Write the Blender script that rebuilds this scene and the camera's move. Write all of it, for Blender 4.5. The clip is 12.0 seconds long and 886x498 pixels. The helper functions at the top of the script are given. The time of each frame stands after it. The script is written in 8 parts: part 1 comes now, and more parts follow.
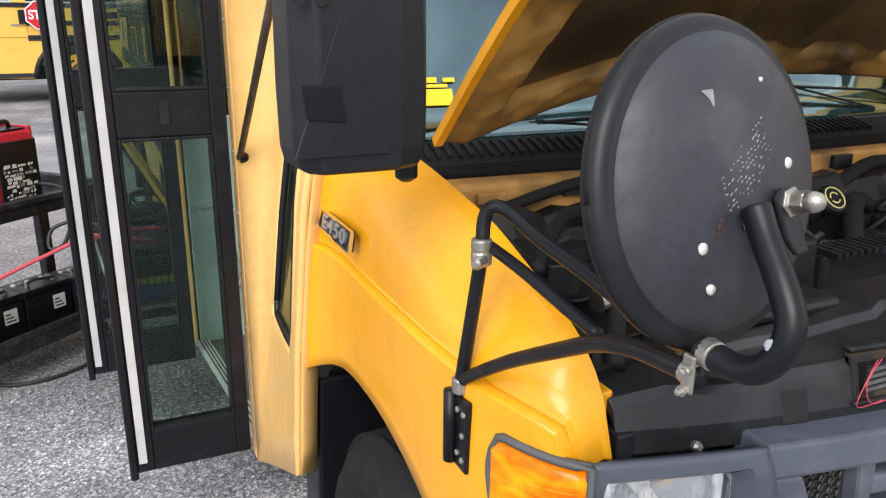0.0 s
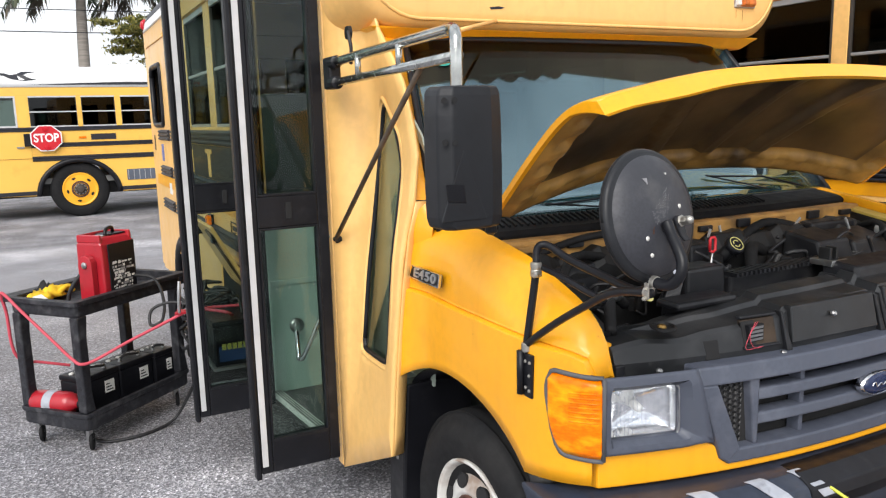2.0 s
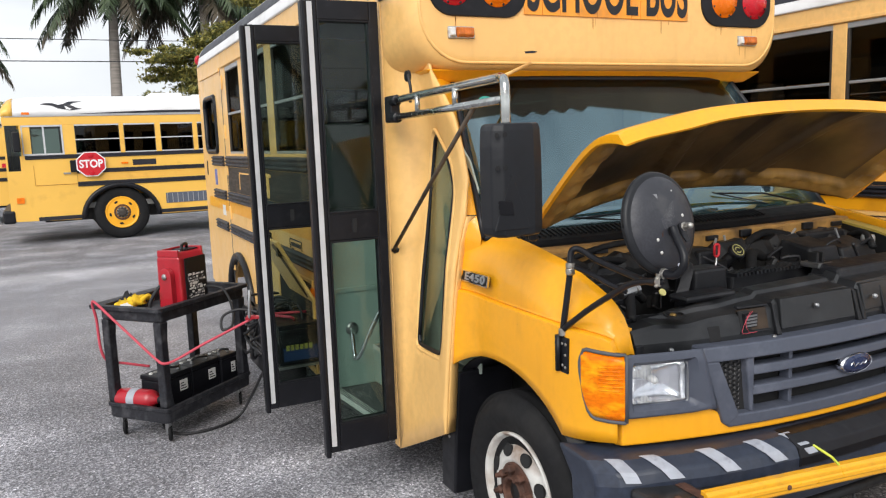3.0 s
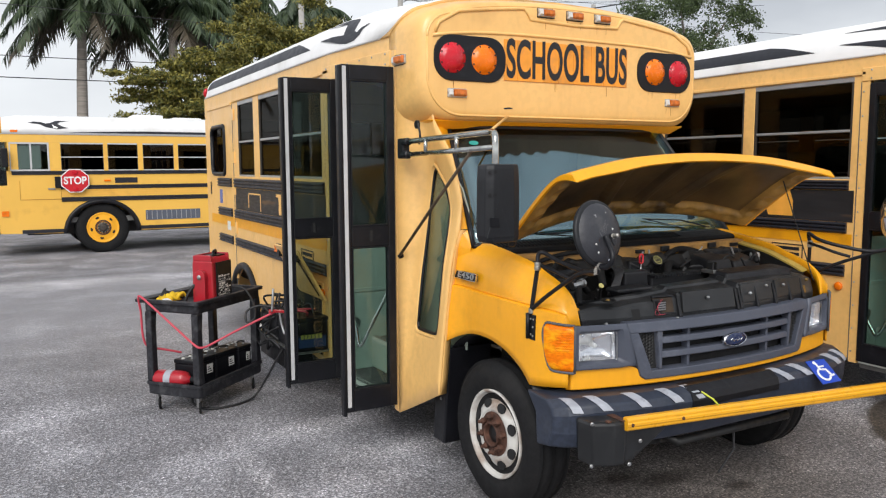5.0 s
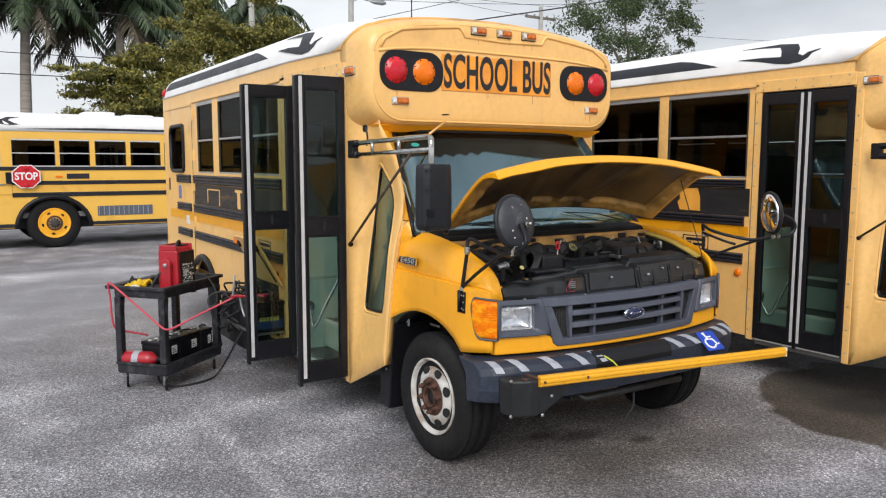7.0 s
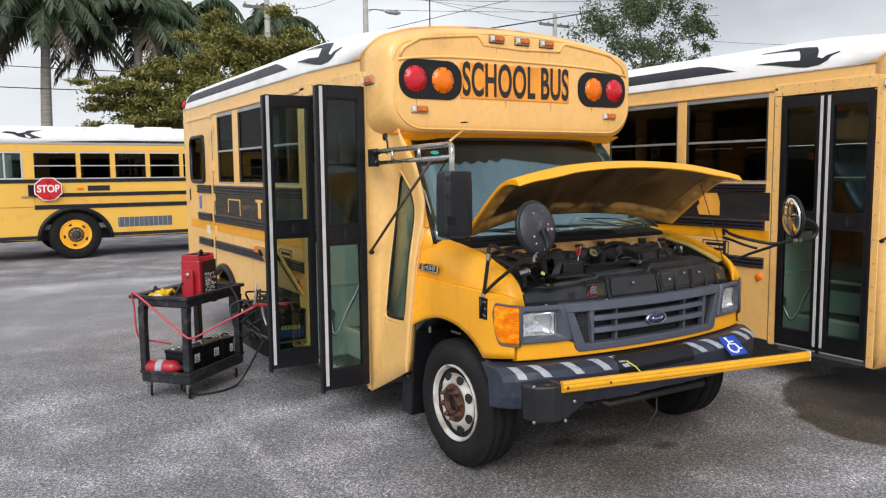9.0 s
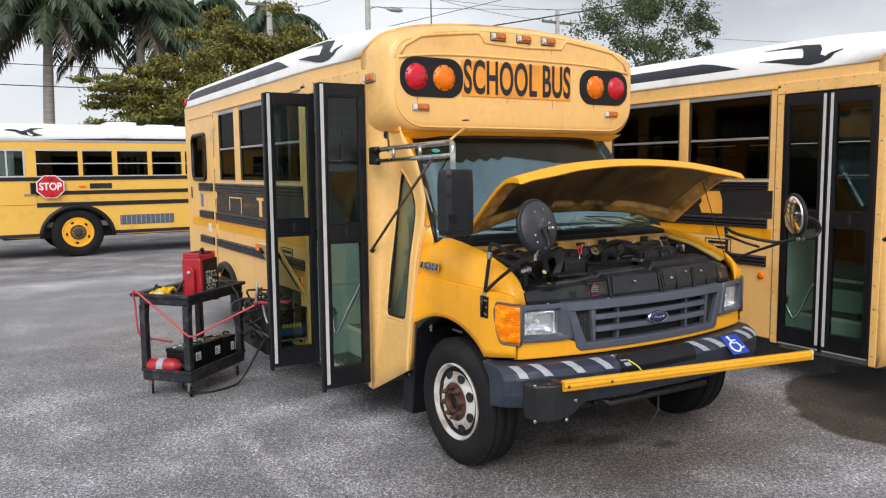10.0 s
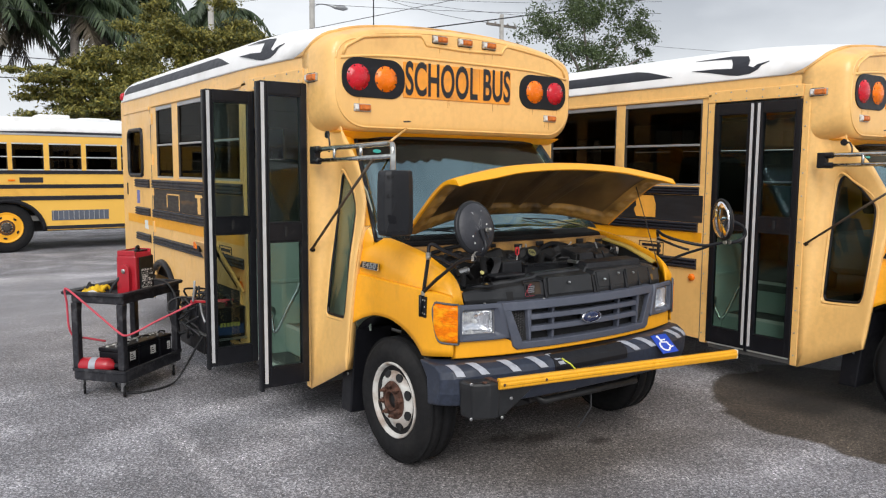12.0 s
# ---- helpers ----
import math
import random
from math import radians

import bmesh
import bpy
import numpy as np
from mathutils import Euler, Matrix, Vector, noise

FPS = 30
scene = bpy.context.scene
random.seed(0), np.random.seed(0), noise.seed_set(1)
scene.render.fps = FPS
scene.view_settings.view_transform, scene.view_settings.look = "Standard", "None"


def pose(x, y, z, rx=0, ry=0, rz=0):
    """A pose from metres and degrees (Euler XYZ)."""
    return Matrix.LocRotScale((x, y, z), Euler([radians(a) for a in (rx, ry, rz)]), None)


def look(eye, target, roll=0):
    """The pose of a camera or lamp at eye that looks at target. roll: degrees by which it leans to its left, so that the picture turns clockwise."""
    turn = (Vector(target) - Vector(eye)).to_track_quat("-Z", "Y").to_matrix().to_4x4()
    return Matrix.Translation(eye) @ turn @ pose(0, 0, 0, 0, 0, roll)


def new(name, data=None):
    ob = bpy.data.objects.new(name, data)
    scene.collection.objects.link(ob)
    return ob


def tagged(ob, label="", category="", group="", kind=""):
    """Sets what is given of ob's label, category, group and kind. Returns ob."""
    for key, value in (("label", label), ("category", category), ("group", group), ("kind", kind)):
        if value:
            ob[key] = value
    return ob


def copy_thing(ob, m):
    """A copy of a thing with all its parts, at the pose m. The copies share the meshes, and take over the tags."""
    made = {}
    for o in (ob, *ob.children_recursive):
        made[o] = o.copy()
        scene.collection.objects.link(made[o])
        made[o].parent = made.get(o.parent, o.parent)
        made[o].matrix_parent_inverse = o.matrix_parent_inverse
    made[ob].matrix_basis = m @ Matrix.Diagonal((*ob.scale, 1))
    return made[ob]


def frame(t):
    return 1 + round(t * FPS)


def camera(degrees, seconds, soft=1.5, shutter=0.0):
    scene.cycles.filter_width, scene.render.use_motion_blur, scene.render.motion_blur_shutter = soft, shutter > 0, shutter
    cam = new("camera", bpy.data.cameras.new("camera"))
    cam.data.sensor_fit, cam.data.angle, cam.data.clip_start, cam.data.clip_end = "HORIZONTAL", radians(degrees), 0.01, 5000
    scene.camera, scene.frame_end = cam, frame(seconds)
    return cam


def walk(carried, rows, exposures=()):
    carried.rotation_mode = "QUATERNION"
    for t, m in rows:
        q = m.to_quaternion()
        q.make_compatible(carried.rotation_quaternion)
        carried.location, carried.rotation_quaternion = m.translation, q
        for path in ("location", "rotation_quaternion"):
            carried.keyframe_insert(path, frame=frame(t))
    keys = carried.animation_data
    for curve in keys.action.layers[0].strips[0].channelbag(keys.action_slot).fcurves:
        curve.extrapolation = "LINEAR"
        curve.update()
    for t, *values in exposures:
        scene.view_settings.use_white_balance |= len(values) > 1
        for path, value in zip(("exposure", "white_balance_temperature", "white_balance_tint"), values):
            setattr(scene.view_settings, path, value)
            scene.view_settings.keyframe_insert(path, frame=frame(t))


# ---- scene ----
cam = camera(60.0, 12.0, 1.2)
EXPOSURES = [(0.0, 0.86), (1.5, 0.90), (2.5, 0.66), (3.5, 0.50), (5.0, 0.42), (6.5, 0.40), (12.0, 0.40)]
PATH = [
    (0, (-1.401, -1.565, 1.545), (-0.604, 0.172, 0.954), 0.5),
    (0.5, (-1.516, -1.761, 1.588), (-0.733, 0.013, 1.099), -0.6),
    (1, (-1.695, -1.896, 1.604), (-0.908, -0.107, 1.177), -1.9),
    (1.5, (-1.897, -2.032, 1.603), (-0.974, -0.313, 1.162), -0.5),
    (2, (-2.006, -2.257, 1.617), (-1.106, -0.503, 1.279), -1.5),
    (2.5, (-2.106, -2.465, 1.653), (-1.298, -0.66, 1.355), -2.6),
    (3, (-2.313, -2.637, 1.648), (-1.456, -0.853, 1.366), -2.1),
    (3.2, (-2.414, -2.719, 1.661), (-1.522, -0.948, 1.394), -0.3),
    (4.8, (-2.88, -3.385, 1.672), (-1.971, -1.615, 1.474), -1.6),
    (5, (-2.956, -3.449, 1.683), (-1.99, -1.71, 1.468), -0.3),
    (5.5, (-3.084, -3.693, 1.676), (-2.092, -1.966, 1.491), -1.3),
    (6, (-3.171, -3.922, 1.694), (-2.087, -2.258, 1.457), -0.1),
    (6.5, (-3.198, -3.982, 1.692), (-2.132, -2.304, 1.479), -0.7),
    (6.7, (-3.205, -3.988, 1.691), (-2.129, -2.316, 1.47), -0.0),
    (8.5, (-3.239, -3.998, 1.687), (-2.177, -2.317, 1.475), -0.2),
    (9, (-3.25, -3.995, 1.685), (-2.209, -2.298, 1.486), -0.6),
    (9.5, (-3.239, -3.991, 1.688), (-2.199, -2.294, 1.495), -1.0),
    (10, (-3.237, -3.988, 1.688), (-2.202, -2.289, 1.483), -0.6),
    (10.5, (-3.226, -3.991, 1.687), (-2.161, -2.311, 1.488), -0.3),
    (11, (-3.231, -4.014, 1.689), (-2.133, -2.351, 1.511), -0.2),
    (11.5, (-3.23, -4.03, 1.688), (-2.092, -2.395, 1.506), 0.0),
    (12, (-3.247, -4.042, 1.694), (-2.089, -2.425, 1.489), 0.4),
]
walk(cam, [(t, look(eye, target, roll)) for t, eye, target, roll in PATH], EXPOSURES)

# world, sun, exposure
world = bpy.data.worlds.new("overcast_sky")
scene.world = world
world.use_nodes = True
wn, wl = world.node_tree.nodes, world.node_tree.links
wn.clear()
w_out = wn.new("ShaderNodeOutputWorld")
w_bg = wn.new("ShaderNodeBackground")
w_sky = wn.new("ShaderNodeTexSky")
w_sky.sky_type = "NISHITA"
w_sky.sun_disc = False
w_sky.sun_elevation, w_sky.sun_rotation = radians(39), radians(217)
w_sky.air_density, w_sky.dust_density = 1.0, 4.0
w_co = wn.new("ShaderNodeTexCoord")
w_map = wn.new("ShaderNodeMapping")
w_map.inputs["Scale"].default_value = (1.0, 1.0, 2.6)
w_no = wn.new("ShaderNodeTexNoise")
w_no.inputs["Scale"].default_value, w_no.inputs["Detail"].default_value = 1.9, 6.0
w_ra = wn.new("ShaderNodeValToRGB")
w_ra.color_ramp.elements[0].position, w_ra.color_ramp.elements[0].color = 0.36, (4.0, 4.3, 4.8, 1)
w_ra.color_ramp.elements[1].position, w_ra.color_ramp.elements[1].color = 0.62, (8.6, 8.9, 9.3, 1)
w_sep = wn.new("ShaderNodeSeparateXYZ")
w_hz = wn.new("ShaderNodeMapRange")
w_hz.inputs["From Min"].default_value, w_hz.inputs["From Max"].default_value = 0.0, 0.24
w_hz.inputs["To Min"].default_value, w_hz.inputs["To Max"].default_value = 1.0, 0.0
w_lo = wn.new("ShaderNodeMix")
w_lo.data_type = "RGBA"
w_lo.inputs["B"].default_value = (9.0, 9.3, 9.6, 1)
w_mix = wn.new("ShaderNodeMix")
w_mix.data_type = "RGBA"
w_mix.inputs["Factor"].default_value = 0.93
wl.new(w_co.outputs["Generated"], w_map.inputs["Vector"])
wl.new(w_map.outputs["Vector"], w_no.inputs["Vector"])
wl.new(w_no.outputs["Fac"], w_ra.inputs["Fac"])
wl.new(w_co.outputs["Generated"], w_sep.inputs["Vector"])
wl.new(w_sep.outputs["Z"], w_hz.inputs["Value"])
wl.new(w_hz.outputs["Result"], w_lo.inputs["Factor"])
wl.new(w_ra.outputs["Color"], w_lo.inputs["A"])
wl.new(w_sky.outputs["Color"], w_mix.inputs["A"])
wl.new(w_lo.outputs["Result"], w_mix.inputs["B"])
wl.new(w_mix.outputs["Result"], w_bg.inputs["Color"])
wl.new(w_bg.outputs["Background"], w_out.inputs["Surface"])
w_bg.inputs["Strength"].default_value = 0.085

sun = new("sun", bpy.data.lights.new("sun", "SUN"))
sun.data.energy, sun.data.angle, sun.data.color = 1.9, radians(40), (1.0, 0.97, 0.93)
sun.matrix_world = look((-9, -12, 12), (0, 0, 0))


# ---- materials ----
def mat(name, color, rough=0.5, metal=0.0, var=0.12, scale=6.0, grain=0.0, grain_scale=60.0, bump=0.0, bump_scale=120.0,
        dirt=None, dirt_amount=0.0, dirt_scale=3.0, coat=0.0, spec=0.5, rand=0.0, coords="Object", stretch=None, streak=0.0):
    m = bpy.data.materials.new(name)
    m.use_nodes = True
    n, l = m.node_tree.nodes, m.node_tree.links
    b = n["Principled BSDF"]
    b.inputs["Roughness"].default_value, b.inputs["Metallic"].default_value = rough, metal
    b.inputs["Coat Weight"].default_value = coat
    b.inputs["Coat Roughness"].default_value = 0.12
    b.inputs["Specular IOR Level"].default_value = spec
    co = n.new("ShaderNodeTexCoord")
    src = co.outputs[coords]
    if stretch:
        mp = n.new("ShaderNodeMapping")
        mp.inputs["Scale"].default_value = stretch
        l.new(src, mp.inputs["Vector"])
        src = mp.outputs["Vector"]

    def noise_fac(s, detail=5.0):
        t = n.new("ShaderNodeTexNoise")
        t.inputs["Scale"].default_value, t.inputs["Detail"].default_value = s, detail
        l.new(src, t.inputs["Vector"])
        return t.outputs["Fac"]

    def mixed(a, bcol, fac, kind="MIX"):
        x = n.new("ShaderNodeMix")
        x.data_type, x.blend_type = "RGBA", kind
        for s, v in (("A", a), ("B", bcol), ("Factor", fac)):
            if isinstance(v, bpy.types.NodeSocket):
                l.new(v, x.inputs[s])
            else:
                x.inputs[s].default_value = v if s == "Factor" else (*v, 1.0)
        return x.outputs["Result"]

    def ranged(fac, a, z, to0=0.0, to1=1.0):
        r = n.new("ShaderNodeMapRange")
        for s, v in (("From Min", a), ("From Max", z), ("To Min", to0), ("To Max", to1)):
            r.inputs[s].default_value = v
        l.new(fac, r.inputs["Value"])
        return r.outputs["Result"]

    c = mixed(tuple(min(1, v * (1 - var)) for v in color), tuple(min(1, v * (1 + var)) for v in color), ranged(noise_fac(scale), 0.3, 0.7))
    if grain:
        c = mixed(c, tuple(v * (1 - grain) for v in color), ranged(noise_fac(grain_scale, 3.0), 0.42, 0.6))
    if dirt:
        c = mixed(c, dirt, ranged(noise_fac(dirt_scale, 8.0), 0.62 - 0.35 * dirt_amount, 0.78 - 0.2 * dirt_amount, 0.0, min(1.0, 0.35 + dirt_amount)))
    if streak:
        sm, st = n.new("ShaderNodeMapping"), n.new("ShaderNodeTexNoise")
        sm.inputs["Scale"].default_value = (9.0, 9.0, 0.7)
        st.inputs["Scale"].default_value, st.inputs["Detail"].default_value = 3.0, 6.0
        l.new(co.outputs[coords], sm.inputs["Vector"])
        l.new(sm.outputs["Vector"], st.inputs["Vector"])
        c = mixed(c, tuple(v * f for v, f in zip(color, (.62, .48, .40))), ranged(st.outputs["Fac"], 0.55, 0.78, 0.0, streak))
        fine = noise_fac(55.0, 2.0)
        c = mixed(c, tuple(v * f for v, f in zip(color, (.42, .30, .22))), ranged(fine, 0.74, 0.80, 0.0, streak * 1.6))
    if rand:
        oi = n.new("ShaderNodeObjectInfo")
        hs = n.new("ShaderNodeHueSaturation")
        l.new(ranged(oi.outputs["Random"], 0, 1, 1 - rand, 1 + rand), hs.inputs["Value"])
        l.new(c, hs.inputs["Color"])
        c = hs.outputs["Color"]
    l.new(c, b.inputs["Base Color"])
    rr = ranged(noise_fac(scale * 3.1, 4.0), 0.3, 0.7, max(0.02, rough - 0.07), min(1.0, rough + 0.09))
    l.new(rr, b.inputs["Roughness"])
    if bump:
        bp = n.new("ShaderNodeBump")
        bp.inputs["Strength"].default_value, bp.inputs["Distance"].default_value = 1.0, bump
        l.new(noise_fac(bump_scale, 4.0), bp.inputs["Height"])
        l.new(bp.outputs["Normal"], b.inputs["Normal"])
    return m


def glass(name, tint, rough=0.02, clear=0.7, gloss=0.5, sheen=(0.95, 0.97, 1.0), edge=1.0):
    m = bpy.data.materials.new(name)
    m.use_nodes = True
    n, l = m.node_tree.nodes, m.node_tree.links
    n.remove(n["Principled BSDF"])
    tr, gl, mx, fr = n.new("ShaderNodeBsdfTransparent"), n.new("ShaderNodeBsdfGlossy"), n.new("ShaderNodeMixShader"), n.new("ShaderNodeLayerWeight")
    tr.inputs["Color"].default_value = (*(t * clear for t in tint), 1)
    gl.inputs["Roughness"].default_value = rough
    gl.inputs["Color"].default_value = (*sheen, 1)
    fr.inputs["Blend"].default_value = 0.5
    pw, mr = n.new("ShaderNodeMath"), n.new("ShaderNodeMapRange")
    pw.operation = "POWER"
    pw.inputs[1].default_value = 5.0
    mr.inputs["To Min"].default_value = (gloss / (gloss + 2)) ** 2
    mr.inputs["To Max"].default_value = edge
    l.new(fr.outputs["Facing"], pw.inputs[0])
    l.new(pw.outputs["Value"], mr.inputs["Value"])
    l.new(mr.outputs["Result"], mx.inputs["Fac"])
    l.new(tr.outputs["BSDF"], mx.inputs[1])
    l.new(gl.outputs["BSDF"], mx.inputs[2])
    l.new(mx.outputs["Shader"], n["Material Output"].inputs["Surface"])
    return m


def ground_material():
    m = bpy.data.materials.new("worn_asphalt")
    m.use_nodes = True
    n, l = m.node_tree.nodes, m.node_tree.links
    b = n["Principled BSDF"]
    co = n.new("ShaderNodeTexCoord")

    def tex(s, d, distort=0.0, kind="ShaderNodeTexNoise"):
        t = n.new(kind)
        t.inputs["Scale"].default_value = s
        if kind == "ShaderNodeTexNoise":
            t.inputs["Detail"].default_value, t.inputs["Distortion"].default_value = d, distort
        l.new(co.outputs["Object"], t.inputs["Vector"])
        return t

    def ramp(fac, *stops):
        r = n.new("ShaderNodeValToRGB")
        e = r.color_ramp.elements
        while len(e) < len(stops):
            e.new(0.5)
        for x, (p, v) in zip(e, stops):
            x.position, x.color = p, (*v, 1) if isinstance(v, tuple) else (v, v, v, 1)
        l.new(fac, r.inputs["Fac"])
        return r.outputs["Color"]

    def mix(a, c, f, kind="MIX"):
        x = n.new("ShaderNodeMix")
        x.data_type, x.blend_type = "RGBA", kind
        for s, v in (("A", a), ("B", c), ("Factor", f)):
            if isinstance(v, bpy.types.NodeSocket):
                l.new(v, x.inputs[s])
            else:
                x.inputs[s].default_value = v if s == "Factor" else (*v, 1)
        return x.outputs["Result"]

    stones = tex(118, 0, kind="ShaderNodeTexVoronoi")
    chips = ramp(stones.outputs["Color"], (0.0, (0.072, 0.072, 0.073)), (0.36, (0.124, 0.123, 0.123)), (0.62, (0.215, 0.212, 0.209)), (0.86, (0.355, 0.349, 0.341)), (1.0, (0.62, 0.61, 0.60)))
    c = mix(chips, ramp(tex(48, 4).outputs["Fac"], (0.34, 0.66), (0.66, 1.34)), 1.0, "MULTIPLY")
    streak = n.new("ShaderNodeMapping")
    streak.inputs["Scale"].default_value = (0.32, 1.5, 1.0)
    streak.inputs["Rotation"].default_value = (0, 0, radians(-18))
    l.new(co.outputs["Object"], streak.inputs["Vector"])
    ts = n.new("ShaderNodeTexNoise")
    ts.inputs["Scale"].default_value, ts.inputs["Detail"].default_value = 0.9, 8
    l.new(streak.outputs["Vector"], ts.inputs["Vector"])
    c = mix(c, ramp(tex(0.42, 9, 0.1).outputs["Fac"], (0.36, 0.98), (0.66, 1.22)), 1.0, "MULTIPLY")
    c = mix(c, ramp(ts.outputs["Fac"], (0.50, 1.0), (0.70, 0.72)), 1.0, "MULTIPLY")
    c = mix(c, ramp(tex(1.5, 9, 0.15).outputs["Fac"], (0.35, 0.80), (0.5, 1.0), (0.68, 1.55)), 1.0, "MULTIPLY")
    # damp brown patch and a larger dark stain with painted shade, both ragged-edged
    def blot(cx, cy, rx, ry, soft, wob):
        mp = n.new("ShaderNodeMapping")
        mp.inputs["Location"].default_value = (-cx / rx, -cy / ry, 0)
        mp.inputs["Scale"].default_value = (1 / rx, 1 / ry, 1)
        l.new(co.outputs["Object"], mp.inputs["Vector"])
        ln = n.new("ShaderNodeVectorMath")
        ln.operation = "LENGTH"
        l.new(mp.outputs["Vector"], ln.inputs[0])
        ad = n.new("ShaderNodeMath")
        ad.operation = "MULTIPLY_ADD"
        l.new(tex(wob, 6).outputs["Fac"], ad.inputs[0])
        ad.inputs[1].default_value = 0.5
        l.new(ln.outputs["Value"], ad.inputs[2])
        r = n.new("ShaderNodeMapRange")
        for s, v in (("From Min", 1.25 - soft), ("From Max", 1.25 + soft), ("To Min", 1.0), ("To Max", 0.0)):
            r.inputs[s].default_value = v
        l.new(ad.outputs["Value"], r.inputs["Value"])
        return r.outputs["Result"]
    c = mix(c, mix(c, (0.235, 0.23, 0.222), 0.55), blot(-2.8, 6.6, 4.4, 2.6, 0.5, 0.8))
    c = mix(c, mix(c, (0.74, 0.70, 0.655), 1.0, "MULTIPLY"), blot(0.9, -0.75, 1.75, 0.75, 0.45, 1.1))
    for cx, cy, ra, rb in SCUFFS:
        c = mix(c, mix(c, (1.45, 1.44, 1.42), 1.0, "MULTIPLY"), blot(cx, cy, ra, rb, 0.5, 2.2))
    # two soft blots paint the shade under the bus front and bumper
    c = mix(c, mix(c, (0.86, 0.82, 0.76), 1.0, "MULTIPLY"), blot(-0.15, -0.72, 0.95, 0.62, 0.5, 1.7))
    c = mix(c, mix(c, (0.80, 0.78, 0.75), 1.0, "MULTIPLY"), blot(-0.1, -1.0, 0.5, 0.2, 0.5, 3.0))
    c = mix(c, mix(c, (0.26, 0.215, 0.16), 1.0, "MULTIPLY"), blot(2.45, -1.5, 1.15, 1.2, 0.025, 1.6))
    for ox, oy, ra, rb in ((0.02, -0.55, 0.15, 0.08), (-0.2, -0.42, 0.11, 0.06), (0.3, -0.8, 0.08, 0.05)):
        c = mix(c, mix(c, (0.36, 0.34, 0.32), 1.0, "MULTIPLY"), blot(ox, oy, ra, rb, 0.5, 9.0))
    c = mix(c, mix(c, (0.40, 0.38, 0.36), 1.0, "MULTIPLY"), blot(2.15, -1.15, 0.32, 0.22, 0.3, 4.0))
    c = mix(c, (1.11, 1.11, 1.215), 1.0, "MULTIPLY")
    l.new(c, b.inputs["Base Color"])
    l.new(ramp(tex(0.8, 6).outputs["Fac"], (0.3, 0.62), (0.7, 0.92)), b.inputs["Roughness"])
    bp = n.new("ShaderNodeBump")
    bp.inputs["Distance"].default_value = 0.0034
    l.new(stones.outputs["Distance"], bp.inputs["Height"])
    l.new(bp.outputs["Normal"], b.inputs["Normal"])
    return m


SCUFFS = ((-1.15, 1.20, .42, .13), (-.92, .62, .48, .14), (-1.87, .2, .06, .80), (-2.7, 8.9, 2.4, .5))
BODY = mat("faded_school_bus_paint", (0.91, 0.545, 0.185), 0.42, var=0.05, scale=2.2, grain=0.05, grain_scale=30, dirt=(0.42, 0.20, 0.06), dirt_amount=0.12, dirt_scale=2.6, coat=0.25, streak=0.14)
CAB = mat("cab_yellow_paint", (0.92, 0.405, 0.008), 0.38, var=0.05, scale=3.0, grain=0.04, grain_scale=40, dirt=(0.50, 0.20, 0.015), dirt_amount=0.10, dirt_scale=4.0, coat=0.34, streak=0.16)
DARK_BROWN = mat("dark_brown_underside", (0.15, 0.086, 0.034), 0.36, var=0.45, scale=3, dirt=(0.026, 0.019, 0.013), dirt_amount=0.60, dirt_scale=2.6, coat=0.2)
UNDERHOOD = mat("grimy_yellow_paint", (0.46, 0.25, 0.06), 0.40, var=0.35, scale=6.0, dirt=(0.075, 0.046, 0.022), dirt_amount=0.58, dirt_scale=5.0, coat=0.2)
ENGINE_YELLOW = mat("dusty_yellow_firewall", (0.44, 0.235, 0.062), 0.6, var=0.25, scale=12, dirt=(0.10, 0.056, 0.022), dirt_amount=0.5, dirt_scale=9)
ROOF = mat("white_roof_paint", (0.85, 0.85, 0.85), 0.5, var=0.04, dirt=(0.45, 0.43, 0.38), dirt_amount=0.15, dirt_scale=2.0)
ROOF_FRONT = mat("grimy_faded_yellow", (0.82, 0.46, 0.15), 0.55, var=0.08, scale=3, dirt=(0.22, 0.16, 0.09), dirt_amount=0.5, dirt_scale=3.5)
DECAL = mat("black_decal", (0.014, 0.015, 0.022), 0.45, var=0.2)
BLACK = mat("satin_black_paint", (0.0075, 0.0078, 0.0105), 0.38, spec=0.32, var=0.25, scale=8, dirt=(0.026, 0.026, 0.030), dirt_amount=0.12, dirt_scale=20)
MIRROR_BLACK = mat("weathered_black_plastic", (0.013, 0.014, 0.017), 0.45, spec=0.35, var=0.22, scale=5, grain=0.12, grain_scale=40, bump=0.00008, bump_scale=900, dirt=(0.05, 0.05, 0.055), dirt_amount=0.08, dirt_scale=9)
DISC_BLACK = mat("scuffed_black_paint", (0.034, 0.035, 0.043), 0.5, var=0.14, scale=11, grain=0.12, grain_scale=160, dirt=(0.095, 0.093, 0.092), dirt_amount=0.14, dirt_scale=14)
ENGINE_BLACK = mat("dusty_black_plastic", (0.0095, 0.010, 0.0125), 0.45, var=0.4, scale=7, grain=0.3, grain_scale=40, spec=0.4, dirt=(0.040, 0.039, 0.040), dirt_amount=0.26, dirt_scale=6)
SHROUD = mat("dusty_black_shroud", (0.017, 0.018, 0.020), 0.36, var=0.3, scale=6, grain=0.2, grain_scale=30, spec=0.45, dirt=(0.062, 0.061, 0.062), dirt_amount=0.30, dirt_scale=4)
ENGINE_DARK = mat("oily_engine_metal", (0.0075, 0.0075, 0.008), 0.5, var=0.5, scale=14, dirt=(0.035, 0.028, 0.022), dirt_amount=0.25, dirt_scale=12)
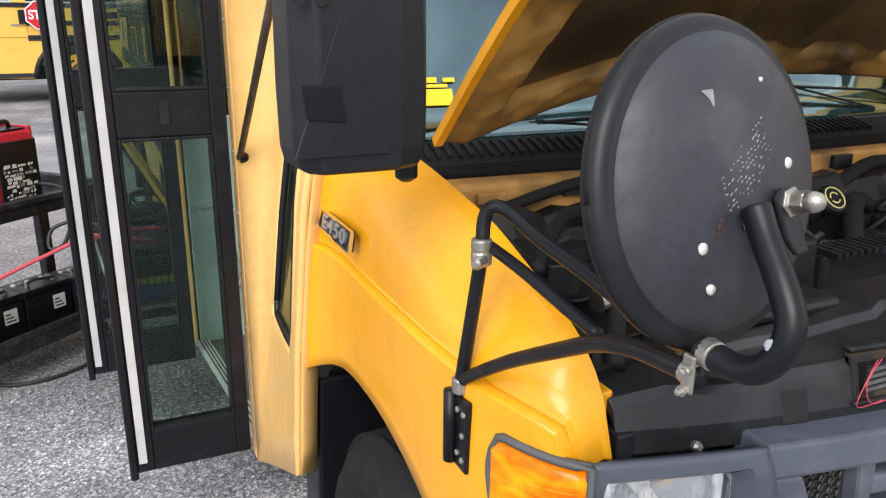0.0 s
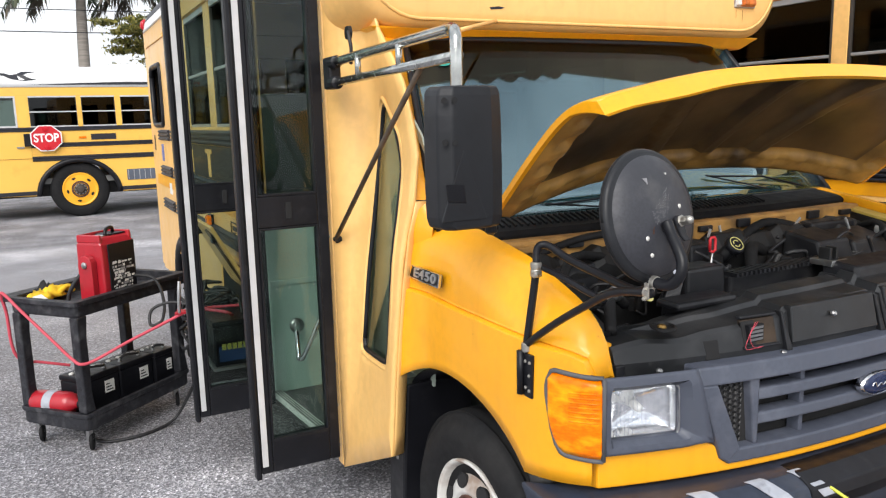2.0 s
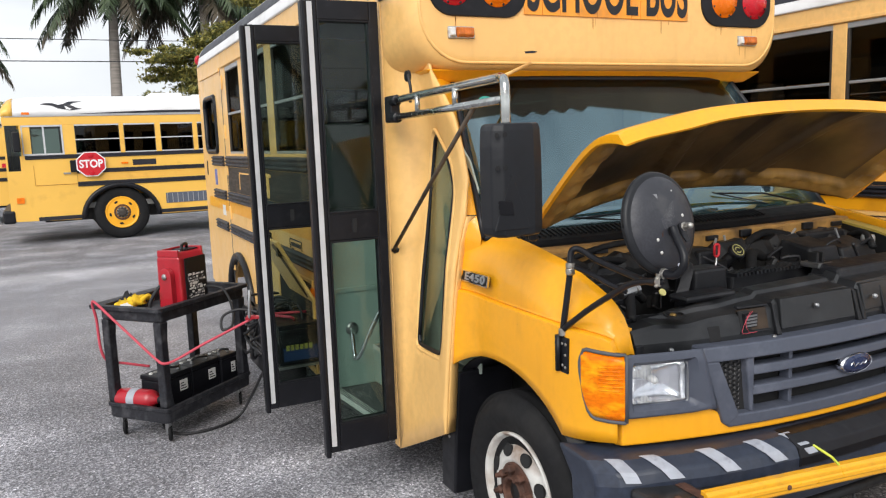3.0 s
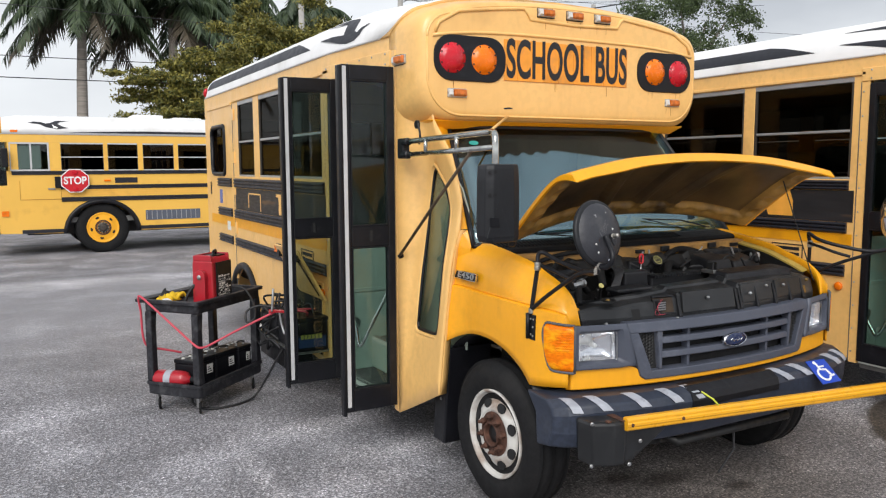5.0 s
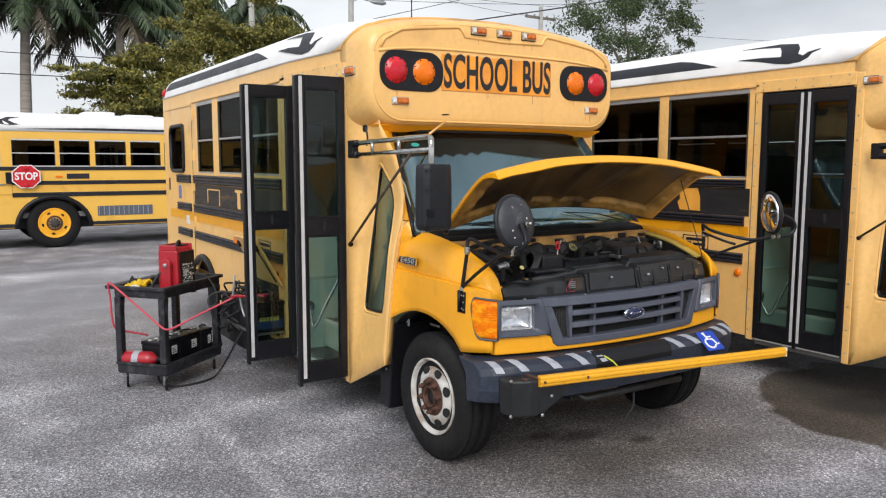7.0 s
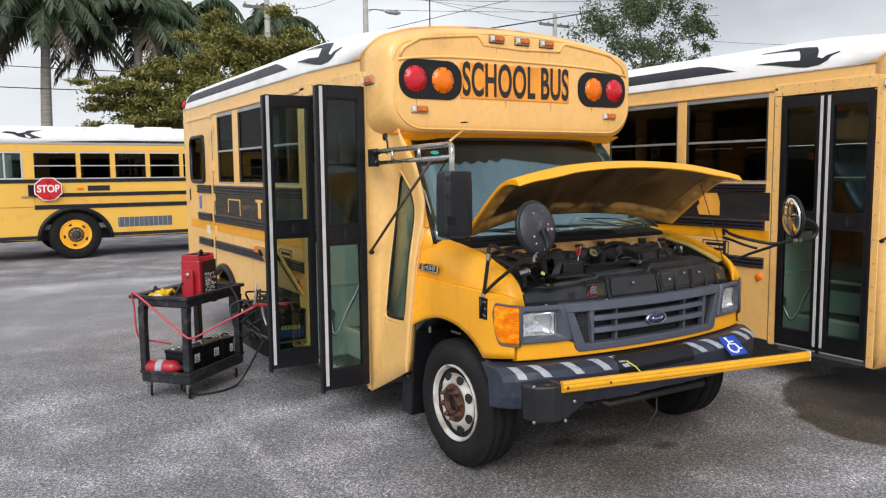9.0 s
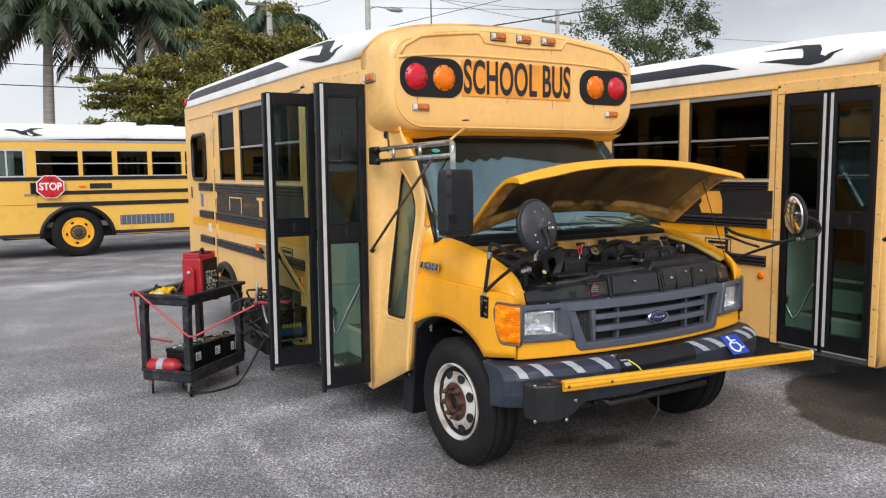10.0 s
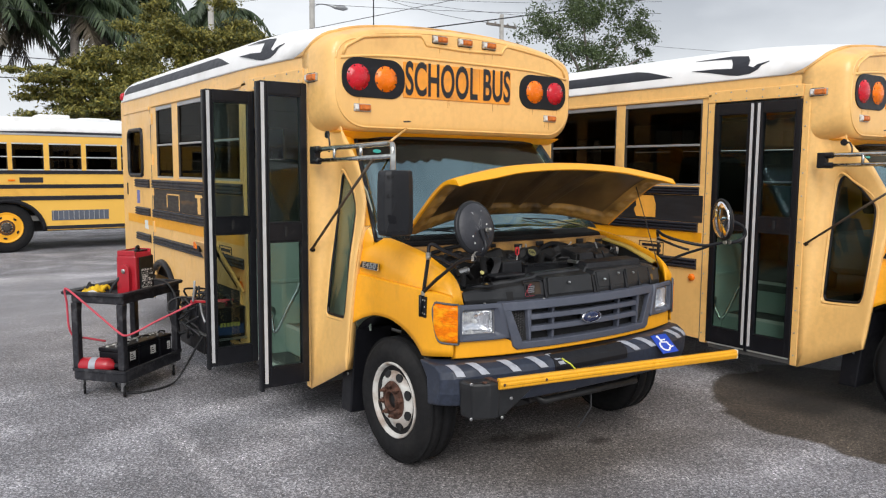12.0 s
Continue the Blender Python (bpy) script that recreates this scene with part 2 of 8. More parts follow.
RUBBER = mat("tyre_rubber", (0.0085, 0.0085, 0.0095), 0.7, spec=0.3, var=0.25, scale=9, grain=0.2, grain_scale=70, bump=0.0006, bump_scale=160, dirt=(0.03, 0.028, 0.026), dirt_amount=0.12)
RIM_WHITE = mat("chipped_white_wheel_paint", (0.62, 0.61, 0.58), 0.42, var=0.08, scale=9, dirt=(0.20, 0.11, 0.06), dirt_amount=0.44, dirt_scale=9)
RUST = mat("rusty_hub", (0.075, 0.032, 0.020), 0.75, var=0.5, scale=30, bump=0.002, bump_scale=90)
RIM_YELLOW = mat("yellow_wheel_paint", (0.90, 0.42, 0.02), 0.4, var=0.08)
GREY_PLASTIC = mat("weathered_grey_plastic", (0.070, 0.079, 0.107), 0.46, var=0.12, scale=6, grain=0.07, grain_scale=60, dirt=(0.17, 0.18, 0.22), dirt_amount=0.16, dirt_scale=6)
BUMPER = mat("dark_blue_grey_bumper_paint", (0.028, 0.036, 0.058), 0.38, var=0.25, scale=5, grain=0.2, grain_scale=45, dirt=(0.06, 0.064, 0.078), dirt_amount=0.2, dirt_scale=8)
TAPE = mat("grey_reflective_tape", (0.36, 0.38, 0.43), 0.5, var=0.15, scale=20, dirt=(0.16, 0.16, 0.18), dirt_amount=0.25, dirt_scale=30)
BAR_YELLOW = mat("glossy_yellow_bar_paint", (0.85, 0.40, 0.012), 0.33, var=0.06, scale=9, coat=0.3, dirt=(0.35, 0.16, 0.02), dirt_amount=0.1, dirt_scale=14)
CHROME = mat("chrome", (0.78, 0.78, 0.80), 0.12, metal=1.0, var=0.06)
ARM_STEEL = mat("hazed_chrome_tube", (0.52, 0.53, 0.51), 0.2, metal=1.0, var=0.2, scale=18, dirt=(0.22, 0.21, 0.18), dirt_amount=0.25, dirt_scale=30)
STEEL = mat("dull_steel", (0.42, 0.42, 0.42), 0.38, metal=1.0, var=0.2, scale=20)
ALU = mat("aluminium_trim", (0.46, 0.47, 0.48), 0.4, metal=0.6, var=0.1)
WHITE_STRIP = mat("white_weatherstrip", (0.54, 0.54, 0.55), 0.6, var=0.1, scale=12)
ZINC_DULL = mat("dull_chrome", (0.50, 0.49, 0.47), 0.35, metal=0.7, var=0.2, scale=40, dirt=(0.18, 0.11, 0.07), dirt_amount=0.25, dirt_scale=50)
AGED_AMBER = mat("aged_amber_lens", (0.62, 0.17, 0.03), 0.3, var=0.3, scale=40, dirt=(0.30, 0.09, 0.03), dirt_amount=0.3, dirt_scale=60, spec=0.4)
RED_LENS = mat("red_lamp_lens", (0.55, 0.012, 0.025), 0.22, var=0.2, scale=16, spec=0.4, coat=0.2)
AMBER_LENS = mat("amber_lamp_lens", (0.88, 0.19, 0.006), 0.22, var=0.15, scale=16, spec=0.35, coat=0.15)
TURN_LENS = mat("amber_turn_lens", (0.93, 0.20, 0.0), 0.14, var=0.18, scale=11, grain=0.22, grain_scale=60, dirt=(1.0, 0.52, 0.01), dirt_amount=0.42, dirt_scale=13, coat=0.1, spec=0.25, stretch=(1, 1, 2.2))
# brown tint imitates the part of the windshield that reflects no sky
NO_SKY_FILM = glass("no_sky_reflection_film", (0.62, 0.50, 0.38), 0.02, 0.60, 0.55, (0.62, 0.52, 0.42))
STICKER_TEAL = mat("teal_sticker", (0.03, 0.30, 0.26), 0.4, var=0.1)
STICKER_YELLOW = mat("yellow_sticker", (0.85, 0.62, 0.02), 0.45, var=0.06)
BRONZE = mat("dark_bronze_channel", (0.06, 0.052, 0.045), 0.45, metal=0.3, var=0.2)
SILVER = mat("silver_lettering", (0.50, 0.51, 0.53), 0.32, metal=0.75, var=0.1)
PALE_LINING = mat("pale_green_lining", (0.38, 0.44, 0.39), 0.6, var=0.12, scale=5)
SIGN_ORANGE = mat("orange_sign_panel", (0.85, 0.33, 0.035), 0.5, var=0.16, scale=7, dirt=(0.45, 0.22, 0.08), dirt_amount=0.25, dirt_scale=9)
SIGN_INK = mat("black_sign_ink", (0.015, 0.015, 0.018), 0.5, var=0.2)
TEAL = mat("teal_interior_panel", (0.15, 0.23, 0.21), 0.55, var=0.12, scale=5)
SEAT_GREEN = mat("dark_green_vinyl", (0.055, 0.075, 0.068), 0.5, var=0.2)
INNER = mat("dark_interior_trim", (0.13, 0.13, 0.125), 0.7, var=0.2)
STEP = mat("ribbed_step_rubber", (0.10, 0.10, 0.10), 0.7, var=0.2, grain=0.2)
STEP_EDGE = mat("pale_step_edge", (0.62, 0.64, 0.60), 0.6, var=0.1)
CART = mat("black_moulded_cart_plastic", (0.020, 0.0205, 0.026), 0.52, spec=0.4, var=0.35, scale=11, grain=0.35, grain_scale=45, bump=0.0009, bump_scale=160, dirt=(0.085, 0.084, 0.090), dirt_amount=0.32, dirt_scale=14)
RED_PAINT = mat("red_enamel", (0.40, 0.014, 0.025), 0.35, var=0.12, scale=8, coat=0.3, dirt=(0.12, 0.02, 0.02), dirt_amount=0.15, dirt_scale=12)
RED_CABLE = mat("red_cable_jacket", (0.52, 0.06, 0.09), 0.5, var=0.1)
BLACK_CABLE = mat("black_cable_jacket", (0.018, 0.018, 0.02), 0.55, var=0.1)
YELLOW_CLOTH = mat("yellow_work_glove", (0.72, 0.46, 0.02), 0.85, var=0.35, scale=22, bump=0.002, bump_scale=90)
GLOVE_BLACK = mat("black_glove_fabric", (0.015, 0.015, 0.016), 0.8, var=0.3, scale=30)
LABEL = mat("white_label", (0.72, 0.72, 0.70), 0.6, var=0.1, scale=20)
CAP_GREY = mat("grey_cell_cap", (0.30, 0.30, 0.29), 0.6, var=0.2)
BLUE_SIGN = mat("blue_sign_film", (0.010, 0.055, 0.42), 0.4, var=0.08)
WHITE_INK = mat("white_ink", (0.80, 0.80, 0.80), 0.5, var=0.05)
STOP_RED = mat("stop_sign_red", (0.55, 0.012, 0.022), 0.4, var=0.08)
FAR_YELLOW = mat("school_bus_yellow", (0.86, 0.50, 0.09), 0.38, var=0.05, scale=1.5, coat=0.2, dirt=(0.55, 0.27, 0.05), dirt_amount=0.12)
# near-black for holes and openings, their unlit depth put into the colour
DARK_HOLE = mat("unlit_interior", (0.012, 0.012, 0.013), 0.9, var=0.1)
BRASS = mat("tarnished_brass", (0.35, 0.22, 0.07), 0.45, metal=0.8, var=0.3)
BARK = mat("grey_bark", (0.17, 0.15, 0.13), 0.9, var=0.3, scale=4, bump=0.02, bump_scale=9, stretch=(1, 1, 0.2))
PALM_BARK = mat("ringed_palm_bark", (0.30, 0.27, 0.24), 0.9, var=0.25, scale=3, bump=0.01, bump_scale=12, stretch=(0.4, 0.4, 4))
CONCRETE = mat("concrete_pole", (0.36, 0.35, 0.33), 0.85, var=0.12, scale=3)
WIRE = mat("overhead_wire", (0.02, 0.02, 0.022), 0.6, var=0.1)
REFLECTOR = mat("headlamp_reflector", (0.95, 0.96, 0.97), 0.14, metal=0.85, var=0.15, scale=30, bump=0.001, bump_scale=30, stretch=(3, 1, 1))
CLEAR = glass("door_glass", (0.74, 0.84, 0.79), 0.01, 0.84, 0.40)
TINTED = glass("tinted_window_glass", (0.46, 0.42, 0.37), 0.01, 0.62, 0.50, (0.62, 0.62, 0.60), edge=0.16)
QUARTER_GLASS = glass("pale_green_quarter_glass", (0.80, 0.87, 0.82), 0.02, 0.88, 1.0, (0.80, 0.88, 0.85), edge=0.5)
QUARTER_DARK = glass("quarter_glass", (0.70, 0.80, 0.76), 0.01, 0.75, 0.5)
DARK_PANE = glass("dark_tinted_pane", (0.25, 0.26, 0.25), 0.02, 0.40, 0.40)
WINDSHIELD = glass("windshield_glass", (0.54, 0.77, 0.80), 0.01, 0.66, 2.1, (0.68, 0.90, 0.97))
MIRROR_GLASS = mat("mirror_glass", (0.9, 0.9, 0.92), 0.03, metal=1.0, var=0.02)


def foliage(name, c0, c1, rough=0.55):
    m = mat(name, c0, rough, var=0.25, scale=1.2)
    n, l = m.node_tree.nodes, m.node_tree.links
    b = n["Principled BSDF"]
    g, r = n.new("ShaderNodeNewGeometry"), n.new("ShaderNodeValToRGB")
    r.color_ramp.elements[0].color, r.color_ramp.elements[1].color = (*c0, 1), (*c1, 1)
    l.new(g.outputs["Random Per Island"], r.inputs["Fac"])
    l.new(r.outputs["Color"], b.inputs["Base Color"])
    return m


COWL = mat("matt_black_cowl", (0.007, 0.007, 0.008), 0.75, var=0.3, spec=0.2)
LEAF = foliage("broad_green_leaves", (0.036, 0.056, 0.013), (0.29, 0.25, 0.045))
LEAF_DARK = foliage("fine_green_leaves", (0.03, 0.055, 0.018), (0.085, 0.12, 0.035))
FROND = foliage("palm_leaflets", (0.018, 0.036, 0.016), (0.065, 0.095, 0.040))
FROND_DRY = foliage("dry_palm_leaflets", (0.05, 0.042, 0.028), (0.10, 0.08, 0.052))


# ---- mesh helpers ----
def B():
    return bmesh.new()


def part(name, bm, material, parent=None, label="", smooth=False, bevel=0.0, solid=0.0, recalc=True, seg=2, sharp=0):
    if recalc:
        bmesh.ops.recalc_face_normals(bm, faces=bm.faces[:])
    if sharp:
        for e in bm.edges:
            if len(e.link_faces) == 2 and e.calc_face_angle(0.0) > radians(sharp):
                e.smooth = False
    me = bpy.data.meshes.new(name)
    bm.to_mesh(me)
    bm.free()
    if smooth:
        me.polygons.foreach_set("use_smooth", [True] * len(me.polygons))
    me.materials.append(material)
    ob = new(name, me)
    if parent:
        ob.parent = parent
    if solid:
        s = ob.modifiers.new("solid", "SOLIDIFY")
        s.thickness, s.offset = solid, 0.0
    if bevel:
        v = ob.modifiers.new("bevel", "BEVEL")
        v.width, v.segments, v.limit_method, v.angle_limit = bevel, seg, "ANGLE", radians(40)
    if label:
        ob["label"] = label
    return ob


def thing(name, label, category, at=Matrix.Identity(4), group="", kind=""):
    ob = new(name)
    ob.matrix_world = at
    ob.empty_display_size = 0.1
    return tagged(ob, label, category, group, kind)


def face(bm, pts):
    return bm.faces.new([bm.verts.new(p) for p in pts])


def box(bm, x0, x1, y0, y1, z0, z1, m=None):
    v = [bm.verts.new(p) for p in ((x0, y0, z0), (x1, y0, z0), (x1, y1, z0), (x0, y1, z0), (x0, y0, z1), (x1, y0, z1), (x1, y1, z1), (x0, y1, z1))]
    for f in ((3, 2, 1, 0), (4, 5, 6, 7), (0, 1, 5, 4), (1, 2, 6, 5), (2, 3, 7, 6), (3, 0, 4, 7)):
        bm.faces.new([v[i] for i in f])
    if m is not None:
        bmesh.ops.transform(bm, matrix=m, verts=v)
    return bm


def loft(bm, rings, closed=True, caps=True):
    rows = [[bm.verts.new(p) for p in r] for r in rings]
    k = len(rows[0])
    for a, b in zip(rows, rows[1:]):
        for i in range(k if closed else k - 1):
            j = (i + 1) % k
            bm.faces.new((a[i], a[j], b[j], b[i]))
    if caps and closed:
        bm.faces.new(rows[0][::-1])
        bm.faces.new(rows[-1])
    return bm


def prism(bm, pts, axis, a, b):
    def at(p, h):
        return {"x": (h, p[0], p[1]), "y": (p[0], h, p[1]), "z": (p[0], p[1], h)}[axis]
    return loft(bm, [[at(p, a) for p in pts], [at(p, b) for p in pts]])


def lathe(bm, profile, m=None, n=32, start=0.0):
    """Turns (radius, height) pairs round z, then moves by m."""
    rings = []
    for r, h in profile:
        ring = [Vector((max(r, 1e-4) * math.cos(start + 2 * math.pi * i / n), max(r, 1e-4) * math.sin(start + 2 * math.pi * i / n), h)) for i in range(n)]
        rings.append([m @ p if m is not None else p for p in ring])
    return loft(bm, rings)


def smooth_path(pts, k=6):
    p = [Vector(q) for q in pts]
    p = [p[0]] + p + [p[-1]]
    out = []
    for a, b, c, d in zip(p, p[1:], p[2:], p[3:]):
        for i in range(k):
            t = i / k
            out.append(0.5 * ((2 * b) + (c - a) * t + (2 * a - 5 * b + 4 * c - d) * t * t + (3 * b - a - 3 * c + d) * t ** 3))
    return out + [p[-1]]


def tube(bm, pts, r, n=10, smooth=0):
    p = smooth_path(pts, smooth) if smooth else [Vector(q) for q in pts]
    rings, side = [], None
    for i, q in enumerate(p):
        d = (p[min(i + 1, len(p) - 1)] - p[max(i - 1, 0)]).normalized()
        if side is None:
            side = d.orthogonal().normalized()
        side = (side - d * side.dot(d)).normalized()
        up = d.cross(side)
        rad = r(i / (len(p) - 1)) if callable(r) else r
        rings.append([q + rad * (math.cos(2 * math.pi * j / n) * side + math.sin(2 * math.pi * j / n) * up) for j in range(n)])
    return loft(bm, rings)


def axis_to(at, direction, roll=0.0):
    return Matrix.Translation(at) @ Vector(direction).to_track_quat("Z", "Y").to_matrix().to_4x4() @ Matrix.Rotation(radians(roll), 4, "Z")


def bolt(bm, at, direction, r=0.008, h=0.008):
    return lathe(bm, [(r, 0), (r, h * 0.6), (r * 0.6, h), (0, h)], axis_to(at, direction), 8)


def lerp(table, t):
    for (a, va), (b, vb) in zip(table, table[1:]):
        if t <= b:
            f = max(0.0, (t - a) / (b - a))
            return va + (vb - va) * f
    return table[-1][1]


def letters(name, text, size, material, parent, m, squeeze=1.0, deep=0.002, spacing=1.0, bold=0.0):
    """Raised lettering in Blender's own font, as a mesh."""
    cu = bpy.data.curves.new(name, "FONT")
    cu.body, cu.size, cu.extrude, cu.align_x, cu.align_y = text, size, deep, "CENTER", "CENTER"
    cu.space_character, cu.offset = spacing, bold
    tmp = bpy.data.objects.new(name, cu)
    scene.collection.objects.link(tmp)
    bpy.context.view_layer.update()
    me = bpy.data.meshes.new_from_object(tmp.evaluated_get(bpy.context.evaluated_depsgraph_get()))
    bpy.data.objects.remove(tmp)
    me.transform(m @ Matrix.Diagonal((squeeze, 1, 1, 1)))
    me.materials.clear()
    me.materials.append(material)
    ob = new(name, me)
    ob.parent = parent
    return ob

# ---- ground ----
bm = B()
ring_r = [0.0, 3, 6, 10, 15, 22, 32, 50, 90, 200, 600, 2500]
rows_g = []
for r in ring_r[1:]:
    rows_g.append([bm.verts.new((r * math.cos(a * math.pi / 24), 3 + r * math.sin(a * math.pi / 24), 0.0)) for a in range(48)])
mid_v = bm.verts.new((0, 3, 0))
for i in range(48):
    bm.faces.new((mid_v, rows_g[0][i], rows_g[0][(i + 1) % 48]))
for ra, rb in zip(rows_g, rows_g[1:]):
    for i in range(48):
        bm.faces.new((ra[i], rb[i], rb[(i + 1) % 48], ra[(i + 1) % 48]))
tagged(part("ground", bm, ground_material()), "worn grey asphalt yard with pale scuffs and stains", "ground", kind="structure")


# ---- minibus ----
SX = 1.055                     # half the body's width at the cab
# the side behind the entrance: half width, sill height and where things lie along y
SIDE_OPEN = {"half": 1.12, "sill": 1.597, "jamb": (1.35, 1.47), "windows": [(1.55, 2.24), (2.40, 3.08), (3.24, 3.78)], "rear_window": (4.27, 4.84, 1.61, 2.095), "rails": ((1.50, 3.92), (4.05, 4.58)),
             "rail_z": ((1.49, 1.578), (1.20, 1.285), (.93, 1.015)), "axle": 3.65, "end": 5.05, "seam": 3.955, "stickers": (4.50, 4.21)}
SIDE_SHUT = {"half": 1.055, "sill": 1.575, "jamb": (1.30, 1.36), "windows": [(1.42, 2.24), (2.34, 3.20), (3.34, 3.92)], "rear_window": (4.45, 4.95, 1.62, 2.12), "rails": ((1.42, 4.10), (4.26, 4.92)),
             "rail_z": ((1.498, 1.568), (1.19, 1.27), (.88, .97)), "axle": 3.82, "end": 5.20, "seam": 4.165, "stickers": (4.71, 4.38)}
SIDE = SIDE_OPEN


def half_at(y):
    """Half the body's width: it widens along the entrance."""
    return lerp([(.56, SX), (SIDE["jamb"][0], SIDE["half"]), (6, SIDE["half"])], y)


ROOF_LINE = [(1.055, 2.41), (1.045, 2.47), (1.015, 2.54), (.96, 2.60), (.88, 2.645), (.75, 2.68), (.5, 2.71), (.25, 2.725), (0, 2.73)]
ROOF_ARC = [0.0]
for (xa, za), (xb, zb) in zip(ROOF_LINE, ROOF_LINE[1:]):
    ROOF_ARC.append(ROOF_ARC[-1] + math.hypot(xa - xb, za - zb))


def roof_at(arc):
    arc = max(0.0, min(arc, ROOF_ARC[-1]))
    return Vector((-curve([(a, p[0]) for a, p in zip(ROOF_ARC, ROOF_LINE)], arc), 0, curve([(a, p[1]) for a, p in zip(ROOF_ARC, ROOF_LINE)], arc)))


def roof_pt(y, arc, up=0.0):
    """A point of the roof on the door side, arc metres up from its lower edge."""
    p = roof_at(arc)
    t = (roof_at(arc + .004) - roof_at(arc - .004)).normalized()
    fall = .05 * (max(0.0, 1.4 - y) / .82) ** 2 * min(1.0, arc / .3)
    return Vector((p.x * half_at(y) / SX, y, p.z - fall)) + Vector((-t.z, 0, t.x)) * up


ROOF_STEPS = [ROOF_ARC[-1] * (k / 20) ** 1.5 for k in range(21)]


def wheel(bus, x, y, r, width, rim_mat, sgn, hub_mat, rim_r=0.214, holes=8, dish=0.03, steer=0.0):
    """A wheel whose outer face looks to sgn * x."""
    w = new("wheel")
    w.parent = bus
    w.matrix_basis = Matrix.Translation((x, y, r)) @ Matrix.Rotation(radians(steer), 4, "Z") @ Vector((sgn, 0, 0)).to_track_quat("Z", "Y").to_matrix().to_4x4()
    bm = B()
    h = width / 2
    k = rim_r
    lathe(bm, [(k - .01, -h + .03), (k + .03, -h), (r - .055, -h - .012), (r - .022, -h + .014), (r - .006, -h + .034), (r, -.080), (r, -.075), (r - .012, -.07), (r - .012, -.06), (r, -.055), (r, -.01), (r - .012, -.006), (r - .012, .006), (r, .01),
               (r, .055), (r - .012, .06), (r - .012, .07), (r, .075), (r, .080), (r - .006, h - .034), (r - .022, h - .014), (r - .055, h + .012), (k + .045, h + .004), (k + .03, h), (k - .01, h - .03)], None, 56)
    part("tyre", bm, RUBBER, w, smooth=True)
    bm = B()
    lathe(bm, [(k - .012, h - .05), (k + .002, h - .03), (k + .008, h - .008), (k + .002, h - .002), (k - .008, h - .012), (k - .022, h - .05), (k - .03, h - .085)], None, 48)
    part("rim_ring", bm, rim_mat, w, smooth=True)
    bm = B()
    lathe(bm, [(k - .020, h - .085), (k - .030, h - .055), (k - .044, h - .030), (k - .058, dish + h - .048), (.125, dish + h - .034), (.115, dish + h - .036), (.105, dish + h - .046), (.0, dish + h - .05)], None, 48)
    disc = part("wheel_disc", bm, rim_mat, w, smooth=True)
    for i in range(holes):
        a = 2 * math.pi * (i + .5) / holes
        bm = B()
        rr = k - .060
        lathe(bm, [(.0, .001), (.024, .001), (.0275, .004), (.0295, .001), (.024, -.012), (0, -.02)], Matrix.Translation((rr * math.cos(a), rr * math.sin(a), dish + h - .0405)) @ Matrix.Rotation(a, 4, "Z") @ Matrix.Rotation(radians(14), 4, "Y") @ Matrix.Diagonal((.82, 1.0, 1, 1)), 14)
        part("hand_hole", bm, DARK_HOLE, disc)
    bm = B()
    f = dish + h - .05
    lathe(bm, [(.112, f - .01), (.111, f + .010), (.104, f + .014), (.066, f + .016), (.062, f + .034), (.056, f + .036), (.050, f + .030), (.047, f + .010), (.0, f + .004)], None, 32)
    hub = part("hub", bm, hub_mat, w, "rusty wheel hub" if hub_mat is RUST else "", smooth=False, bevel=.002)
    bm = B()
    lathe(bm, [(.045, f + .006), (.043, f + .012), (.02, f + .015), (0, f + .015)], None, 20)
    part("hub_centre", bm, ENGINE_DARK, hub, "dark greasy hub centre", smooth=True)
    for i in range(8):
        a = 2 * math.pi * i / 8 + .2
        bm = B()
        lathe(bm, [(.0165, f - .01), (.0165, f + .034), (.010, f + .040), (.0085, f + .056), (0, f + .056)], Matrix.Translation((.086 * math.cos(a), .086 * math.sin(a), 0)), 6)
        part("lug_nut", bm, hub_mat, hub)
    return w


def side_windows(bus, sgn, pane):
    """Split sash windows along one side."""
    SX = SIDE["half"]
    for y0, y1 in SIDE["windows"]:
        w = new("window")
        w.parent = bus
        z0, z1, zm = SIDE["sill"], 2.285, 1.905
        x0, x1 = sgn * (SX - .032), sgn * (SX - .004)
        for (a, b, c, d) in ((y0, y1, z1 - .035, z1), (y0, y1, z0, z0 + .016)):
            bm = B()
            box(bm, min(x0, x1), max(x0, x1), a, b, c, d)
            part("window_frame", bm, ALU, w, "aluminium sash frame", bevel=.003)
        for a, b in ((y0, y0 + .018), (y1 - .018, y1)):
            bm = B()
            box(bm, min(x0, x1), max(x0, x1), a, b, z0 + .016, z1 - .035)
            part("window_channel", bm, BRONZE, w, "dark bronze window channel", bevel=.003)
        bm = B()
        box(bm, min(x0, x1) + .002, max(x0, x1) + (.004 if sgn > 0 else -.004), y0 + .02, y1 - .02, zm, zm + .018)
        part("sash_rail", bm, ALU, w, bevel=.003)
        for c, d in ((z0 + .022, zm), (zm + .024, z1 - .035)):
            bm = B()
            xg = sgn * (SX - .02)
            box(bm, xg - .002, xg + .002, y0 + .02, y1 - .02, c, d)
            part("pane", bm, pane if sgn < 0 else DARK_PANE, w).visible_shadow = False


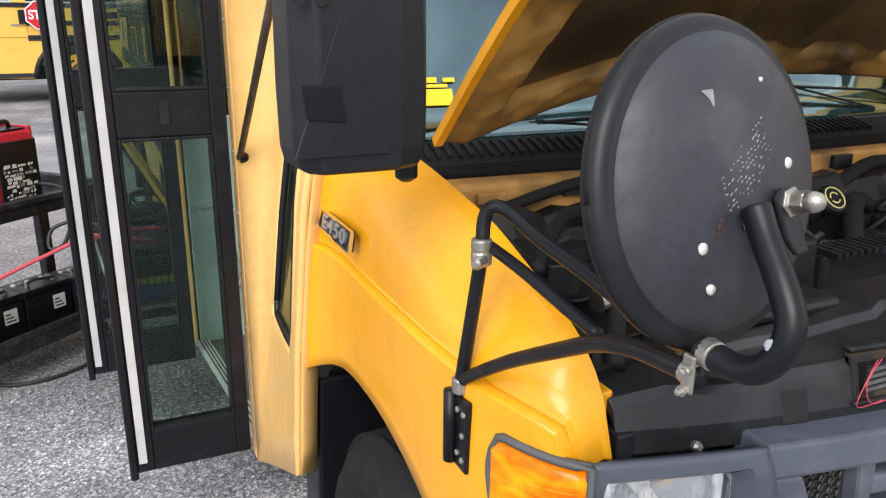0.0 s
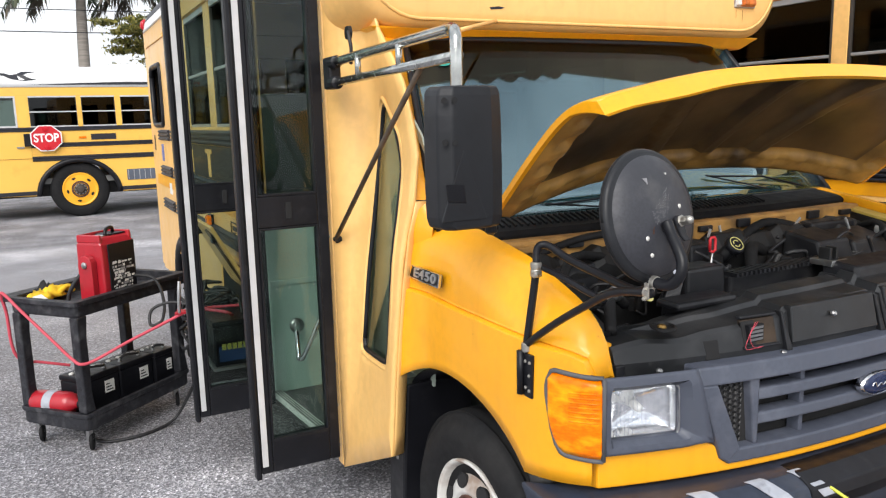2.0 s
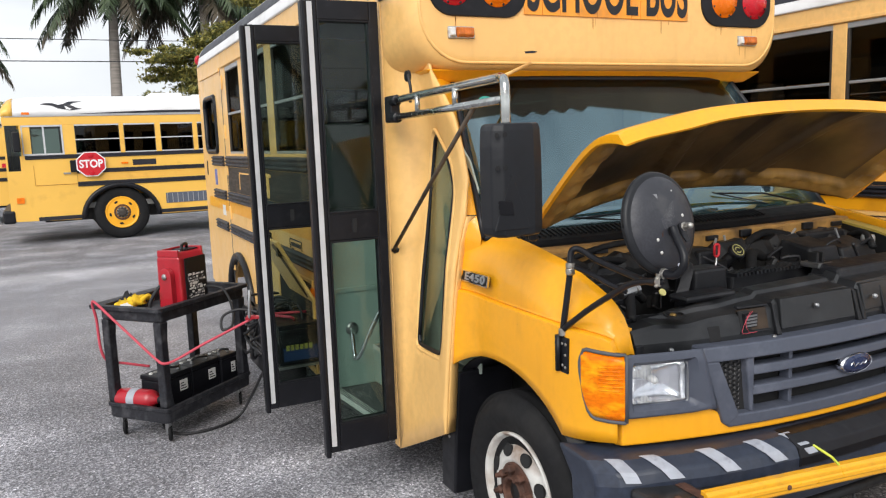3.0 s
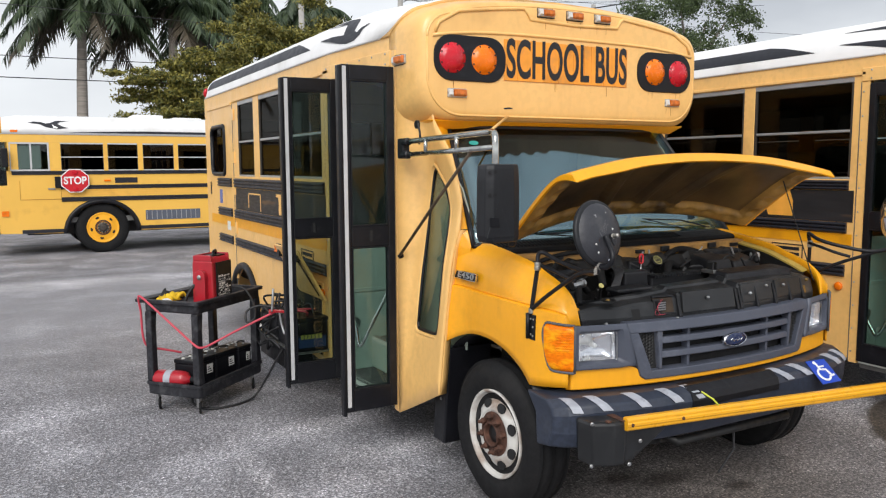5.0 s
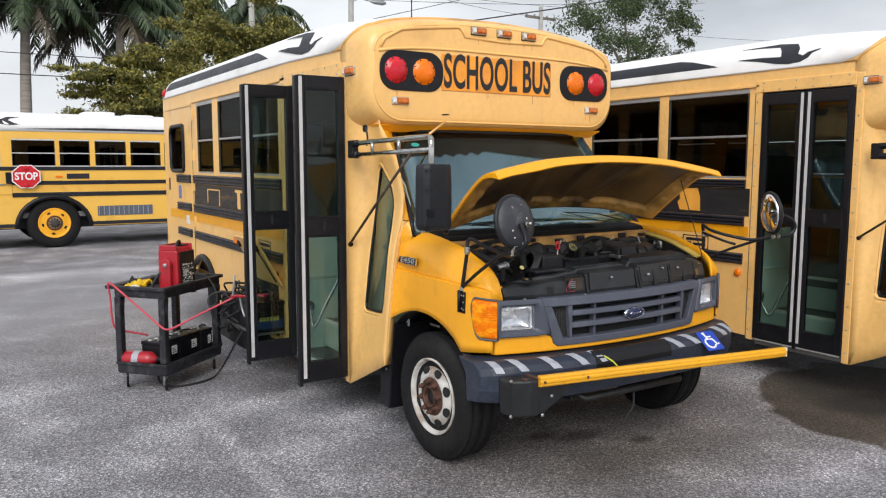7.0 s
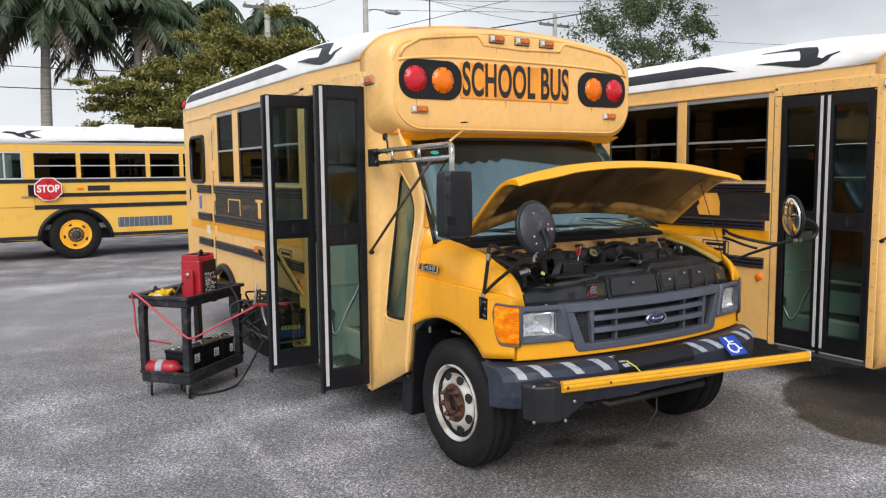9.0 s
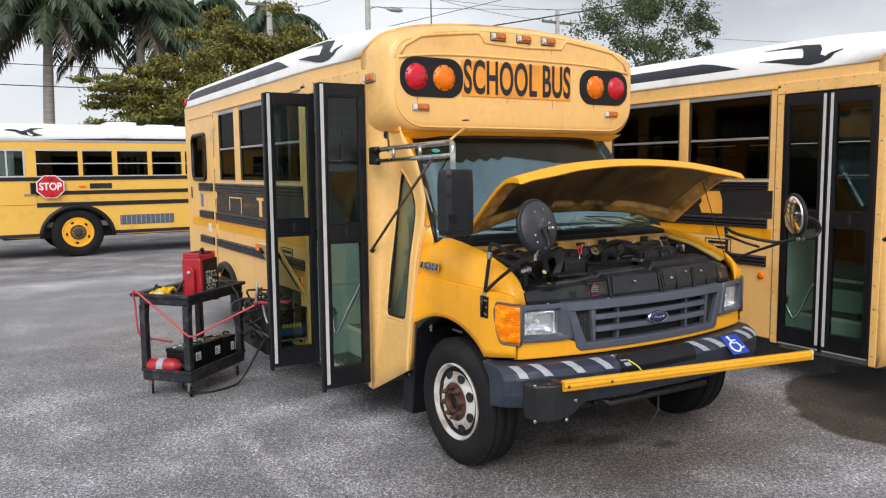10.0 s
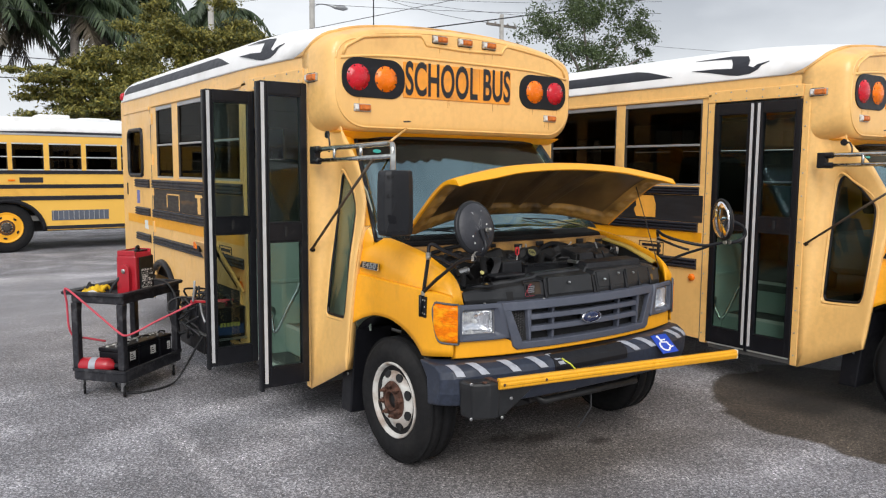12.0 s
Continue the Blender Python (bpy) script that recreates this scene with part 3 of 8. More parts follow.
def rub_rail(bus, sgn, y0, y1, z0, z1, name="rub_rail"):
    bm = B()
    h, SX = z1 - z0, SIDE["half"]
    prof = [(0, 0), (.012, .06), (.022, .14), (.022, .22), (.012, .30), (.012, .38), (.022, .44), (.022, .56), (.012, .62), (.012, .70), (.022, .78), (.022, .86), (.012, .94), (0, 1)]
    loft(bm, [[(sgn * (SX + a), y, z0 + h * b) for a, b in prof] for y in (y0, y1)])
    part(name, bm, DECAL, bus, "black ribbed rub rail", bevel=.0015)


def panel_with_hole(bm, outer, inner, place):
    """A plate between a polygon and a window inside it, both in (y, z), set into space by place()."""
    cy = sum(p[0] for p in inner) / len(inner)
    cz = sum(p[1] for p in inner) / len(inner)

    def hit(poly, a):
        d = (math.cos(a), math.sin(a))
        best = None
        for p, q in zip(poly, poly[1:] + poly[:1]):
            px, pz, ex, ez = p[0] - cy, p[1] - cz, q[0] - p[0], q[1] - p[1]
            den = d[0] * ez - d[1] * ex
            if abs(den) < 1e-9:
                continue
            t, u = (px * ez - pz * ex) / den, (px * d[1] - pz * d[0]) / den
            if t > 0 and -1e-6 <= u <= 1 + 1e-6:
                best = t if best is None else max(best, t)
        return (cy + d[0] * best, cz + d[1] * best)

    angs = sorted([math.atan2(p[1] - cz, p[0] - cy) for p in outer + inner] + [i * math.pi / 30 for i in range(-30, 30)])
    angs = [a for i, a in enumerate(angs) if i == 0 or a - angs[i - 1] > 1e-4]
    rows = []
    for f in (0, .12, .4, .7, 1):
        row = []
        for a in angs:
            p, q = hit(inner, a), hit(outer, a)
            row.append(place(p[0] + (q[0] - p[0]) * f, p[1] + (q[1] - p[1]) * f, f))
        rows.append(row)
    loft(bm, rows, caps=False)


FRONT_EDGE = [(.470, .042), (.55, .030), (.69, .012), (.81, -.004), (.935, -.016), (1.066, -.030), (1.25, -.046), (1.356, -.072), (1.50, -.056), (1.734, .100), (1.85, .218), (1.93, .29), (2.20, .342)]
QUARTER = [(.352, .81), (.352, 1.05), (.353, 1.25), (.351, 1.50), (.346, 1.59), (.331, 1.645), (.302, 1.668), (.265, 1.652), (.213, 1.613), (.115, 1.525), (.060, 1.468), (.046, 1.42), (.044, 1.30), (.045, 1.15), (.068, .86), (.082, .81), (.112, .788), (.315, .775), (.343, .785)]


def quarter_x(y, z):
    """Half width of the moulded panel: it leans inward going up and turns out to the jamb."""
    rear = lerp([(.25, 1.050), (.80, 1.008), (1.05, .980), (1.25, .950), (1.50, .915), (1.62, .902), (1.80, .912), (1.95, .934), (2.2, .95)], z)
    front = lerp([(.25, 1.045), (.80, 1.036), (1.15, 1.015), (1.44, .969), (1.61, .938), (1.75, .93), (1.95, .925), (2.2, .94)], z)
    x = front + (rear - front) * min(1.0, max(0.0, (y - .05) / .30))
    t = min(1.0, max(0.0, (y - .39) / .115))
    return x + (SX - x) * t * t


def quarter_panel(bus, sgn, lined):
    """The pale moulded panel with the tall window between the cab and the entrance."""
    q = new("quarter_panel")
    q.parent = bus
    outer = [(y, z) for z, y in FRONT_EDGE] + [(.505, 2.20), (.505, .245)]

    def place(y, z, f):
        sink = .008 * max(0, 1 - f / .12)
        return (sgn * (quarter_x(y, z) - sink), y, z)

    bm = B()
    panel_with_hole(bm, outer, QUARTER, place)
    part("panel_skin", bm, BODY, q, smooth=True, solid=.012)
    bm = B()
    lip = smooth_path([(sgn * (quarter_x(y, z) + .001), y + (.022 if y > .20 else -.022), z + (.022 if z > 1.5 else -.022 if z < .9 else 0)) for y, z in QUARTER] , 3)
    tube(bm, lip + [lip[0]], .008, 8)
    part("moulded_lip", bm, BODY, q, smooth=True)
    bm = B()
    tube(bm, [(sgn * (quarter_x(y, .52 - y * .2) - .002), y, .52 - y * .2) for y in (.05, .1, .16, .22, .28, .32)], .007, 8)
    part("moulded_rib", bm, BODY, q, smooth=True)
    bm = B()
    loft(bm, [[(sgn * (quarter_x(y, z) - d), y + d * .25, z) for d in (.004, .012, .045)] for z, y in FRONT_EDGE[:8]], closed=False)
    part("front_return", bm, BODY, q, smooth=True, solid=.006)
    bm = B()
    gas = [(sgn * (quarter_x(y, z) - .002), y, z) for y, z in QUARTER]
    tube(bm, smooth_path(gas + [gas[0]], 3), .009, 8)
    part("gasket", bm, BLACK, q, "black rubber window gasket", smooth=True)
    bm = B()
    face(bm, [(sgn * (quarter_x(y, z) - .006), y, z) for y, z in QUARTER])
    part("pane", bm, QUARTER_GLASS if lined else QUARTER_DARK, q, "pale green glass pane" if lined else "dark clear glass pane", solid=.004).visible_shadow = False
    bm = B()
    prism(bm, [(.02, .70), (.56, .70), (.54, 1.25), (.42, 1.70), (.22, 1.70), (.06, 1.56), (.0, 1.45), (.0, 1.20)], "x", *sorted((sgn * .880, sgn * .888)))
    if lined:
        part("inner_lining", bm, PALE_LINING, q, "pale green inner lining")
    else:
        bm.free()
    bm = B()
    box(bm, *sorted((sgn * (SX - .03), sgn * (SX + .008))), .505, .56, .25, 2.33)
    part("door_jamb", bm, BODY, q, bevel=.006)
    for i in range(12):
        bm = B()
        bolt(bm, (sgn * (SX + .008), .533, .33 + i * .17), (sgn, 0, 0), .006, .004)
        part("rivet", bm, STEEL, q)


def driver_door(bus):
    """The van door on the driver's side, leaning in above its belt line."""
    d = new("driver_door")
    d.parent = bus
    def place(y, z, f=1.0):
        x = lerp([(0, .93), (.5, .962), (1.1, .968), (1.275, .945), (1.9, .80), (2.2, .78)], z)
        return (x + (SX - .02 - x) * lerp([(.9, 0), (1.3, 1)], y), y, z)
    outer = [(.165, .30), (.12, .69), (.02, 1.07), (-.06, 1.275), (.14, 1.52), (.40, 1.86), (.44, 1.98), (1.30, 1.98), (1.30, .30)]
    win = [(.06, 1.32), (.20, 1.50), (.44, 1.80), (.50, 1.84), (1.05, 1.84), (1.08, 1.80), (1.08, 1.34), (1.05, 1.31)]
    bm = B()
    panel_with_hole(bm, outer, win, place)
    part("door_skin", bm, CAB, d, smooth=True, solid=.012)
    bm = B()
    face(bm, [place(y, z) for y, z in win])
    part("window_pane", bm, TINTED, d, "dark window pane", solid=.004).visible_shadow = False
    bm = B()
    face(bm, [(place(y, z)[0] - .03, y, z) for y, z in ((.12, .72), (.02, 1.07), (-.02, 1.26), (1.28, 1.26), (1.28, .72))])
    part("door_card", bm, INNER, d, "dark inner door lining", solid=.012)


def door_leaf(bus, m, width, flip=1):
    """A glazed door leaf in its own x (width) and z, with its free edge at x = 0."""
    d = new("door_leaf")
    d.parent = bus
    d.matrix_basis = m
    h0, h1, t = .0, 1.93, .018
    gl = [(.125, .935), (1.05, 1.85)]
    bm = B()
    for (a, b, c, e) in ((0, .045, h0, h1), (width - .04, width, h0, h1), (.045, width - .04, h0, gl[0][0]), (.045, width - .04, gl[0][1], gl[1][0]), (.045, width - .04, gl[1][1], h1)):
        box(bm, a, b, -t, t, c, e)
    part("leaf_frame", bm, BLACK, d, "black door frame", bevel=.004)
    bm = B()
    box(bm, -.022, .0, -t - .004, t + .004, h0 - .02, h1 - .005)
    part("edge_rubber", bm, BLACK, d, bevel=.006)
    bm = B()
    box(bm, .004, .026, flip * t - .001 if flip > 0 else -t - .004, flip * t + .004 if flip > 0 else -t + .001, h0 + .03, h1 - .01)
    part("weatherstrip", bm, WHITE_STRIP, d, "white weatherstrip", bevel=.001)
    for c, e in gl:
        bm = B()
        for (a, b, p, q) in ((.045, .053, c, e), (width - .048, width - .04, c, e), (.053, width - .048, c, c + .008), (.053, width - .048, e - .008, e)):
            box(bm, a, b, -t - .003, t + .003, p, q)
        part("glazing_bead", bm, BLACK, d, bevel=.002)
        bm = B()
        box(bm, .053, width - .048, -.002, .002, c + .008, e - .008)
        part("pane", bm, CLEAR, d, "greenish clear glass").visible_shadow = False
    # dark block drawn for the shaded latch slot
    bm = B()
    box(bm, width * .48, width * .48 + .022, -t - .004, -t, .965, 1.025)
    part("latch", bm, DARK_HOLE, d, bevel=.002)
    return d


def cap_ring(y, hw, zb, drop, rc, n=20):
    """The cap's outline: the roof's arch on top, rounded lower corners."""
    top = [roof_pt(y, a) for a in ROOF_STEPS]
    top = [(p.x * hw / SX, y, p.z - drop) for p in top]
    top = top + [(-p[0], p[1], p[2]) for p in top[-2::-1]]
    low = []
    for cx, a0, sg in ((hw - rc, 0, 1), (-hw + rc, 270, 1)):
        for k in range(9):
            a = radians(a0 - 90 * k / 8) if cx > 0 else radians(a0 - 90 * k / 8)
            low.append((cx + rc * math.cos(a), y, zb + rc + rc * math.sin(a)))
    return top + low


def rounded(x0, x1, z0, z1, r, k=6):
    pts = []
    for cx, cz, a0 in ((x1 - r, z1 - r, 0), (x0 + r, z1 - r, 90), (x0 + r, z0 + r, 180), (x1 - r, z0 + r, 270)):
        for i in range(k + 1):
            a = radians(a0 + 90 * i / k)
            pts.append((cx + r * math.cos(a), cz + r * math.sin(a)))
    return pts


def marker(bus, at, facing, size=1.15, name="marker_lamp"):
    """A small amber marker in a chrome surround. facing: its outward direction."""
    k = new(name)
    k.parent = bus
    k.matrix_basis = axis_to(at, facing)
    # x of the lamp frame is made level
    d = Vector(facing).normalized()
    lx = Vector((0, 0, 1)).cross(d).normalized()
    k.matrix_basis = Matrix.Translation(at) @ Matrix.Scale(size, 4) @ Matrix((lx, Vector((0, 0, 1)) - d * d.z, d)).transposed().to_4x4()
    # black plate slightly larger than the bezel, drawn as its shadow
    bm = B()
    loft(bm, [[(x, z, -.006) for x, z in rounded(-.058, .058, -.027, .027, .006, 3)], [(x, z, .003) for x, z in rounded(-.057, .057, -.026, .026, .006, 3)]])
    part("base_gasket", bm, BLACK, k)
    bm = B()
    loft(bm, [[(x, z, .002) for x, z in rounded(-.055, .055, -.023, .023, .005, 3)], [(x, z, .014) for x, z in rounded(-.053, .053, -.021, .021, .005, 3)]])
    part("bezel", bm, ZINC_DULL, k, "dull chrome lamp bezel", bevel=.002)
    bm = B()
    loft(bm, [[(x, z, .013) for x, z in rounded(-.049, -.026, -.017, .017, .004, 3)], [(x, z, .026) for x, z in rounded(-.046, -.029, -.013, .013, .003, 3)]])
    part("clear_end", bm, LABEL, k, "pale lamp end", bevel=.002)
    bm = B()
    loft(bm, [[(x, z, .013) for x, z in rounded(-.022, .049, -.0185, .0185, .005, 3)], [(x, z, .030) for x, z in rounded(-.018, .044, -.013, .013, .005, 3)]])
    lens = part("lens", bm, AGED_AMBER, k, "aged amber lens", bevel=.003)
    for i in range(3):
        bm = B()
        box(bm, -.017 + i * .020, -.0155 + i * .020, -.0125, .0125, .0295, .0312)
        part("lens_rib", bm, AGED_AMBER, lens)
    return k


def front_cap(bus, whip):
    """The moulded bulkhead over the windshield with the warning lamps."""
    c = new("front_cap")
    c.parent = bus
    bm = B()
    loft(bm, [cap_ring(.58, SX + .003, 1.92, -.004, .10), cap_ring(.48, SX + .002, 1.922, .0, .12), cap_ring(.40, 1.050, 1.926, .003, .16), cap_ring(.33, 1.041, 1.930, .006, .19),
              cap_ring(.290, 1.031, 1.934, .010, .20), cap_ring(.268, 1.018, 1.942, .016, .21), cap_ring(.256, 1.004, 1.954, .026, .21), cap_ring(.249, .986, 1.970, .040, .20), cap_ring(.2465, .962, 1.99, .058, .19), cap_ring(.246, .90, 2.04, .10, .15)])
    part("cap_shell", bm, BODY, c, smooth=True)
    bm = B()
    def arch(x):
        return 2.592 - .020 * (abs(x) / .36) ** 1.6 - .05 * max(0, abs(x) - .80) / .12
    left = [(-.945, .25, 2.40)] + [(x, .2475, arch(x)) for x in (-.92, -.87, -.8, -.7, -.6, -.5, -.42, -.37)] + [(-.345, .2475, 2.55), (-.325, .2475, 2.515), (0, .2475, 2.505)]
    right = [(0, .2475, 2.505), (.325, .2475, 2.515), (.345, .2475, 2.55)] + [(x, .2475, arch(x)) for x in (.37, .42, .5, .6, .7, .8, .87, .92)] + [(.945, .25, 2.40)]
    tube(bm, left + right[1:], .011, 8)
    part("embossed_ridge", bm, BODY, c, smooth=True)
    bm = B()
    tube(bm, [(x, .2475, 2.425 - .045 * (abs(x) / .96) ** 4) for x in [-.96 + i * .06 for i in range(33)]], .010, 8)
    part("embossed_ridge", bm, BODY, c, smooth=True)
    bm = B()
    edge = cap_ring(.2535, .990, 1.962, .036, .205)
    tube(bm, edge + edge[:1], .0075, 6)
    part("face_edge", bm, BODY, c, "rolled edge of the cap's face", smooth=True)
    bm = B() if whip else None
    if whip:
        tube(bm, [(-.622, .423, 2.60), (-.622, .423, 2.70), (-.62, .43, 3.02)], .004, 6)
        part("antenna", bm, BLACK, c, "thin black whip antenna")
    for s in (-1, 1):
        pod = new("warning_lamp_pod")
        pod.parent = c
        bm = B()
        pts = rounded(*sorted((s * .495, s * .955)), 2.146, 2.392, .105, 8)
        loft(bm, [[(x, .256, z) for x, z in pts], [(x, .238, z) for x, z in pts]])
        part("pod_plate", bm, BLACK, pod, "black lamp panel", bevel=.004)
        for x, mm, lab in ((s * .842, RED_LENS, "domed red lens"), (s * .640, AMBER_LENS, "domed amber lens")):
            bm = B()
            lathe(bm, [(.0, .026), (.025, .025), (.050, .020), (.066, .010), (.071, .004), (.081, .003), (.083, -.004), (0, -.004)][::-1], axis_to((x, .238, 2.268), (0, -1, 0)), 32)
            part("warning_lens", bm, mm, pod, lab, smooth=True)
            for i in range(8):
                a = 2 * math.pi * (i + .5) / 8
                bm = B()
                bolt(bm, (x + .075 * math.cos(a), .2355, 2.268 + .075 * math.sin(a)), (0, -1, 0), .0055, .004)
                part("lens_screw", bm, BLACK, pod)
    sg = new("sign_panel")
    sg.parent = c
    edges = [-.505, -.412, -.318, -.222, -.122, -.012, .072, .124, .222, .312, .410]
    for a, b in zip(edges, edges[1:]):
        bm = B()
        box(bm, a, b - .002, .240, .249, 2.164, 2.392)
        part("sign_tile", bm, SIGN_ORANGE, sg, bevel=.001)
    letters("lettering", "SCHOOL BUS", .300, SIGN_INK, sg, Matrix.Translation((-.044, .239, 2.276)) @ Matrix.Rotation(radians(90), 4, "X"), .485, .0015, 1.03, .006)
    for x in (-.81, .80):
        marker(c, (x, .256, 2.080), (0, -1, .12))
    for x in (-.215, -.005, .205):
        marker(c, (x, .248, 2.558), (0, -1, .12), 1.08)
    for s in (-1, 1):
        marker(c, (s * 1.052, .45, 2.268), (s, -.12, 0))
    rr = random.Random(31 + whip)
    for x, z, n in ((-.215, 2.525, 3), (-.005, 2.525, 3), (.205, 2.525, 3), (-.80, 2.155, 3), (.62, 2.155, 3), (.84, 2.155, 2), (-.1, 2.16, 3), (.25, 2.16, 2), (.78, 2.05, 2)):
        for i in range(n):
            L = rr.uniform(.015, .06)
            xx, ww = x + rr.uniform(-.05, .05), rr.uniform(.0012, .0035)
            bm = B()
            face(bm, [(xx - ww, .2452, z), (xx + ww, .2452, z), (xx + ww * .4, .2452, z - L), (xx - ww * .4, .2452, z - L)])
            part("rust_run", bm, RUST_RUN, c, solid=.0006)
    bm = B()
    face(bm, [(x, .2452, z) for x, z in ((-.50, 2.002), (-.455, 2.005), (-.44, 2.011), (-.465, 2.014), (-.505, 2.010))])
    part("bare_scrape", bm, DECAL, c, "dark scrape where the stay rubs", solid=.0008)
    bm = B()
    loft(bm, [[(-.885, .335, 1.888), (.885, .335, 1.888), (.885, .62, 1.888), (-.885, .62, 1.888)], [(-.955, .285, 1.938), (.955, .285, 1.938), (.955, .62, 1.938), (-.955, .62, 1.938)]])
    # the cab's deeper yellow stands in for shade on this underside
    part("brow", bm, CAB, c, "soffit over the windshield, its shade put into a deeper yellow", bevel=.010)
    return c


def bird(bus, sgn, y0):
    """A dark running-bird shaped graphic on the roof's shoulder."""
    bm = B()
    tail = [((1.55, .104), (1.55, .106)), ((1.38, .078), (1.34, .103)), ((1.20, .042), (1.17, .092)), ((1.10, .030), (1.12, .095)), ((1.0, .038), (1.03, .103)), ((.94, .066), (.985, .086)), ((.92, .100), (.955, .110)), ((.86, .128), (.865, .133))]
    wing = [((1.56, .209), (1.56, .211)), ((1.36, .198), (1.36, .216)), ((1.21, .184), (1.22, .222)), ((1.18, .14), (1.07, .203)), ((1.17, .11), (1.035, .155)), ((1.17, .092), (1.03, .103))]
    for rows in (tail, wing):
        grid = []
        for a, b in rows:
            row = []
            for k in range(4):
                p = roof_pt(y0 + a[0] + (b[0] - a[0]) * k / 3, a[1] + (b[1] - a[1]) * k / 3, .0135)
                row.append((p.x * (-sgn), p.y, p.z))
            grid.append(row)
        loft(bm, grid, closed=False)
    part("bird_graphic", bm, DECAL, bus, "black bird-shaped decal", solid=.002)


def roof_strip(bus, sgn, y0, y1):
    bm = B()
    rows = []
    for i in range(25):
        y = y1 + (y0 - y1) * i / 24
        k = min(1.0, (y - y0) / .38)
        row = []
        for j in range(6):
            p = roof_pt(y, .072 + .100 * (j / 5) * k, .0125)
            row.append((p.x * (-sgn), p.y, p.z))
        rows.append(row)
    loft(bm, rows, closed=False)
    part("roof_stripe", bm, DECAL, bus, "black pointed roof stripe", solid=.002)


def bus_body(bus, doors_open, pane, scraped):
    SX, END, AXLE, SEAM, SILL = SIDE["half"], SIDE["end"], SIDE["axle"], SIDE["seam"], SIDE["sill"]
    J0, J1 = SIDE["jamb"]
    R0, R1, RZ0, RZ1 = SIDE["rear_window"]
    for sgn in (-1, 1):
        x0, x1 = sorted((sgn * (SX - .035), sgn * SX))
        ya = J0
        arch = [(AXLE + .43 * math.cos(radians(a)), .36 + .40 * math.sin(radians(a))) for a in range(180, -1, -12)]
        low = [(ya, .30)] + [(min(p[0], AXLE + .48), max(p[1], .30)) for p in arch] + [(END, .34), (END, SILL), (ya, SILL)]
        bm = B()
        prism(bm, low, "x", x0, x1)
        part("lower_panel", bm, BODY, bus, "faded yellow lower side panel", bevel=.004)
        edge = ya
        uprights = []
        for a, b in SIDE["windows"] + [(R0, R1)]:
            uprights.append((edge, a, SILL, 2.285))
            edge = b
        for q in uprights + [(R1, END, SILL, 2.285), (R0, R1, SILL, RZ0), (R0, R1, RZ1, 2.285)]:
            bm = B()
            box(bm, x0, x1, *q)
            part("window_post" if q[1] - q[0] < .3 else "upper_panel", bm, BODY, bus, bevel=.003)
        bm = B()
        loft(bm, [[(sgn * (half_at(y) - .035), y, 2.285), (sgn * half_at(y), y, 2.285), (sgn * half_at(y), y, 2.412), (sgn * (half_at(y) - .035), y, 2.412)] for y in (.56, J0, END)])
        part("roof_band", bm, BODY, bus, "faded yellow band above the windows", bevel=.004)
        bm = B()
        arc = [(sgn * (SX + .012), AXLE + .44 * math.cos(radians(a)), .36 + .41 * math.sin(radians(a))) for a in range(0, 181, 10)]
        tube(bm, arc, .032, 8)
        part("wheel_arch_flare", bm, BLACK, bus, "black rubber arch flare", smooth=True)
        for y0, y1 in SIDE["rails"]:
            for z0, z1 in SIDE["rail_z"]:
                rub_rail(bus, sgn, y0, y1, z0, z1)
        bm = B()
        box(bm, *sorted((sgn * SX, sgn * (SX + .003))), J1 + .02, SIDE["rails"][0][1], SIDE["rail_z"][1][1] + .002, SIDE["rail_z"][0][0] - .002)
        part("name_panel", bm, NAME_BLACK, bus, "black panel with worn lettering")
        bm = B()
        box(bm, *sorted((sgn * SX, sgn * (SX + .003))), J1 + .02, END - .1, 1.11, SIDE["rail_z"][1][0] - .002)
        part("yellow_band", bm, CAB, bus, "deeper yellow band")
        for (a, b, c, d) in scraped:
            bm = B()
            j = min(.03, (b - a) * .12)
            prism(bm, [(a, c), (b - j, c), (b, c + (d - c) * .35), (b - j, c + (d - c) * .5), (b - j * .3, d), (a + j, d), (a, c + (d - c) * .6)], "x", *sorted((sgn * (SX + .003), sgn * (SX + .006))))
            part("bare_patch", bm, BODY if doors_open else PATCH_ORANGE, bus, "patch where the old lettering was removed")
        bm = B()
        box(bm, *sorted((sgn * SX, sgn * (SX + .012))), J0 + .03, SIDE["rails"][0][1], 2.29, 2.312)
        box(bm, *sorted((sgn * SX, sgn * (SX + .010))), SEAM + .04, END - .05, 2.27, 2.30)
        part("drip_rail", bm, BODY, bus, bevel=.003)
        side_windows(bus, sgn, pane)
        w = new("rear_side_window")
        w.parent = bus
        bm = B()
        loop = rounded(R0 + .005, R1 - .005, RZ0 + .005, RZ1 - .005, .08)
        tube(bm, [(sgn * SX, a, b) for a, b in loop + loop[:1]], .022, 8)
        part("gasket", bm, BLACK, w, "black rubber gasket", smooth=True)
        bm = B()
        box(bm, *sorted((sgn * (SX - .02), sgn * (SX - .016))), R0, R1, RZ0, RZ1)
        part("pane", bm, pane, w).visible_shadow = False
        bm = B()
        box(bm, *sorted((sgn * SX, sgn * (SX + .004))), SEAM, SEAM + .007, .36, 2.28)
        part("body_seam", bm, INNER, bus)
        for z in (.62, 1.05, 1.42, 1.72, 2.12):
            bm = B()
            box(bm, *sorted((sgn * SX, sgn * (SX + .012))), SEAM - .065, SEAM - .005, z, z + .11)
            part("door_hinge", bm, BODY, bus, bevel=.003)
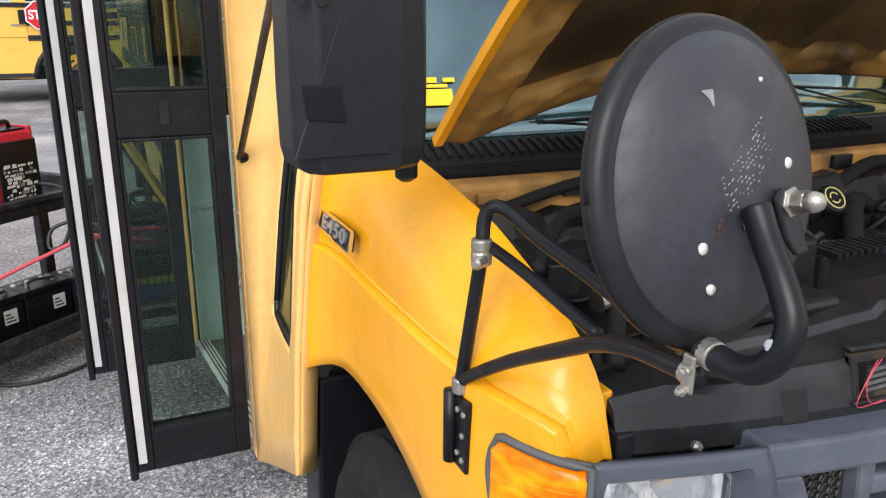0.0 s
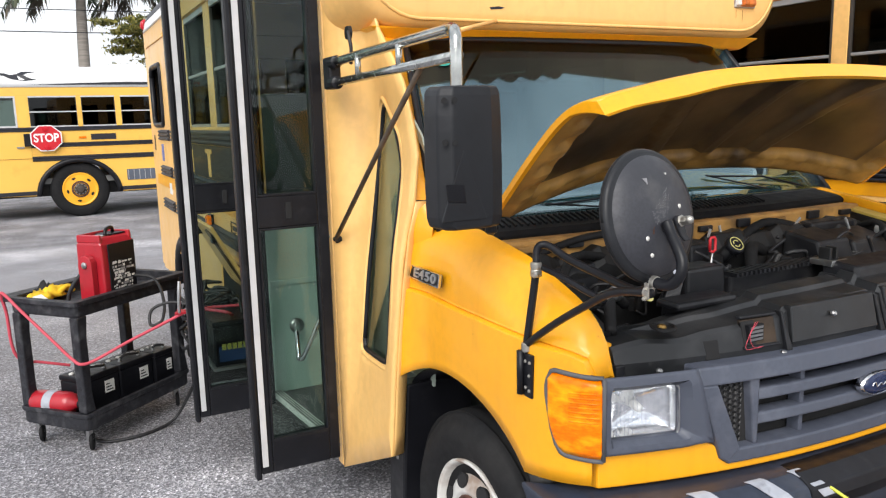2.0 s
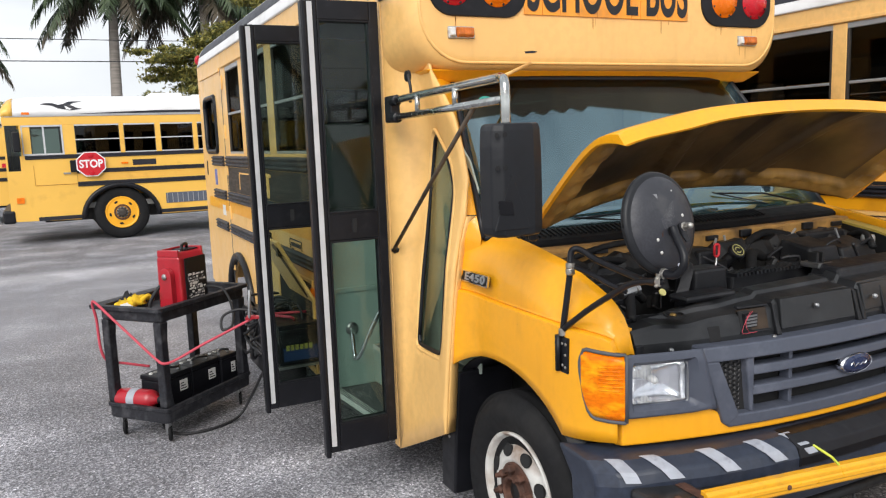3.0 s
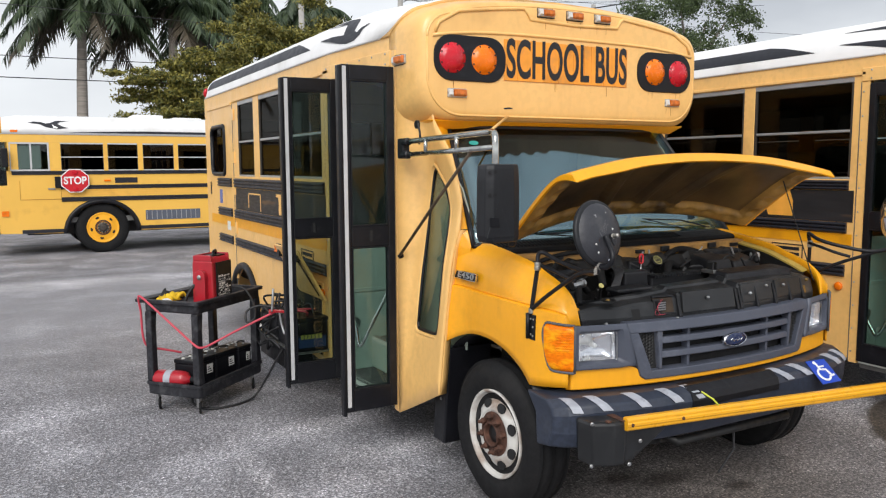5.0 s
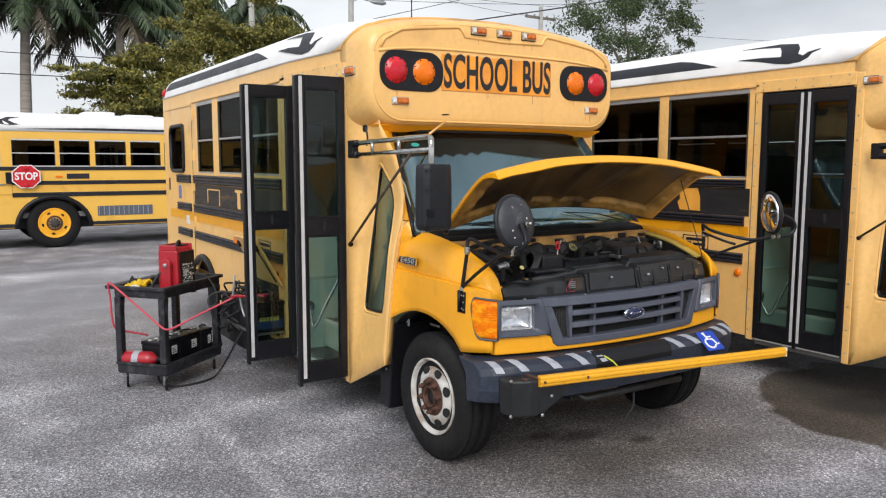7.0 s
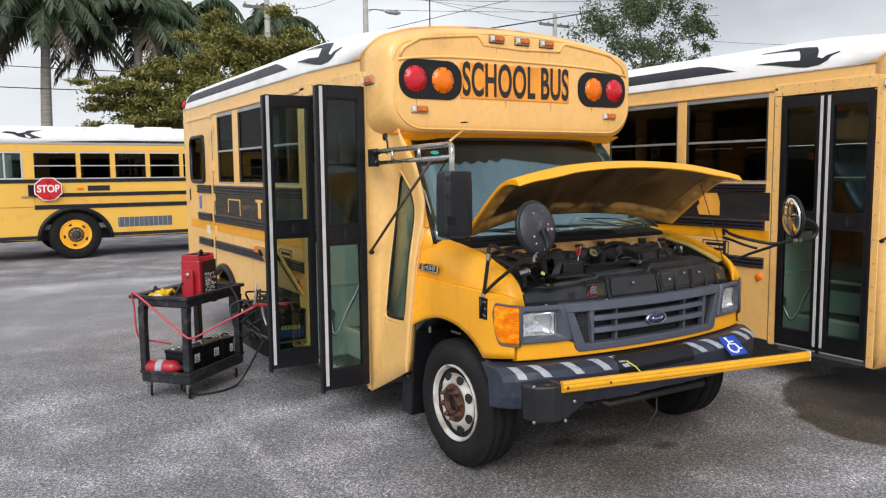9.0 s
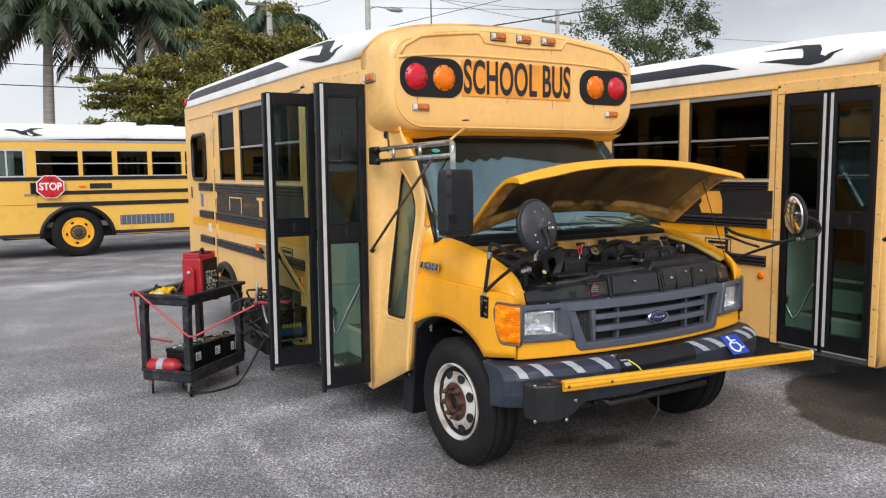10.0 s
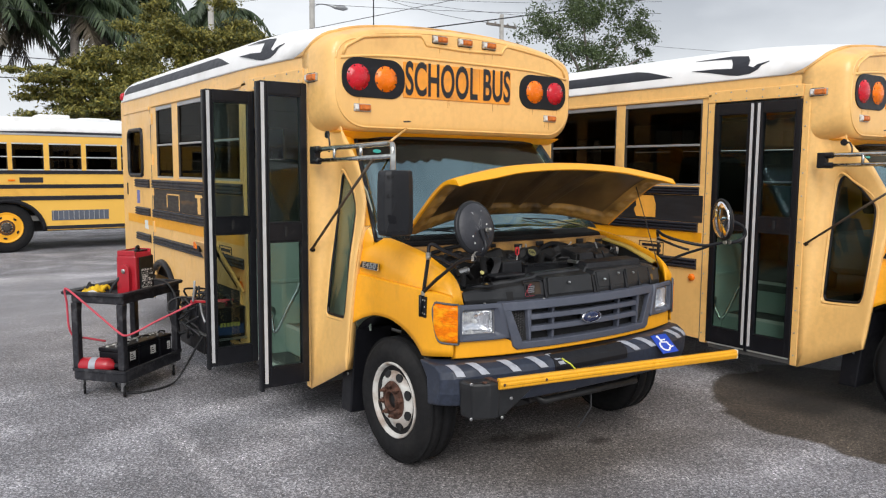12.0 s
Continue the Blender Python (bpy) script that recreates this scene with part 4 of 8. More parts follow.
        for nm, y0, y1, z0, z1, mm in (("access_sticker", SIDE["stickers"][0] - .05, SIDE["stickers"][0] + .05, 1.32, 1.46, STICKER_BLUE), ("small_sticker", SIDE["stickers"][1] - .06, SIDE["stickers"][1] + .06, 1.065, 1.155, LABEL), ("rear_latch", END - .13, END - .08, 1.40, 1.53, BLACK), *(("plaque_bar", 1.76 + a, 1.76 + b, .97 + c, .97 + d, DECAL) for a, b, c, d in ((0, .27, .105, .112), (0, .27, 0, .007), (0, .007, .007, .105), (.263, .27, .007, .105), (.03, .235, .066, .090), (.03, .16, .026, .048), (.18, .235, .020, .055)))):
            bm = B()
            box(bm, *sorted((sgn * SX, sgn * (SX + .004))), y0, y1, z0, z1)
            part(nm, bm, mm, bus, bevel=.001)
        bm = B()
        lathe(bm, [(.03, 0), (.03, .012), (.02, .02), (0, .02)], axis_to((sgn * SX, J1 + .10, .81), (sgn, 0, 0)), 20)
        part("side_reflector", bm, AMBER_LENS, bus, "round amber reflector", smooth=True)
        if sgn < 0:
            bm = B()
            loft(bm, [[(-half_at(y) - .012, y, 2.245), (-half_at(y) + .02, y, 2.245), (-half_at(y) + .02, y, 2.335), (-half_at(y) - .012, y, 2.335)] for y in (.56, J0, J1)])
            part("door_header", bm, BODY, bus, "riveted header over the entrance", bevel=.004)
            for i in range(6):
                for z in (2.262, 2.318):
                    bm = B()
                    yb = .61 + i * (J1 - .68) / 5
                    bolt(bm, (-half_at(yb) - .012, yb, z), (-1, 0, 0), .006, .004)
                    part("rivet", bm, STEEL, bus)
            bm = B()
            box(bm, -SX - .006, -SX + .03, J0, J1, .28, 2.245)
            jamb = part("door_jamb", bm, BODY, bus, bevel=.004)
            for i in range(12):
                bm = B()
                bolt(bm, (-SX - .006, J1 - .018, .36 + i * .165), (-1, 0, 0), .006, .004)
                part("rivet", bm, STEEL, jamb)
            bm = B()
            box(bm, -SX - .003, -SX + .01, J1 + .001, J1 + .007, .30, 2.24)
            part("jamb_seam", bm, INNER, bus)
    # roof: a yellow front section with a slanted edge, then white
    def seam(arc):
        return lerp([(0, .68), (.02, .61), (.04, .57), (.09, .51), (.14, .475), (.22, .45), (.4, .44), (2, .44)], arc)
    for mm, lab in ((ROOF_FRONT, "grimy yellow front roof section"), (ROOF, "white painted roof")):
        bm = B()
        rows = []
        for i in range(10):
            row = []
            for a in ROOF_STEPS:
                y = min(.57, seam(a) - .03) + (seam(a) - min(.57, seam(a) - .03)) * i / 9 if mm is ROOF_FRONT else seam(a) + (END - seam(a)) * (i / 9) ** 1.3
                row.append(roof_pt(y, a, .001 if mm is ROOF else 0.0))
            rows.append(row + [Vector((-p.x, p.y, p.z)) for p in row[-2::-1]])
        if mm is ROOF:
            base = rows[-1]
            for dy, f in ((.06, .97), (.10, .90), (.115, .78)):
                rows.append([Vector((p.x * (1 - (1 - f) * .25), END + dy, 2.41 + (p.z - 2.41) * f - (1 - f) * .12)) for p in base])
        loft(bm, rows, closed=False)
        part("roof", bm, mm, bus, lab, smooth=True, solid=.02)
    for sgn in (-1, 1):
        roof_strip(bus, sgn, 1.73, END - .08)
        bird(bus, sgn, 0.0)
    bm = B()
    box(bm, -.35, .35, 2.5, 3.2, 2.70, 2.75)
    part("roof_hatch", bm, ROOF, bus, bevel=.02)
    # rear wall
    bm = B()
    for (a, b, c, d) in ((-SX, SX, .36, 1.45), (-SX, -.8, 1.45, 2.2), (.8, SX, 1.45, 2.2), (-.12, .12, 1.45, 2.2), (-SX, SX, 2.2, 2.42)):
        box(bm, a, b, END, END + .10, c, d)
    arch = [roof_pt(END, a, -.024) for a in ROOF_STEPS]
    prism(bm, [(p.x, p.z) for p in arch] + [(-p.x, p.z) for p in arch[-2::-1]], "y", END - .02, END + .03)
    part("rear_wall", bm, BODY, bus, bevel=.01)
    for a, b in ((-.8, -.12), (.12, .8)):
        bm = B()
        box(bm, a, b, END + .04, END + .045, 1.45, 2.2)
        part("rear_window", bm, DARK_PANE, bus).visible_shadow = False
    for s in (-1, 1):
        bm = B()
        lathe(bm, [(.045, 0), (.045, .02), (.03, .035), (0, .038)], axis_to((s * (SX - .010), END - .02, 2.47), (s, .4, .2)), 16)
        part("tail_marker", bm, RED_LENS, bus, "red clearance lamp", smooth=True)
    # inside
    bm = B()
    box(bm, -SX + .036, SX - .036, J0, END - .01, .70, .78)
    box(bm, -.58, 1.01, .35, J0, .70, .78)
    part("floor_deck", bm, INNER, bus)
    for sgn in (-1, 1):
        bm = B()
        box(bm, *sorted((sgn * (SX - .048), sgn * (SX - .038))), J1 if sgn < 0 else .62, END - .02, .78, SILL - .02)
        part("wall_lining", bm, TEAL, bus, "dull teal wall lining", bevel=.003)
    yr = J0 - .015
    bm = B()
    loft(bm, [[(-half_at(y) + .01, y, z) for z in (.25, .305)] + [(-.30, y, z) for z in (.305, .25)] for y in (.57, yr)])
    box(bm, -.86, -.30, .57, yr, .305, .515)
    part("entrance_step", bm, STEP, bus, "ribbed entrance steps", bevel=.006)
    for xa, xb, z in ((-half_at(.58) - .004, -half_at(yr) - .004, .308), (-.865, -.865, .518), (-.585, -.585, .782)):
        bm = B()
        loft(bm, [[(x, y, z - .022), (x + .012, y, z - .022), (x + .045, y, z - .004), (x + .045, y, z + .004), (x, y, z + .004)] for x, y in ((xa, .58), (xb, yr))])
        edge = part("step_edge", bm, STEP_EDGE, bus, "pale worn step nosing", bevel=.002)
        for k in range(3):
            bm = B()
            loft(bm, [[(x + .008 + .012 * k, y, z + .003), (x + .013 + .012 * k, y, z + .003), (x + .013 + .012 * k, y, z + .006), (x + .008 + .012 * k, y, z + .006)] for x, y in ((xa, .585), (xb, yr - .005))])
            part("tread_groove", bm, STEP, edge)
    bm = B()
    box(bm, -1.0, -.42, .565, .575, .30, 1.15)
    box(bm, -SX + .012, -.45, J0 - .012, J0 + .006, .30, .845)
    box(bm, -.585, -.575, .58, yr, .52, .70)
    box(bm, -.866, -.860, .58, yr, .312, .496)
    part("stepwell_lining", bm, TEAL_PALE, bus, "teal painted stepwell lining", bevel=.004)
    bm = B()
    box(bm, -SX + .012, -.45, J0 - .006, J0 + .006, .845, 1.175)
    part("modesty_panel", bm, TEAL_PALE, bus, "pale teal panel behind the steps", bevel=.004)
    bm = B()
    box(bm, -SX + .014, -.45, J0 - .020, J0 - .006, .835, .862)
    strip = part("panel_strip", bm, TEAL_PALE, bus, bevel=.003)
    for k in range(9):
        bm = B()
        bolt(bm, (-SX + .05 + k * .062, J0 - .012, .822), (0, -1, 0), .007, .004)
        part("rivet", bm, STEP_EDGE, strip)
    bm = B()
    tube(bm, RAIL_PATH, .013, 10, 5)
    part("grab_rail", bm, CHROME, bus, "chrome grab rail", smooth=True)
    bm = B()
    lathe(bm, [(.036, 0), (.036, .004), (.015, .010), (0, .010)], axis_to((-.985, J0 - .020, .63), (0, -1, 0)), 24)
    part("rail_flange", bm, STEEL, bus, "round steel rail flange", smooth=True)
    for row in range(4):
        for x in (-.62, .62):
            y = J1 + .39 + row * .80
            s = new("bench_seat")
            s.parent = bus
            bm = B()
            box(bm, x - .36, x + .36, y, y + .40, 1.10, 1.22)
            part("seat_cushion", bm, SEAT_GREEN, s, "dark green vinyl cushion", bevel=.03)
            bm = B()
            loft(bm, [[(px, y + .38 + (pz - 1.2) * .12 + d, pz) for px, pz in rounded(x - .36, x + .36, 1.15, 1.78, .08, 4)] for d in (0, .09)])
            part("seat_back", bm, SEAT_GREEN, s, "dark green vinyl backrest", bevel=.02)
            bm = B()
            box(bm, x - .3, x - .26, y + .1, y + .35, .78, 1.10)
            box(bm, x + .26, x + .3, y + .1, y + .35, .78, 1.10)
            part("seat_leg", bm, STEEL, s)
    # driver's place
    d = new("driver_seat")
    d.parent = bus
    bm = B()
    box(bm, .25, .75, .75, 1.22, .95, 1.15)
    part("seat_cushion", bm, SEAT_GREEN, d, bevel=.04)
    bm = B()
    box(bm, .27, .73, 1.18, 1.30, 1.15, 1.80)
    part("seat_back", bm, SEAT_GREEN, d, bevel=.04)
    bm = B()
    box(bm, -.86, .86, .12, .42, .95, 1.26)
    part("dashboard", bm, INNER, bus, "dark dashboard", bevel=.05)
    bm = B()
    ringm = axis_to((.5, .52, 1.30), (0, .75, .75))
    pts = [ringm @ Vector((.19 * math.cos(a * math.pi / 16), .19 * math.sin(a * math.pi / 16), 0)) for a in range(33)]
    tube(bm, pts, .014, 8)
    part("steering_wheel", bm, BLACK, bus, smooth=True)
    # doors
    if doors_open:
        door_leaf(bus, Matrix.Translation((-1.392, .50, .302)), .312, -1)
        door_leaf(bus, Matrix.Translation((-1.490, 1.21, .302)), .345, -1)
    else:
        door_leaf(bus, Matrix.Translation((-SX + .004, .918, .30)) @ Matrix.Rotation(radians(-90), 4, "Z"), .355, -1)
        door_leaf(bus, Matrix.Translation((-SX + .004, .944, .30)) @ Matrix.Rotation(radians(90), 4, "Z"), .352, 1)
    # underbody
    bm = B()
    box(bm, -.28, .9, .2, J0 + .03, .52, .69)
    box(bm, -.9, .9, J0 + .03, END - .1, .52, .69)
    box(bm, -.45, -.33, -.85, END, .36, .52)
    box(bm, .33, .45, -.85, END, .36, .52)
    box(bm, -.75, .75, -.43, -.29, .30, .42)
    box(bm, -.3, .3, AXLE - .1, AXLE + .1, .28, .5)
    part("chassis", bm, ENGINE_DARK, bus, "dark chassis rails and axles", bevel=.01)


PATCH_ORANGE = mat("bare_orange_paint", (0.85, 0.40, 0.06), 0.5, var=0.12, scale=8)
RUST_RUN = mat("thin_rust_stain", (0.52, 0.25, 0.07), 0.7, var=0.3, scale=40)
NAME_BLACK = mat("flaking_black_paint", (0.018, 0.018, 0.021), 0.5, var=0.3, scale=6, dirt=(0.30, 0.15, 0.04), dirt_amount=0.16, dirt_scale=3.5, stretch=(1, 0.5, 3))

# ---- cab ----
LOUVRE_GREY = mat("grey_lamp_gasket", (0.09, 0.092, 0.10), 0.6, var=0.15)


def nose_y(x):
    return -.975 + .125 * (abs(x) / .86) ** 2.2


def nose_bar(bm, x0, x1, z0, z1, proud, deep, n=16, slant=0.0):
    """A bar that follows the curved nose, proud of it by proud and deep in y."""
    rings = []
    for i in range(n + 1):
        x = x0 + (x1 - x0) * i / n
        y = nose_y(x)
        rings.append([(x, y - proud, z0), (x, y + deep, z0), (x, y + deep, z1), (x, y - proud + slant, z1)])
    return loft(bm, rings)


def nose_plate(bm, pts, proud, deep):
    """A polygon in (x, z) laid on the nose."""
    return loft(bm, [[(x, nose_y(x) - proud, z) for x, z in pts], [(x, nose_y(x) + deep, z) for x, z in pts]])


FENDER_TOP = [(-.853, .985), (-.842, 1.035), (-.825, 1.080), (-.795, 1.116), (-.753, 1.145), (-.696, 1.170), (-.633, 1.192), (-.525, 1.228), (-.42, 1.248), (-.30, 1.268), (-.15, 1.287), (.0, 1.30), (.16, 1.31)]
FENDER_OUT = [(-.885, .83), (-.865, .866), (-.825, .902), (-.76, .934), (-.68, .952), (-.55, .963), (-.3, .967), (-.20, .966), (-.12, .968), (-.05, .984), (.0, 1.003), (.035, 1.012)]


def curve(table, t):
    """Smooth interpolation through a table."""
    if t <= table[0][0]:
        return table[0][1]
    for k in range(len(table) - 1):
        (a, va), (b, vb) = table[k], table[k + 1]
        if t <= b:
            u = (t - a) / (b - a)
            ma = (vb - table[k - 1][1]) / (b - table[k - 1][0]) if k else (vb - va) / (b - a)
            mb = (table[k + 2][1] - va) / (table[k + 2][0] - a) if k + 2 < len(table) else (vb - va) / (b - a)
            h = b - a
            return (2 * u ** 3 - 3 * u * u + 1) * va + (u ** 3 - 2 * u * u + u) * h * ma + (3 * u * u - 2 * u ** 3) * vb + (u ** 3 - u * u) * h * mb
    return table[-1][1]


def fender_x(y):
    return curve(FENDER_OUT, y)


def arch_z(y):
    d = (y + .295) / .405
    return .60 + .248 * math.sqrt(max(0.0, 1 - d * d)) if abs(d) < 1 else 0.0


def fender_fullness(y):
    """The fender's upper slope is flat in front and full where it meets the pillar."""
    return lerp([(-.60, 1.5), (-.14, 3.4)], y), lerp([(-.60, 1.18), (-.14, 1.75)], y)


def fender(bus, sgn):
    f = new("fender")
    f.parent = bus
    ys = sorted({round(-.852 + i * .0200, 4) for i in range(44)} | {-.695, -.69, -.68, -.67, .02, .033})
    rings = []
    for y in ys:
        zt, xo = curve(FENDER_TOP, y), fender_x(y)
        zb = max(arch_z(y), curve([(-.9, .722), (-.78, .708), (-.66, .695), (.3, .62)], y))
        xi = curve([(-.87, .825), (-.83, .835), (-.75, .838), (.2, .84)], y)
        w = xo - xi
        side = zt - .02
        crease = min(curve([(-.87, 1.02), (-.80, 1.044), (-.72, 1.052), (-.5, 1.058), (-.2, 1.062), (.03, 1.074), (.2, 1.082)], y), zt - .02)
        pts = [(xi - .004, zt - .045), (xi, zt - .006)]
        for k in range(1, 10):
            u = 1 - k / 9
            e0, e1 = fender_fullness(y)
            pts.append((xi + (xo - .010 - xi) * (1 - u ** e0), crease + .006 + (zt - .001 - crease - .006) * (1 - (1 - u) ** e1)))
        pts += [(xo - .008, crease + .004), (xo - .013, crease), (xo + .003, crease - .005), (xo + .006, crease - .008)]
        low = crease - .012
        for k in range(1, 9):
            z = low + (zb - low) * k / 8
            pts.append((xo + .006 + .006 * math.sin(math.pi * k / 9) + (.004 if k == 8 else 0), z))
        rings.append([(sgn * a, y, z) for a, z in pts])
    bm = B()
    loft(bm, rings, closed=False)
    part("fender_skin", bm, CAB, f, smooth=True, solid=.008, sharp=32)
    bm = B()
    arc = [(-.295 + .41 * math.cos(radians(a)), .58 + .262 * math.sin(radians(a))) for a in range(0, 181, 9)]
    loft(bm, [[(sgn * xx, y, z) for y, z in arc] for xx in (.955, .70)], closed=False)
    part("wheel_liner", bm, BLACK, f, "black wheel arch liner", smooth=True, solid=.006)
    bm = B()
    flap = [(.03, .72), (.13, .71), (.205, .45), (.225, .17), (.10, .17), (.07, .45)]
    prism(bm, flap, "x", *sorted((sgn * .72, sgn * .985)))
    part("mud_flap", bm, BLACK, f, "black rubber mud flap", bevel=.01)
    for z in (.58, .42):
        bm = B()
        bolt(bm, (sgn * .985, .13, z), (sgn, 0, 0), .009, .005)
        part("flap_screw", bm, STEEL, f)
    # turn lamp in the corner
    lamp = new("turn_lamp")
    lamp.parent = f
    def corner(y, z, out):
        x = fender_x(y)
        nx, ny = 1.0, (fender_x(y + .01) - fender_x(y - .01)) / .02
        L = math.hypot(nx, ny)
        return (sgn * (x + .008 + out * nx / L), y - out * ny / L, z)
    def lamp_outline(y):
        t = (y + .858) / .11          # 0 in front, 1 at the side
        return (.786 + .004 * t + .135 * max(0, (t - .50) / .50) ** 3.0, .988 + .008 * t - .035 * (max(0, t - .82) / .18) ** 2)
    for nm, grow, out, mm, lab in (("lamp_gasket", .009, .003, LOUVRE_GREY, "dark grey lamp surround"), ("lens", 0.0, .012, TURN_LENS, "large amber wrap-around lens")):
        bm = B()
        rings = []
        for i in range(19):
            y = -.868 + grow * 0 + (.118 + grow) * i / 18
            z0, z1 = lamp_outline(min(y, -.748))
            o = out * (1 if 0 < i < 18 else .3)
            row = []
            for k in range(13):
                z = z0 - grow + (z1 - z0 + 2 * grow) * k / 12
                oo = o * (1 if 0 < k < 12 else .3) + (.0012 * math.sin(k * 3.1) if nm == "lens" else 0)
                row.append(corner(y, z, oo))
            rings.append(row)
        loft(bm, rings, closed=False)
        part(nm, bm, mm, lamp, lab, smooth=True, solid=.006)
    rim = [(-.868 + .119 * k / 10, 0) for k in range(11)]
    path = [corner(y, lamp_outline(min(y, -.748))[0] - .004, .006) for y, _ in rim]
    z0, z1 = lamp_outline(-.748)
    path += [corner(-.746, z0 + (z1 - z0) * k / 4, .006) for k in (1, 2, 3)]
    path += [corner(y, lamp_outline(min(y, -.748))[1] + .004, .006) for y, _ in rim[::-1]]
    bm = B()
    tube(bm, path + path[:1], .0065, 6)
    part("lamp_rim", bm, LOUVRE_GREY, lamp, "dark grey rubber rim", smooth=True)
    for i in range(7):
        bm = B()
        z = .955 - i * .012
        tube(bm, [corner(-.862 + .055 * k / 5, z - .004 * k / 5, .0145) for k in range(6)], .0028, 6)
        part("lens_rib", bm, TURN_LENS, lamp, smooth=True)
    # badge
    if sgn < 0:
        bd = new("model_badge")
        bd.parent = f
        tilt = Matrix.Translation((-.974, -.124, 1.127)) @ Matrix.Rotation(radians(9), 4, "Y") @ Matrix.Diagonal((1, 1.0, .78, 1))
        bm = B()
        loft(bm, [[tilt @ Vector((0, y, z)) for y, z in rounded(-.112, .112, -.028, .028, .008, 3)], [tilt @ Vector((-.010, y, z)) for y, z in rounded(-.108, .108, -.024, .024, .008, 3)]])
        part("badge_plate", bm, BLACK, bd, "black badge plate", bevel=.002)
        bm = B()
        for a, b, c, d in ((-.110, .110, -.027, -.022), (-.110, .110, .022, .027), (-.112, -.106, -.024, .024), (.106, .112, -.024, .024)):
            box(bm, -.012, -.004, a, b, c, d, tilt)
        part("badge_rim", bm, CHROME, bd, "chrome badge rim")
        letters("lettering", "E450", .052, SILVER, bd, tilt @ Matrix.Translation((-.012, -.012, 0)) @ Matrix(((0, 0, -1, 0), (-1, 0, 0, 0), (0, 1, 0, 0), (0, 0, 0, 1))), 1.35, .002, 1.15, .001)
    return f


def nose(bus):
    g = new("grille")
    g.parent = bus
    T, L = .985, .722
    bm = B()
    nose_bar(bm, -.615, .615, .938, T, .016, .06, 20, .012)
    nose_bar(bm, -.53, .53, L, .762, .014, .05, 18)
    for s in (-1, 1):
        nose_plate(bm, [(s * .615, .94), (s * .565, .94), (s * .492, .76), (s * .53, .725), (s * .55, .74)], .015, .05)
        nose_plate(bm, [(s * .462, .94), (s * .432, .94), (s * .432, .76), (s * .445, .76)], .006, .04)
    part("grille_frame", bm, GREY_PLASTIC, g, "weathered grey grille frame", bevel=.006)
    for z in (.892, .826):
        bm = B()
        nose_bar(bm, -.434, .434, z - .015, z + .015, .004, .05, 16, .006)
        part("grille_bar", bm, GREY_PLASTIC, g, bevel=.006)
    for x in (-.27, .27):
        bm = B()
        box(bm, x - .008, x + .008, nose_y(x) + .012, nose_y(x) + .05, .76, .94)
        part("grille_post", bm, GREY_PLASTIC, g, bevel=.002)
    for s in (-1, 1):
        # backing sheet whose black paints the shade between the cells
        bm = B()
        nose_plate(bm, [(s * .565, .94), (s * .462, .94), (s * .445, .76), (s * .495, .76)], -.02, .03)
        mesh = part("mesh_panel", bm, DARK_HOLE, g, "honeycomb insert with unlit depth in its black backing")
        for i in range(4):
            for j in range(11):
                x, z = s * (.477 + i * .0165), .775 + j * .0152 + (i % 2) * .0075
                if x * s > .50 + (z - .77) * .33:
                    continue
                bm = B()
                pts = [(x + .0095 * math.cos(a * math.pi / 3), nose_y(x) + .016, z + .0095 * math.sin(a * math.pi / 3)) for a in range(7)]
                tube(bm, pts, .0022, 4)
                part("honeycomb_cell", bm, ENGINE_BLACK, mesh)
    # black bar in place of the shade seen through the grille
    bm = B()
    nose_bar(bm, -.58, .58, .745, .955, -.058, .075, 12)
    part("grille_backing", bm, DARK_HOLE, g, "black sheet standing for the unlit space behind the grille")
    em = new("oval_emblem")
    em.parent = g
    bm = B()
    M = Matrix.Translation((0, -.985, .858)) @ Matrix.Rotation(radians(90), 4, "X") @ Matrix.Diagonal((.85, .37, 1, 1))
    lathe(bm, [(.092, -.012), (.092, .004), (.086, .010), (.080, .008), (0, .008)], M, 40)
    part("emblem_rim", bm, CHROME, em, "chrome oval rim", smooth=False, bevel=.001)
    bm = B()
    lathe(bm, [(.080, .004), (.079, .0105), (.05, .012), (0, .0125)], M, 40)
    part("emblem_field", bm, EMBLEM_BLUE, em, "dark blue oval field", smooth=True)
    bm = B()
    tube(bm, [(-.04, -.999, .856), (-.03, -.9995, .866), (-.02, -.9995, .852), (-.005, -.9995, .860), (.006, -.9995, .852), (.018, -.9995, .860), (.028, -.9995, .853), (.038, -.999, .864)], .0018, 6, 5)
    part("emblem_stroke", bm, CHROME, em, smooth=True)
    # headlamps
    for s in (-1, 1):
        h = new("headlamp")
        h.parent = bus
        bm = B()
        outer = [(.576, .792), (.862, .792), (.862, .985), (.622, .985)]
        hole = rounded(.654, .850, .814, .955, .016, 3)

        def mould(x, z, f):
            sink = .030 * max(0.0, 1 - f / .25) + .012 * max(0.0, (.985 - z) / .19) * max(0.0, min(1.0, (.654 - x) / .04)) * (1 - f)
            return (s * x, nose_y(x) - .012 + sink + .010 * max(0.0, (z - .955) / .03), z)
        panel_with_hole(bm, outer, hole, mould)
        part("headlamp_bezel", bm, GREY_PLASTIC, h, "weathered grey bezel", smooth=True, solid=.020, sharp=40)
        bm = B()
        nose_plate(bm, [(s * .64, .80), (s * .64, .965), (s * .85, .965), (s * .85, .80)], -.075, .10)
        part("bezel_back", bm, ENGINE_BLACK, h)
        c = Vector((s * .752, nose_y(.752) + .004, .884))
        yaw = math.atan2(nose_y(.852) - nose_y(.652), .2) * s
        M = Matrix.Translation(c) @ Matrix.Rotation(yaw, 4, "Z")
        bm = B()
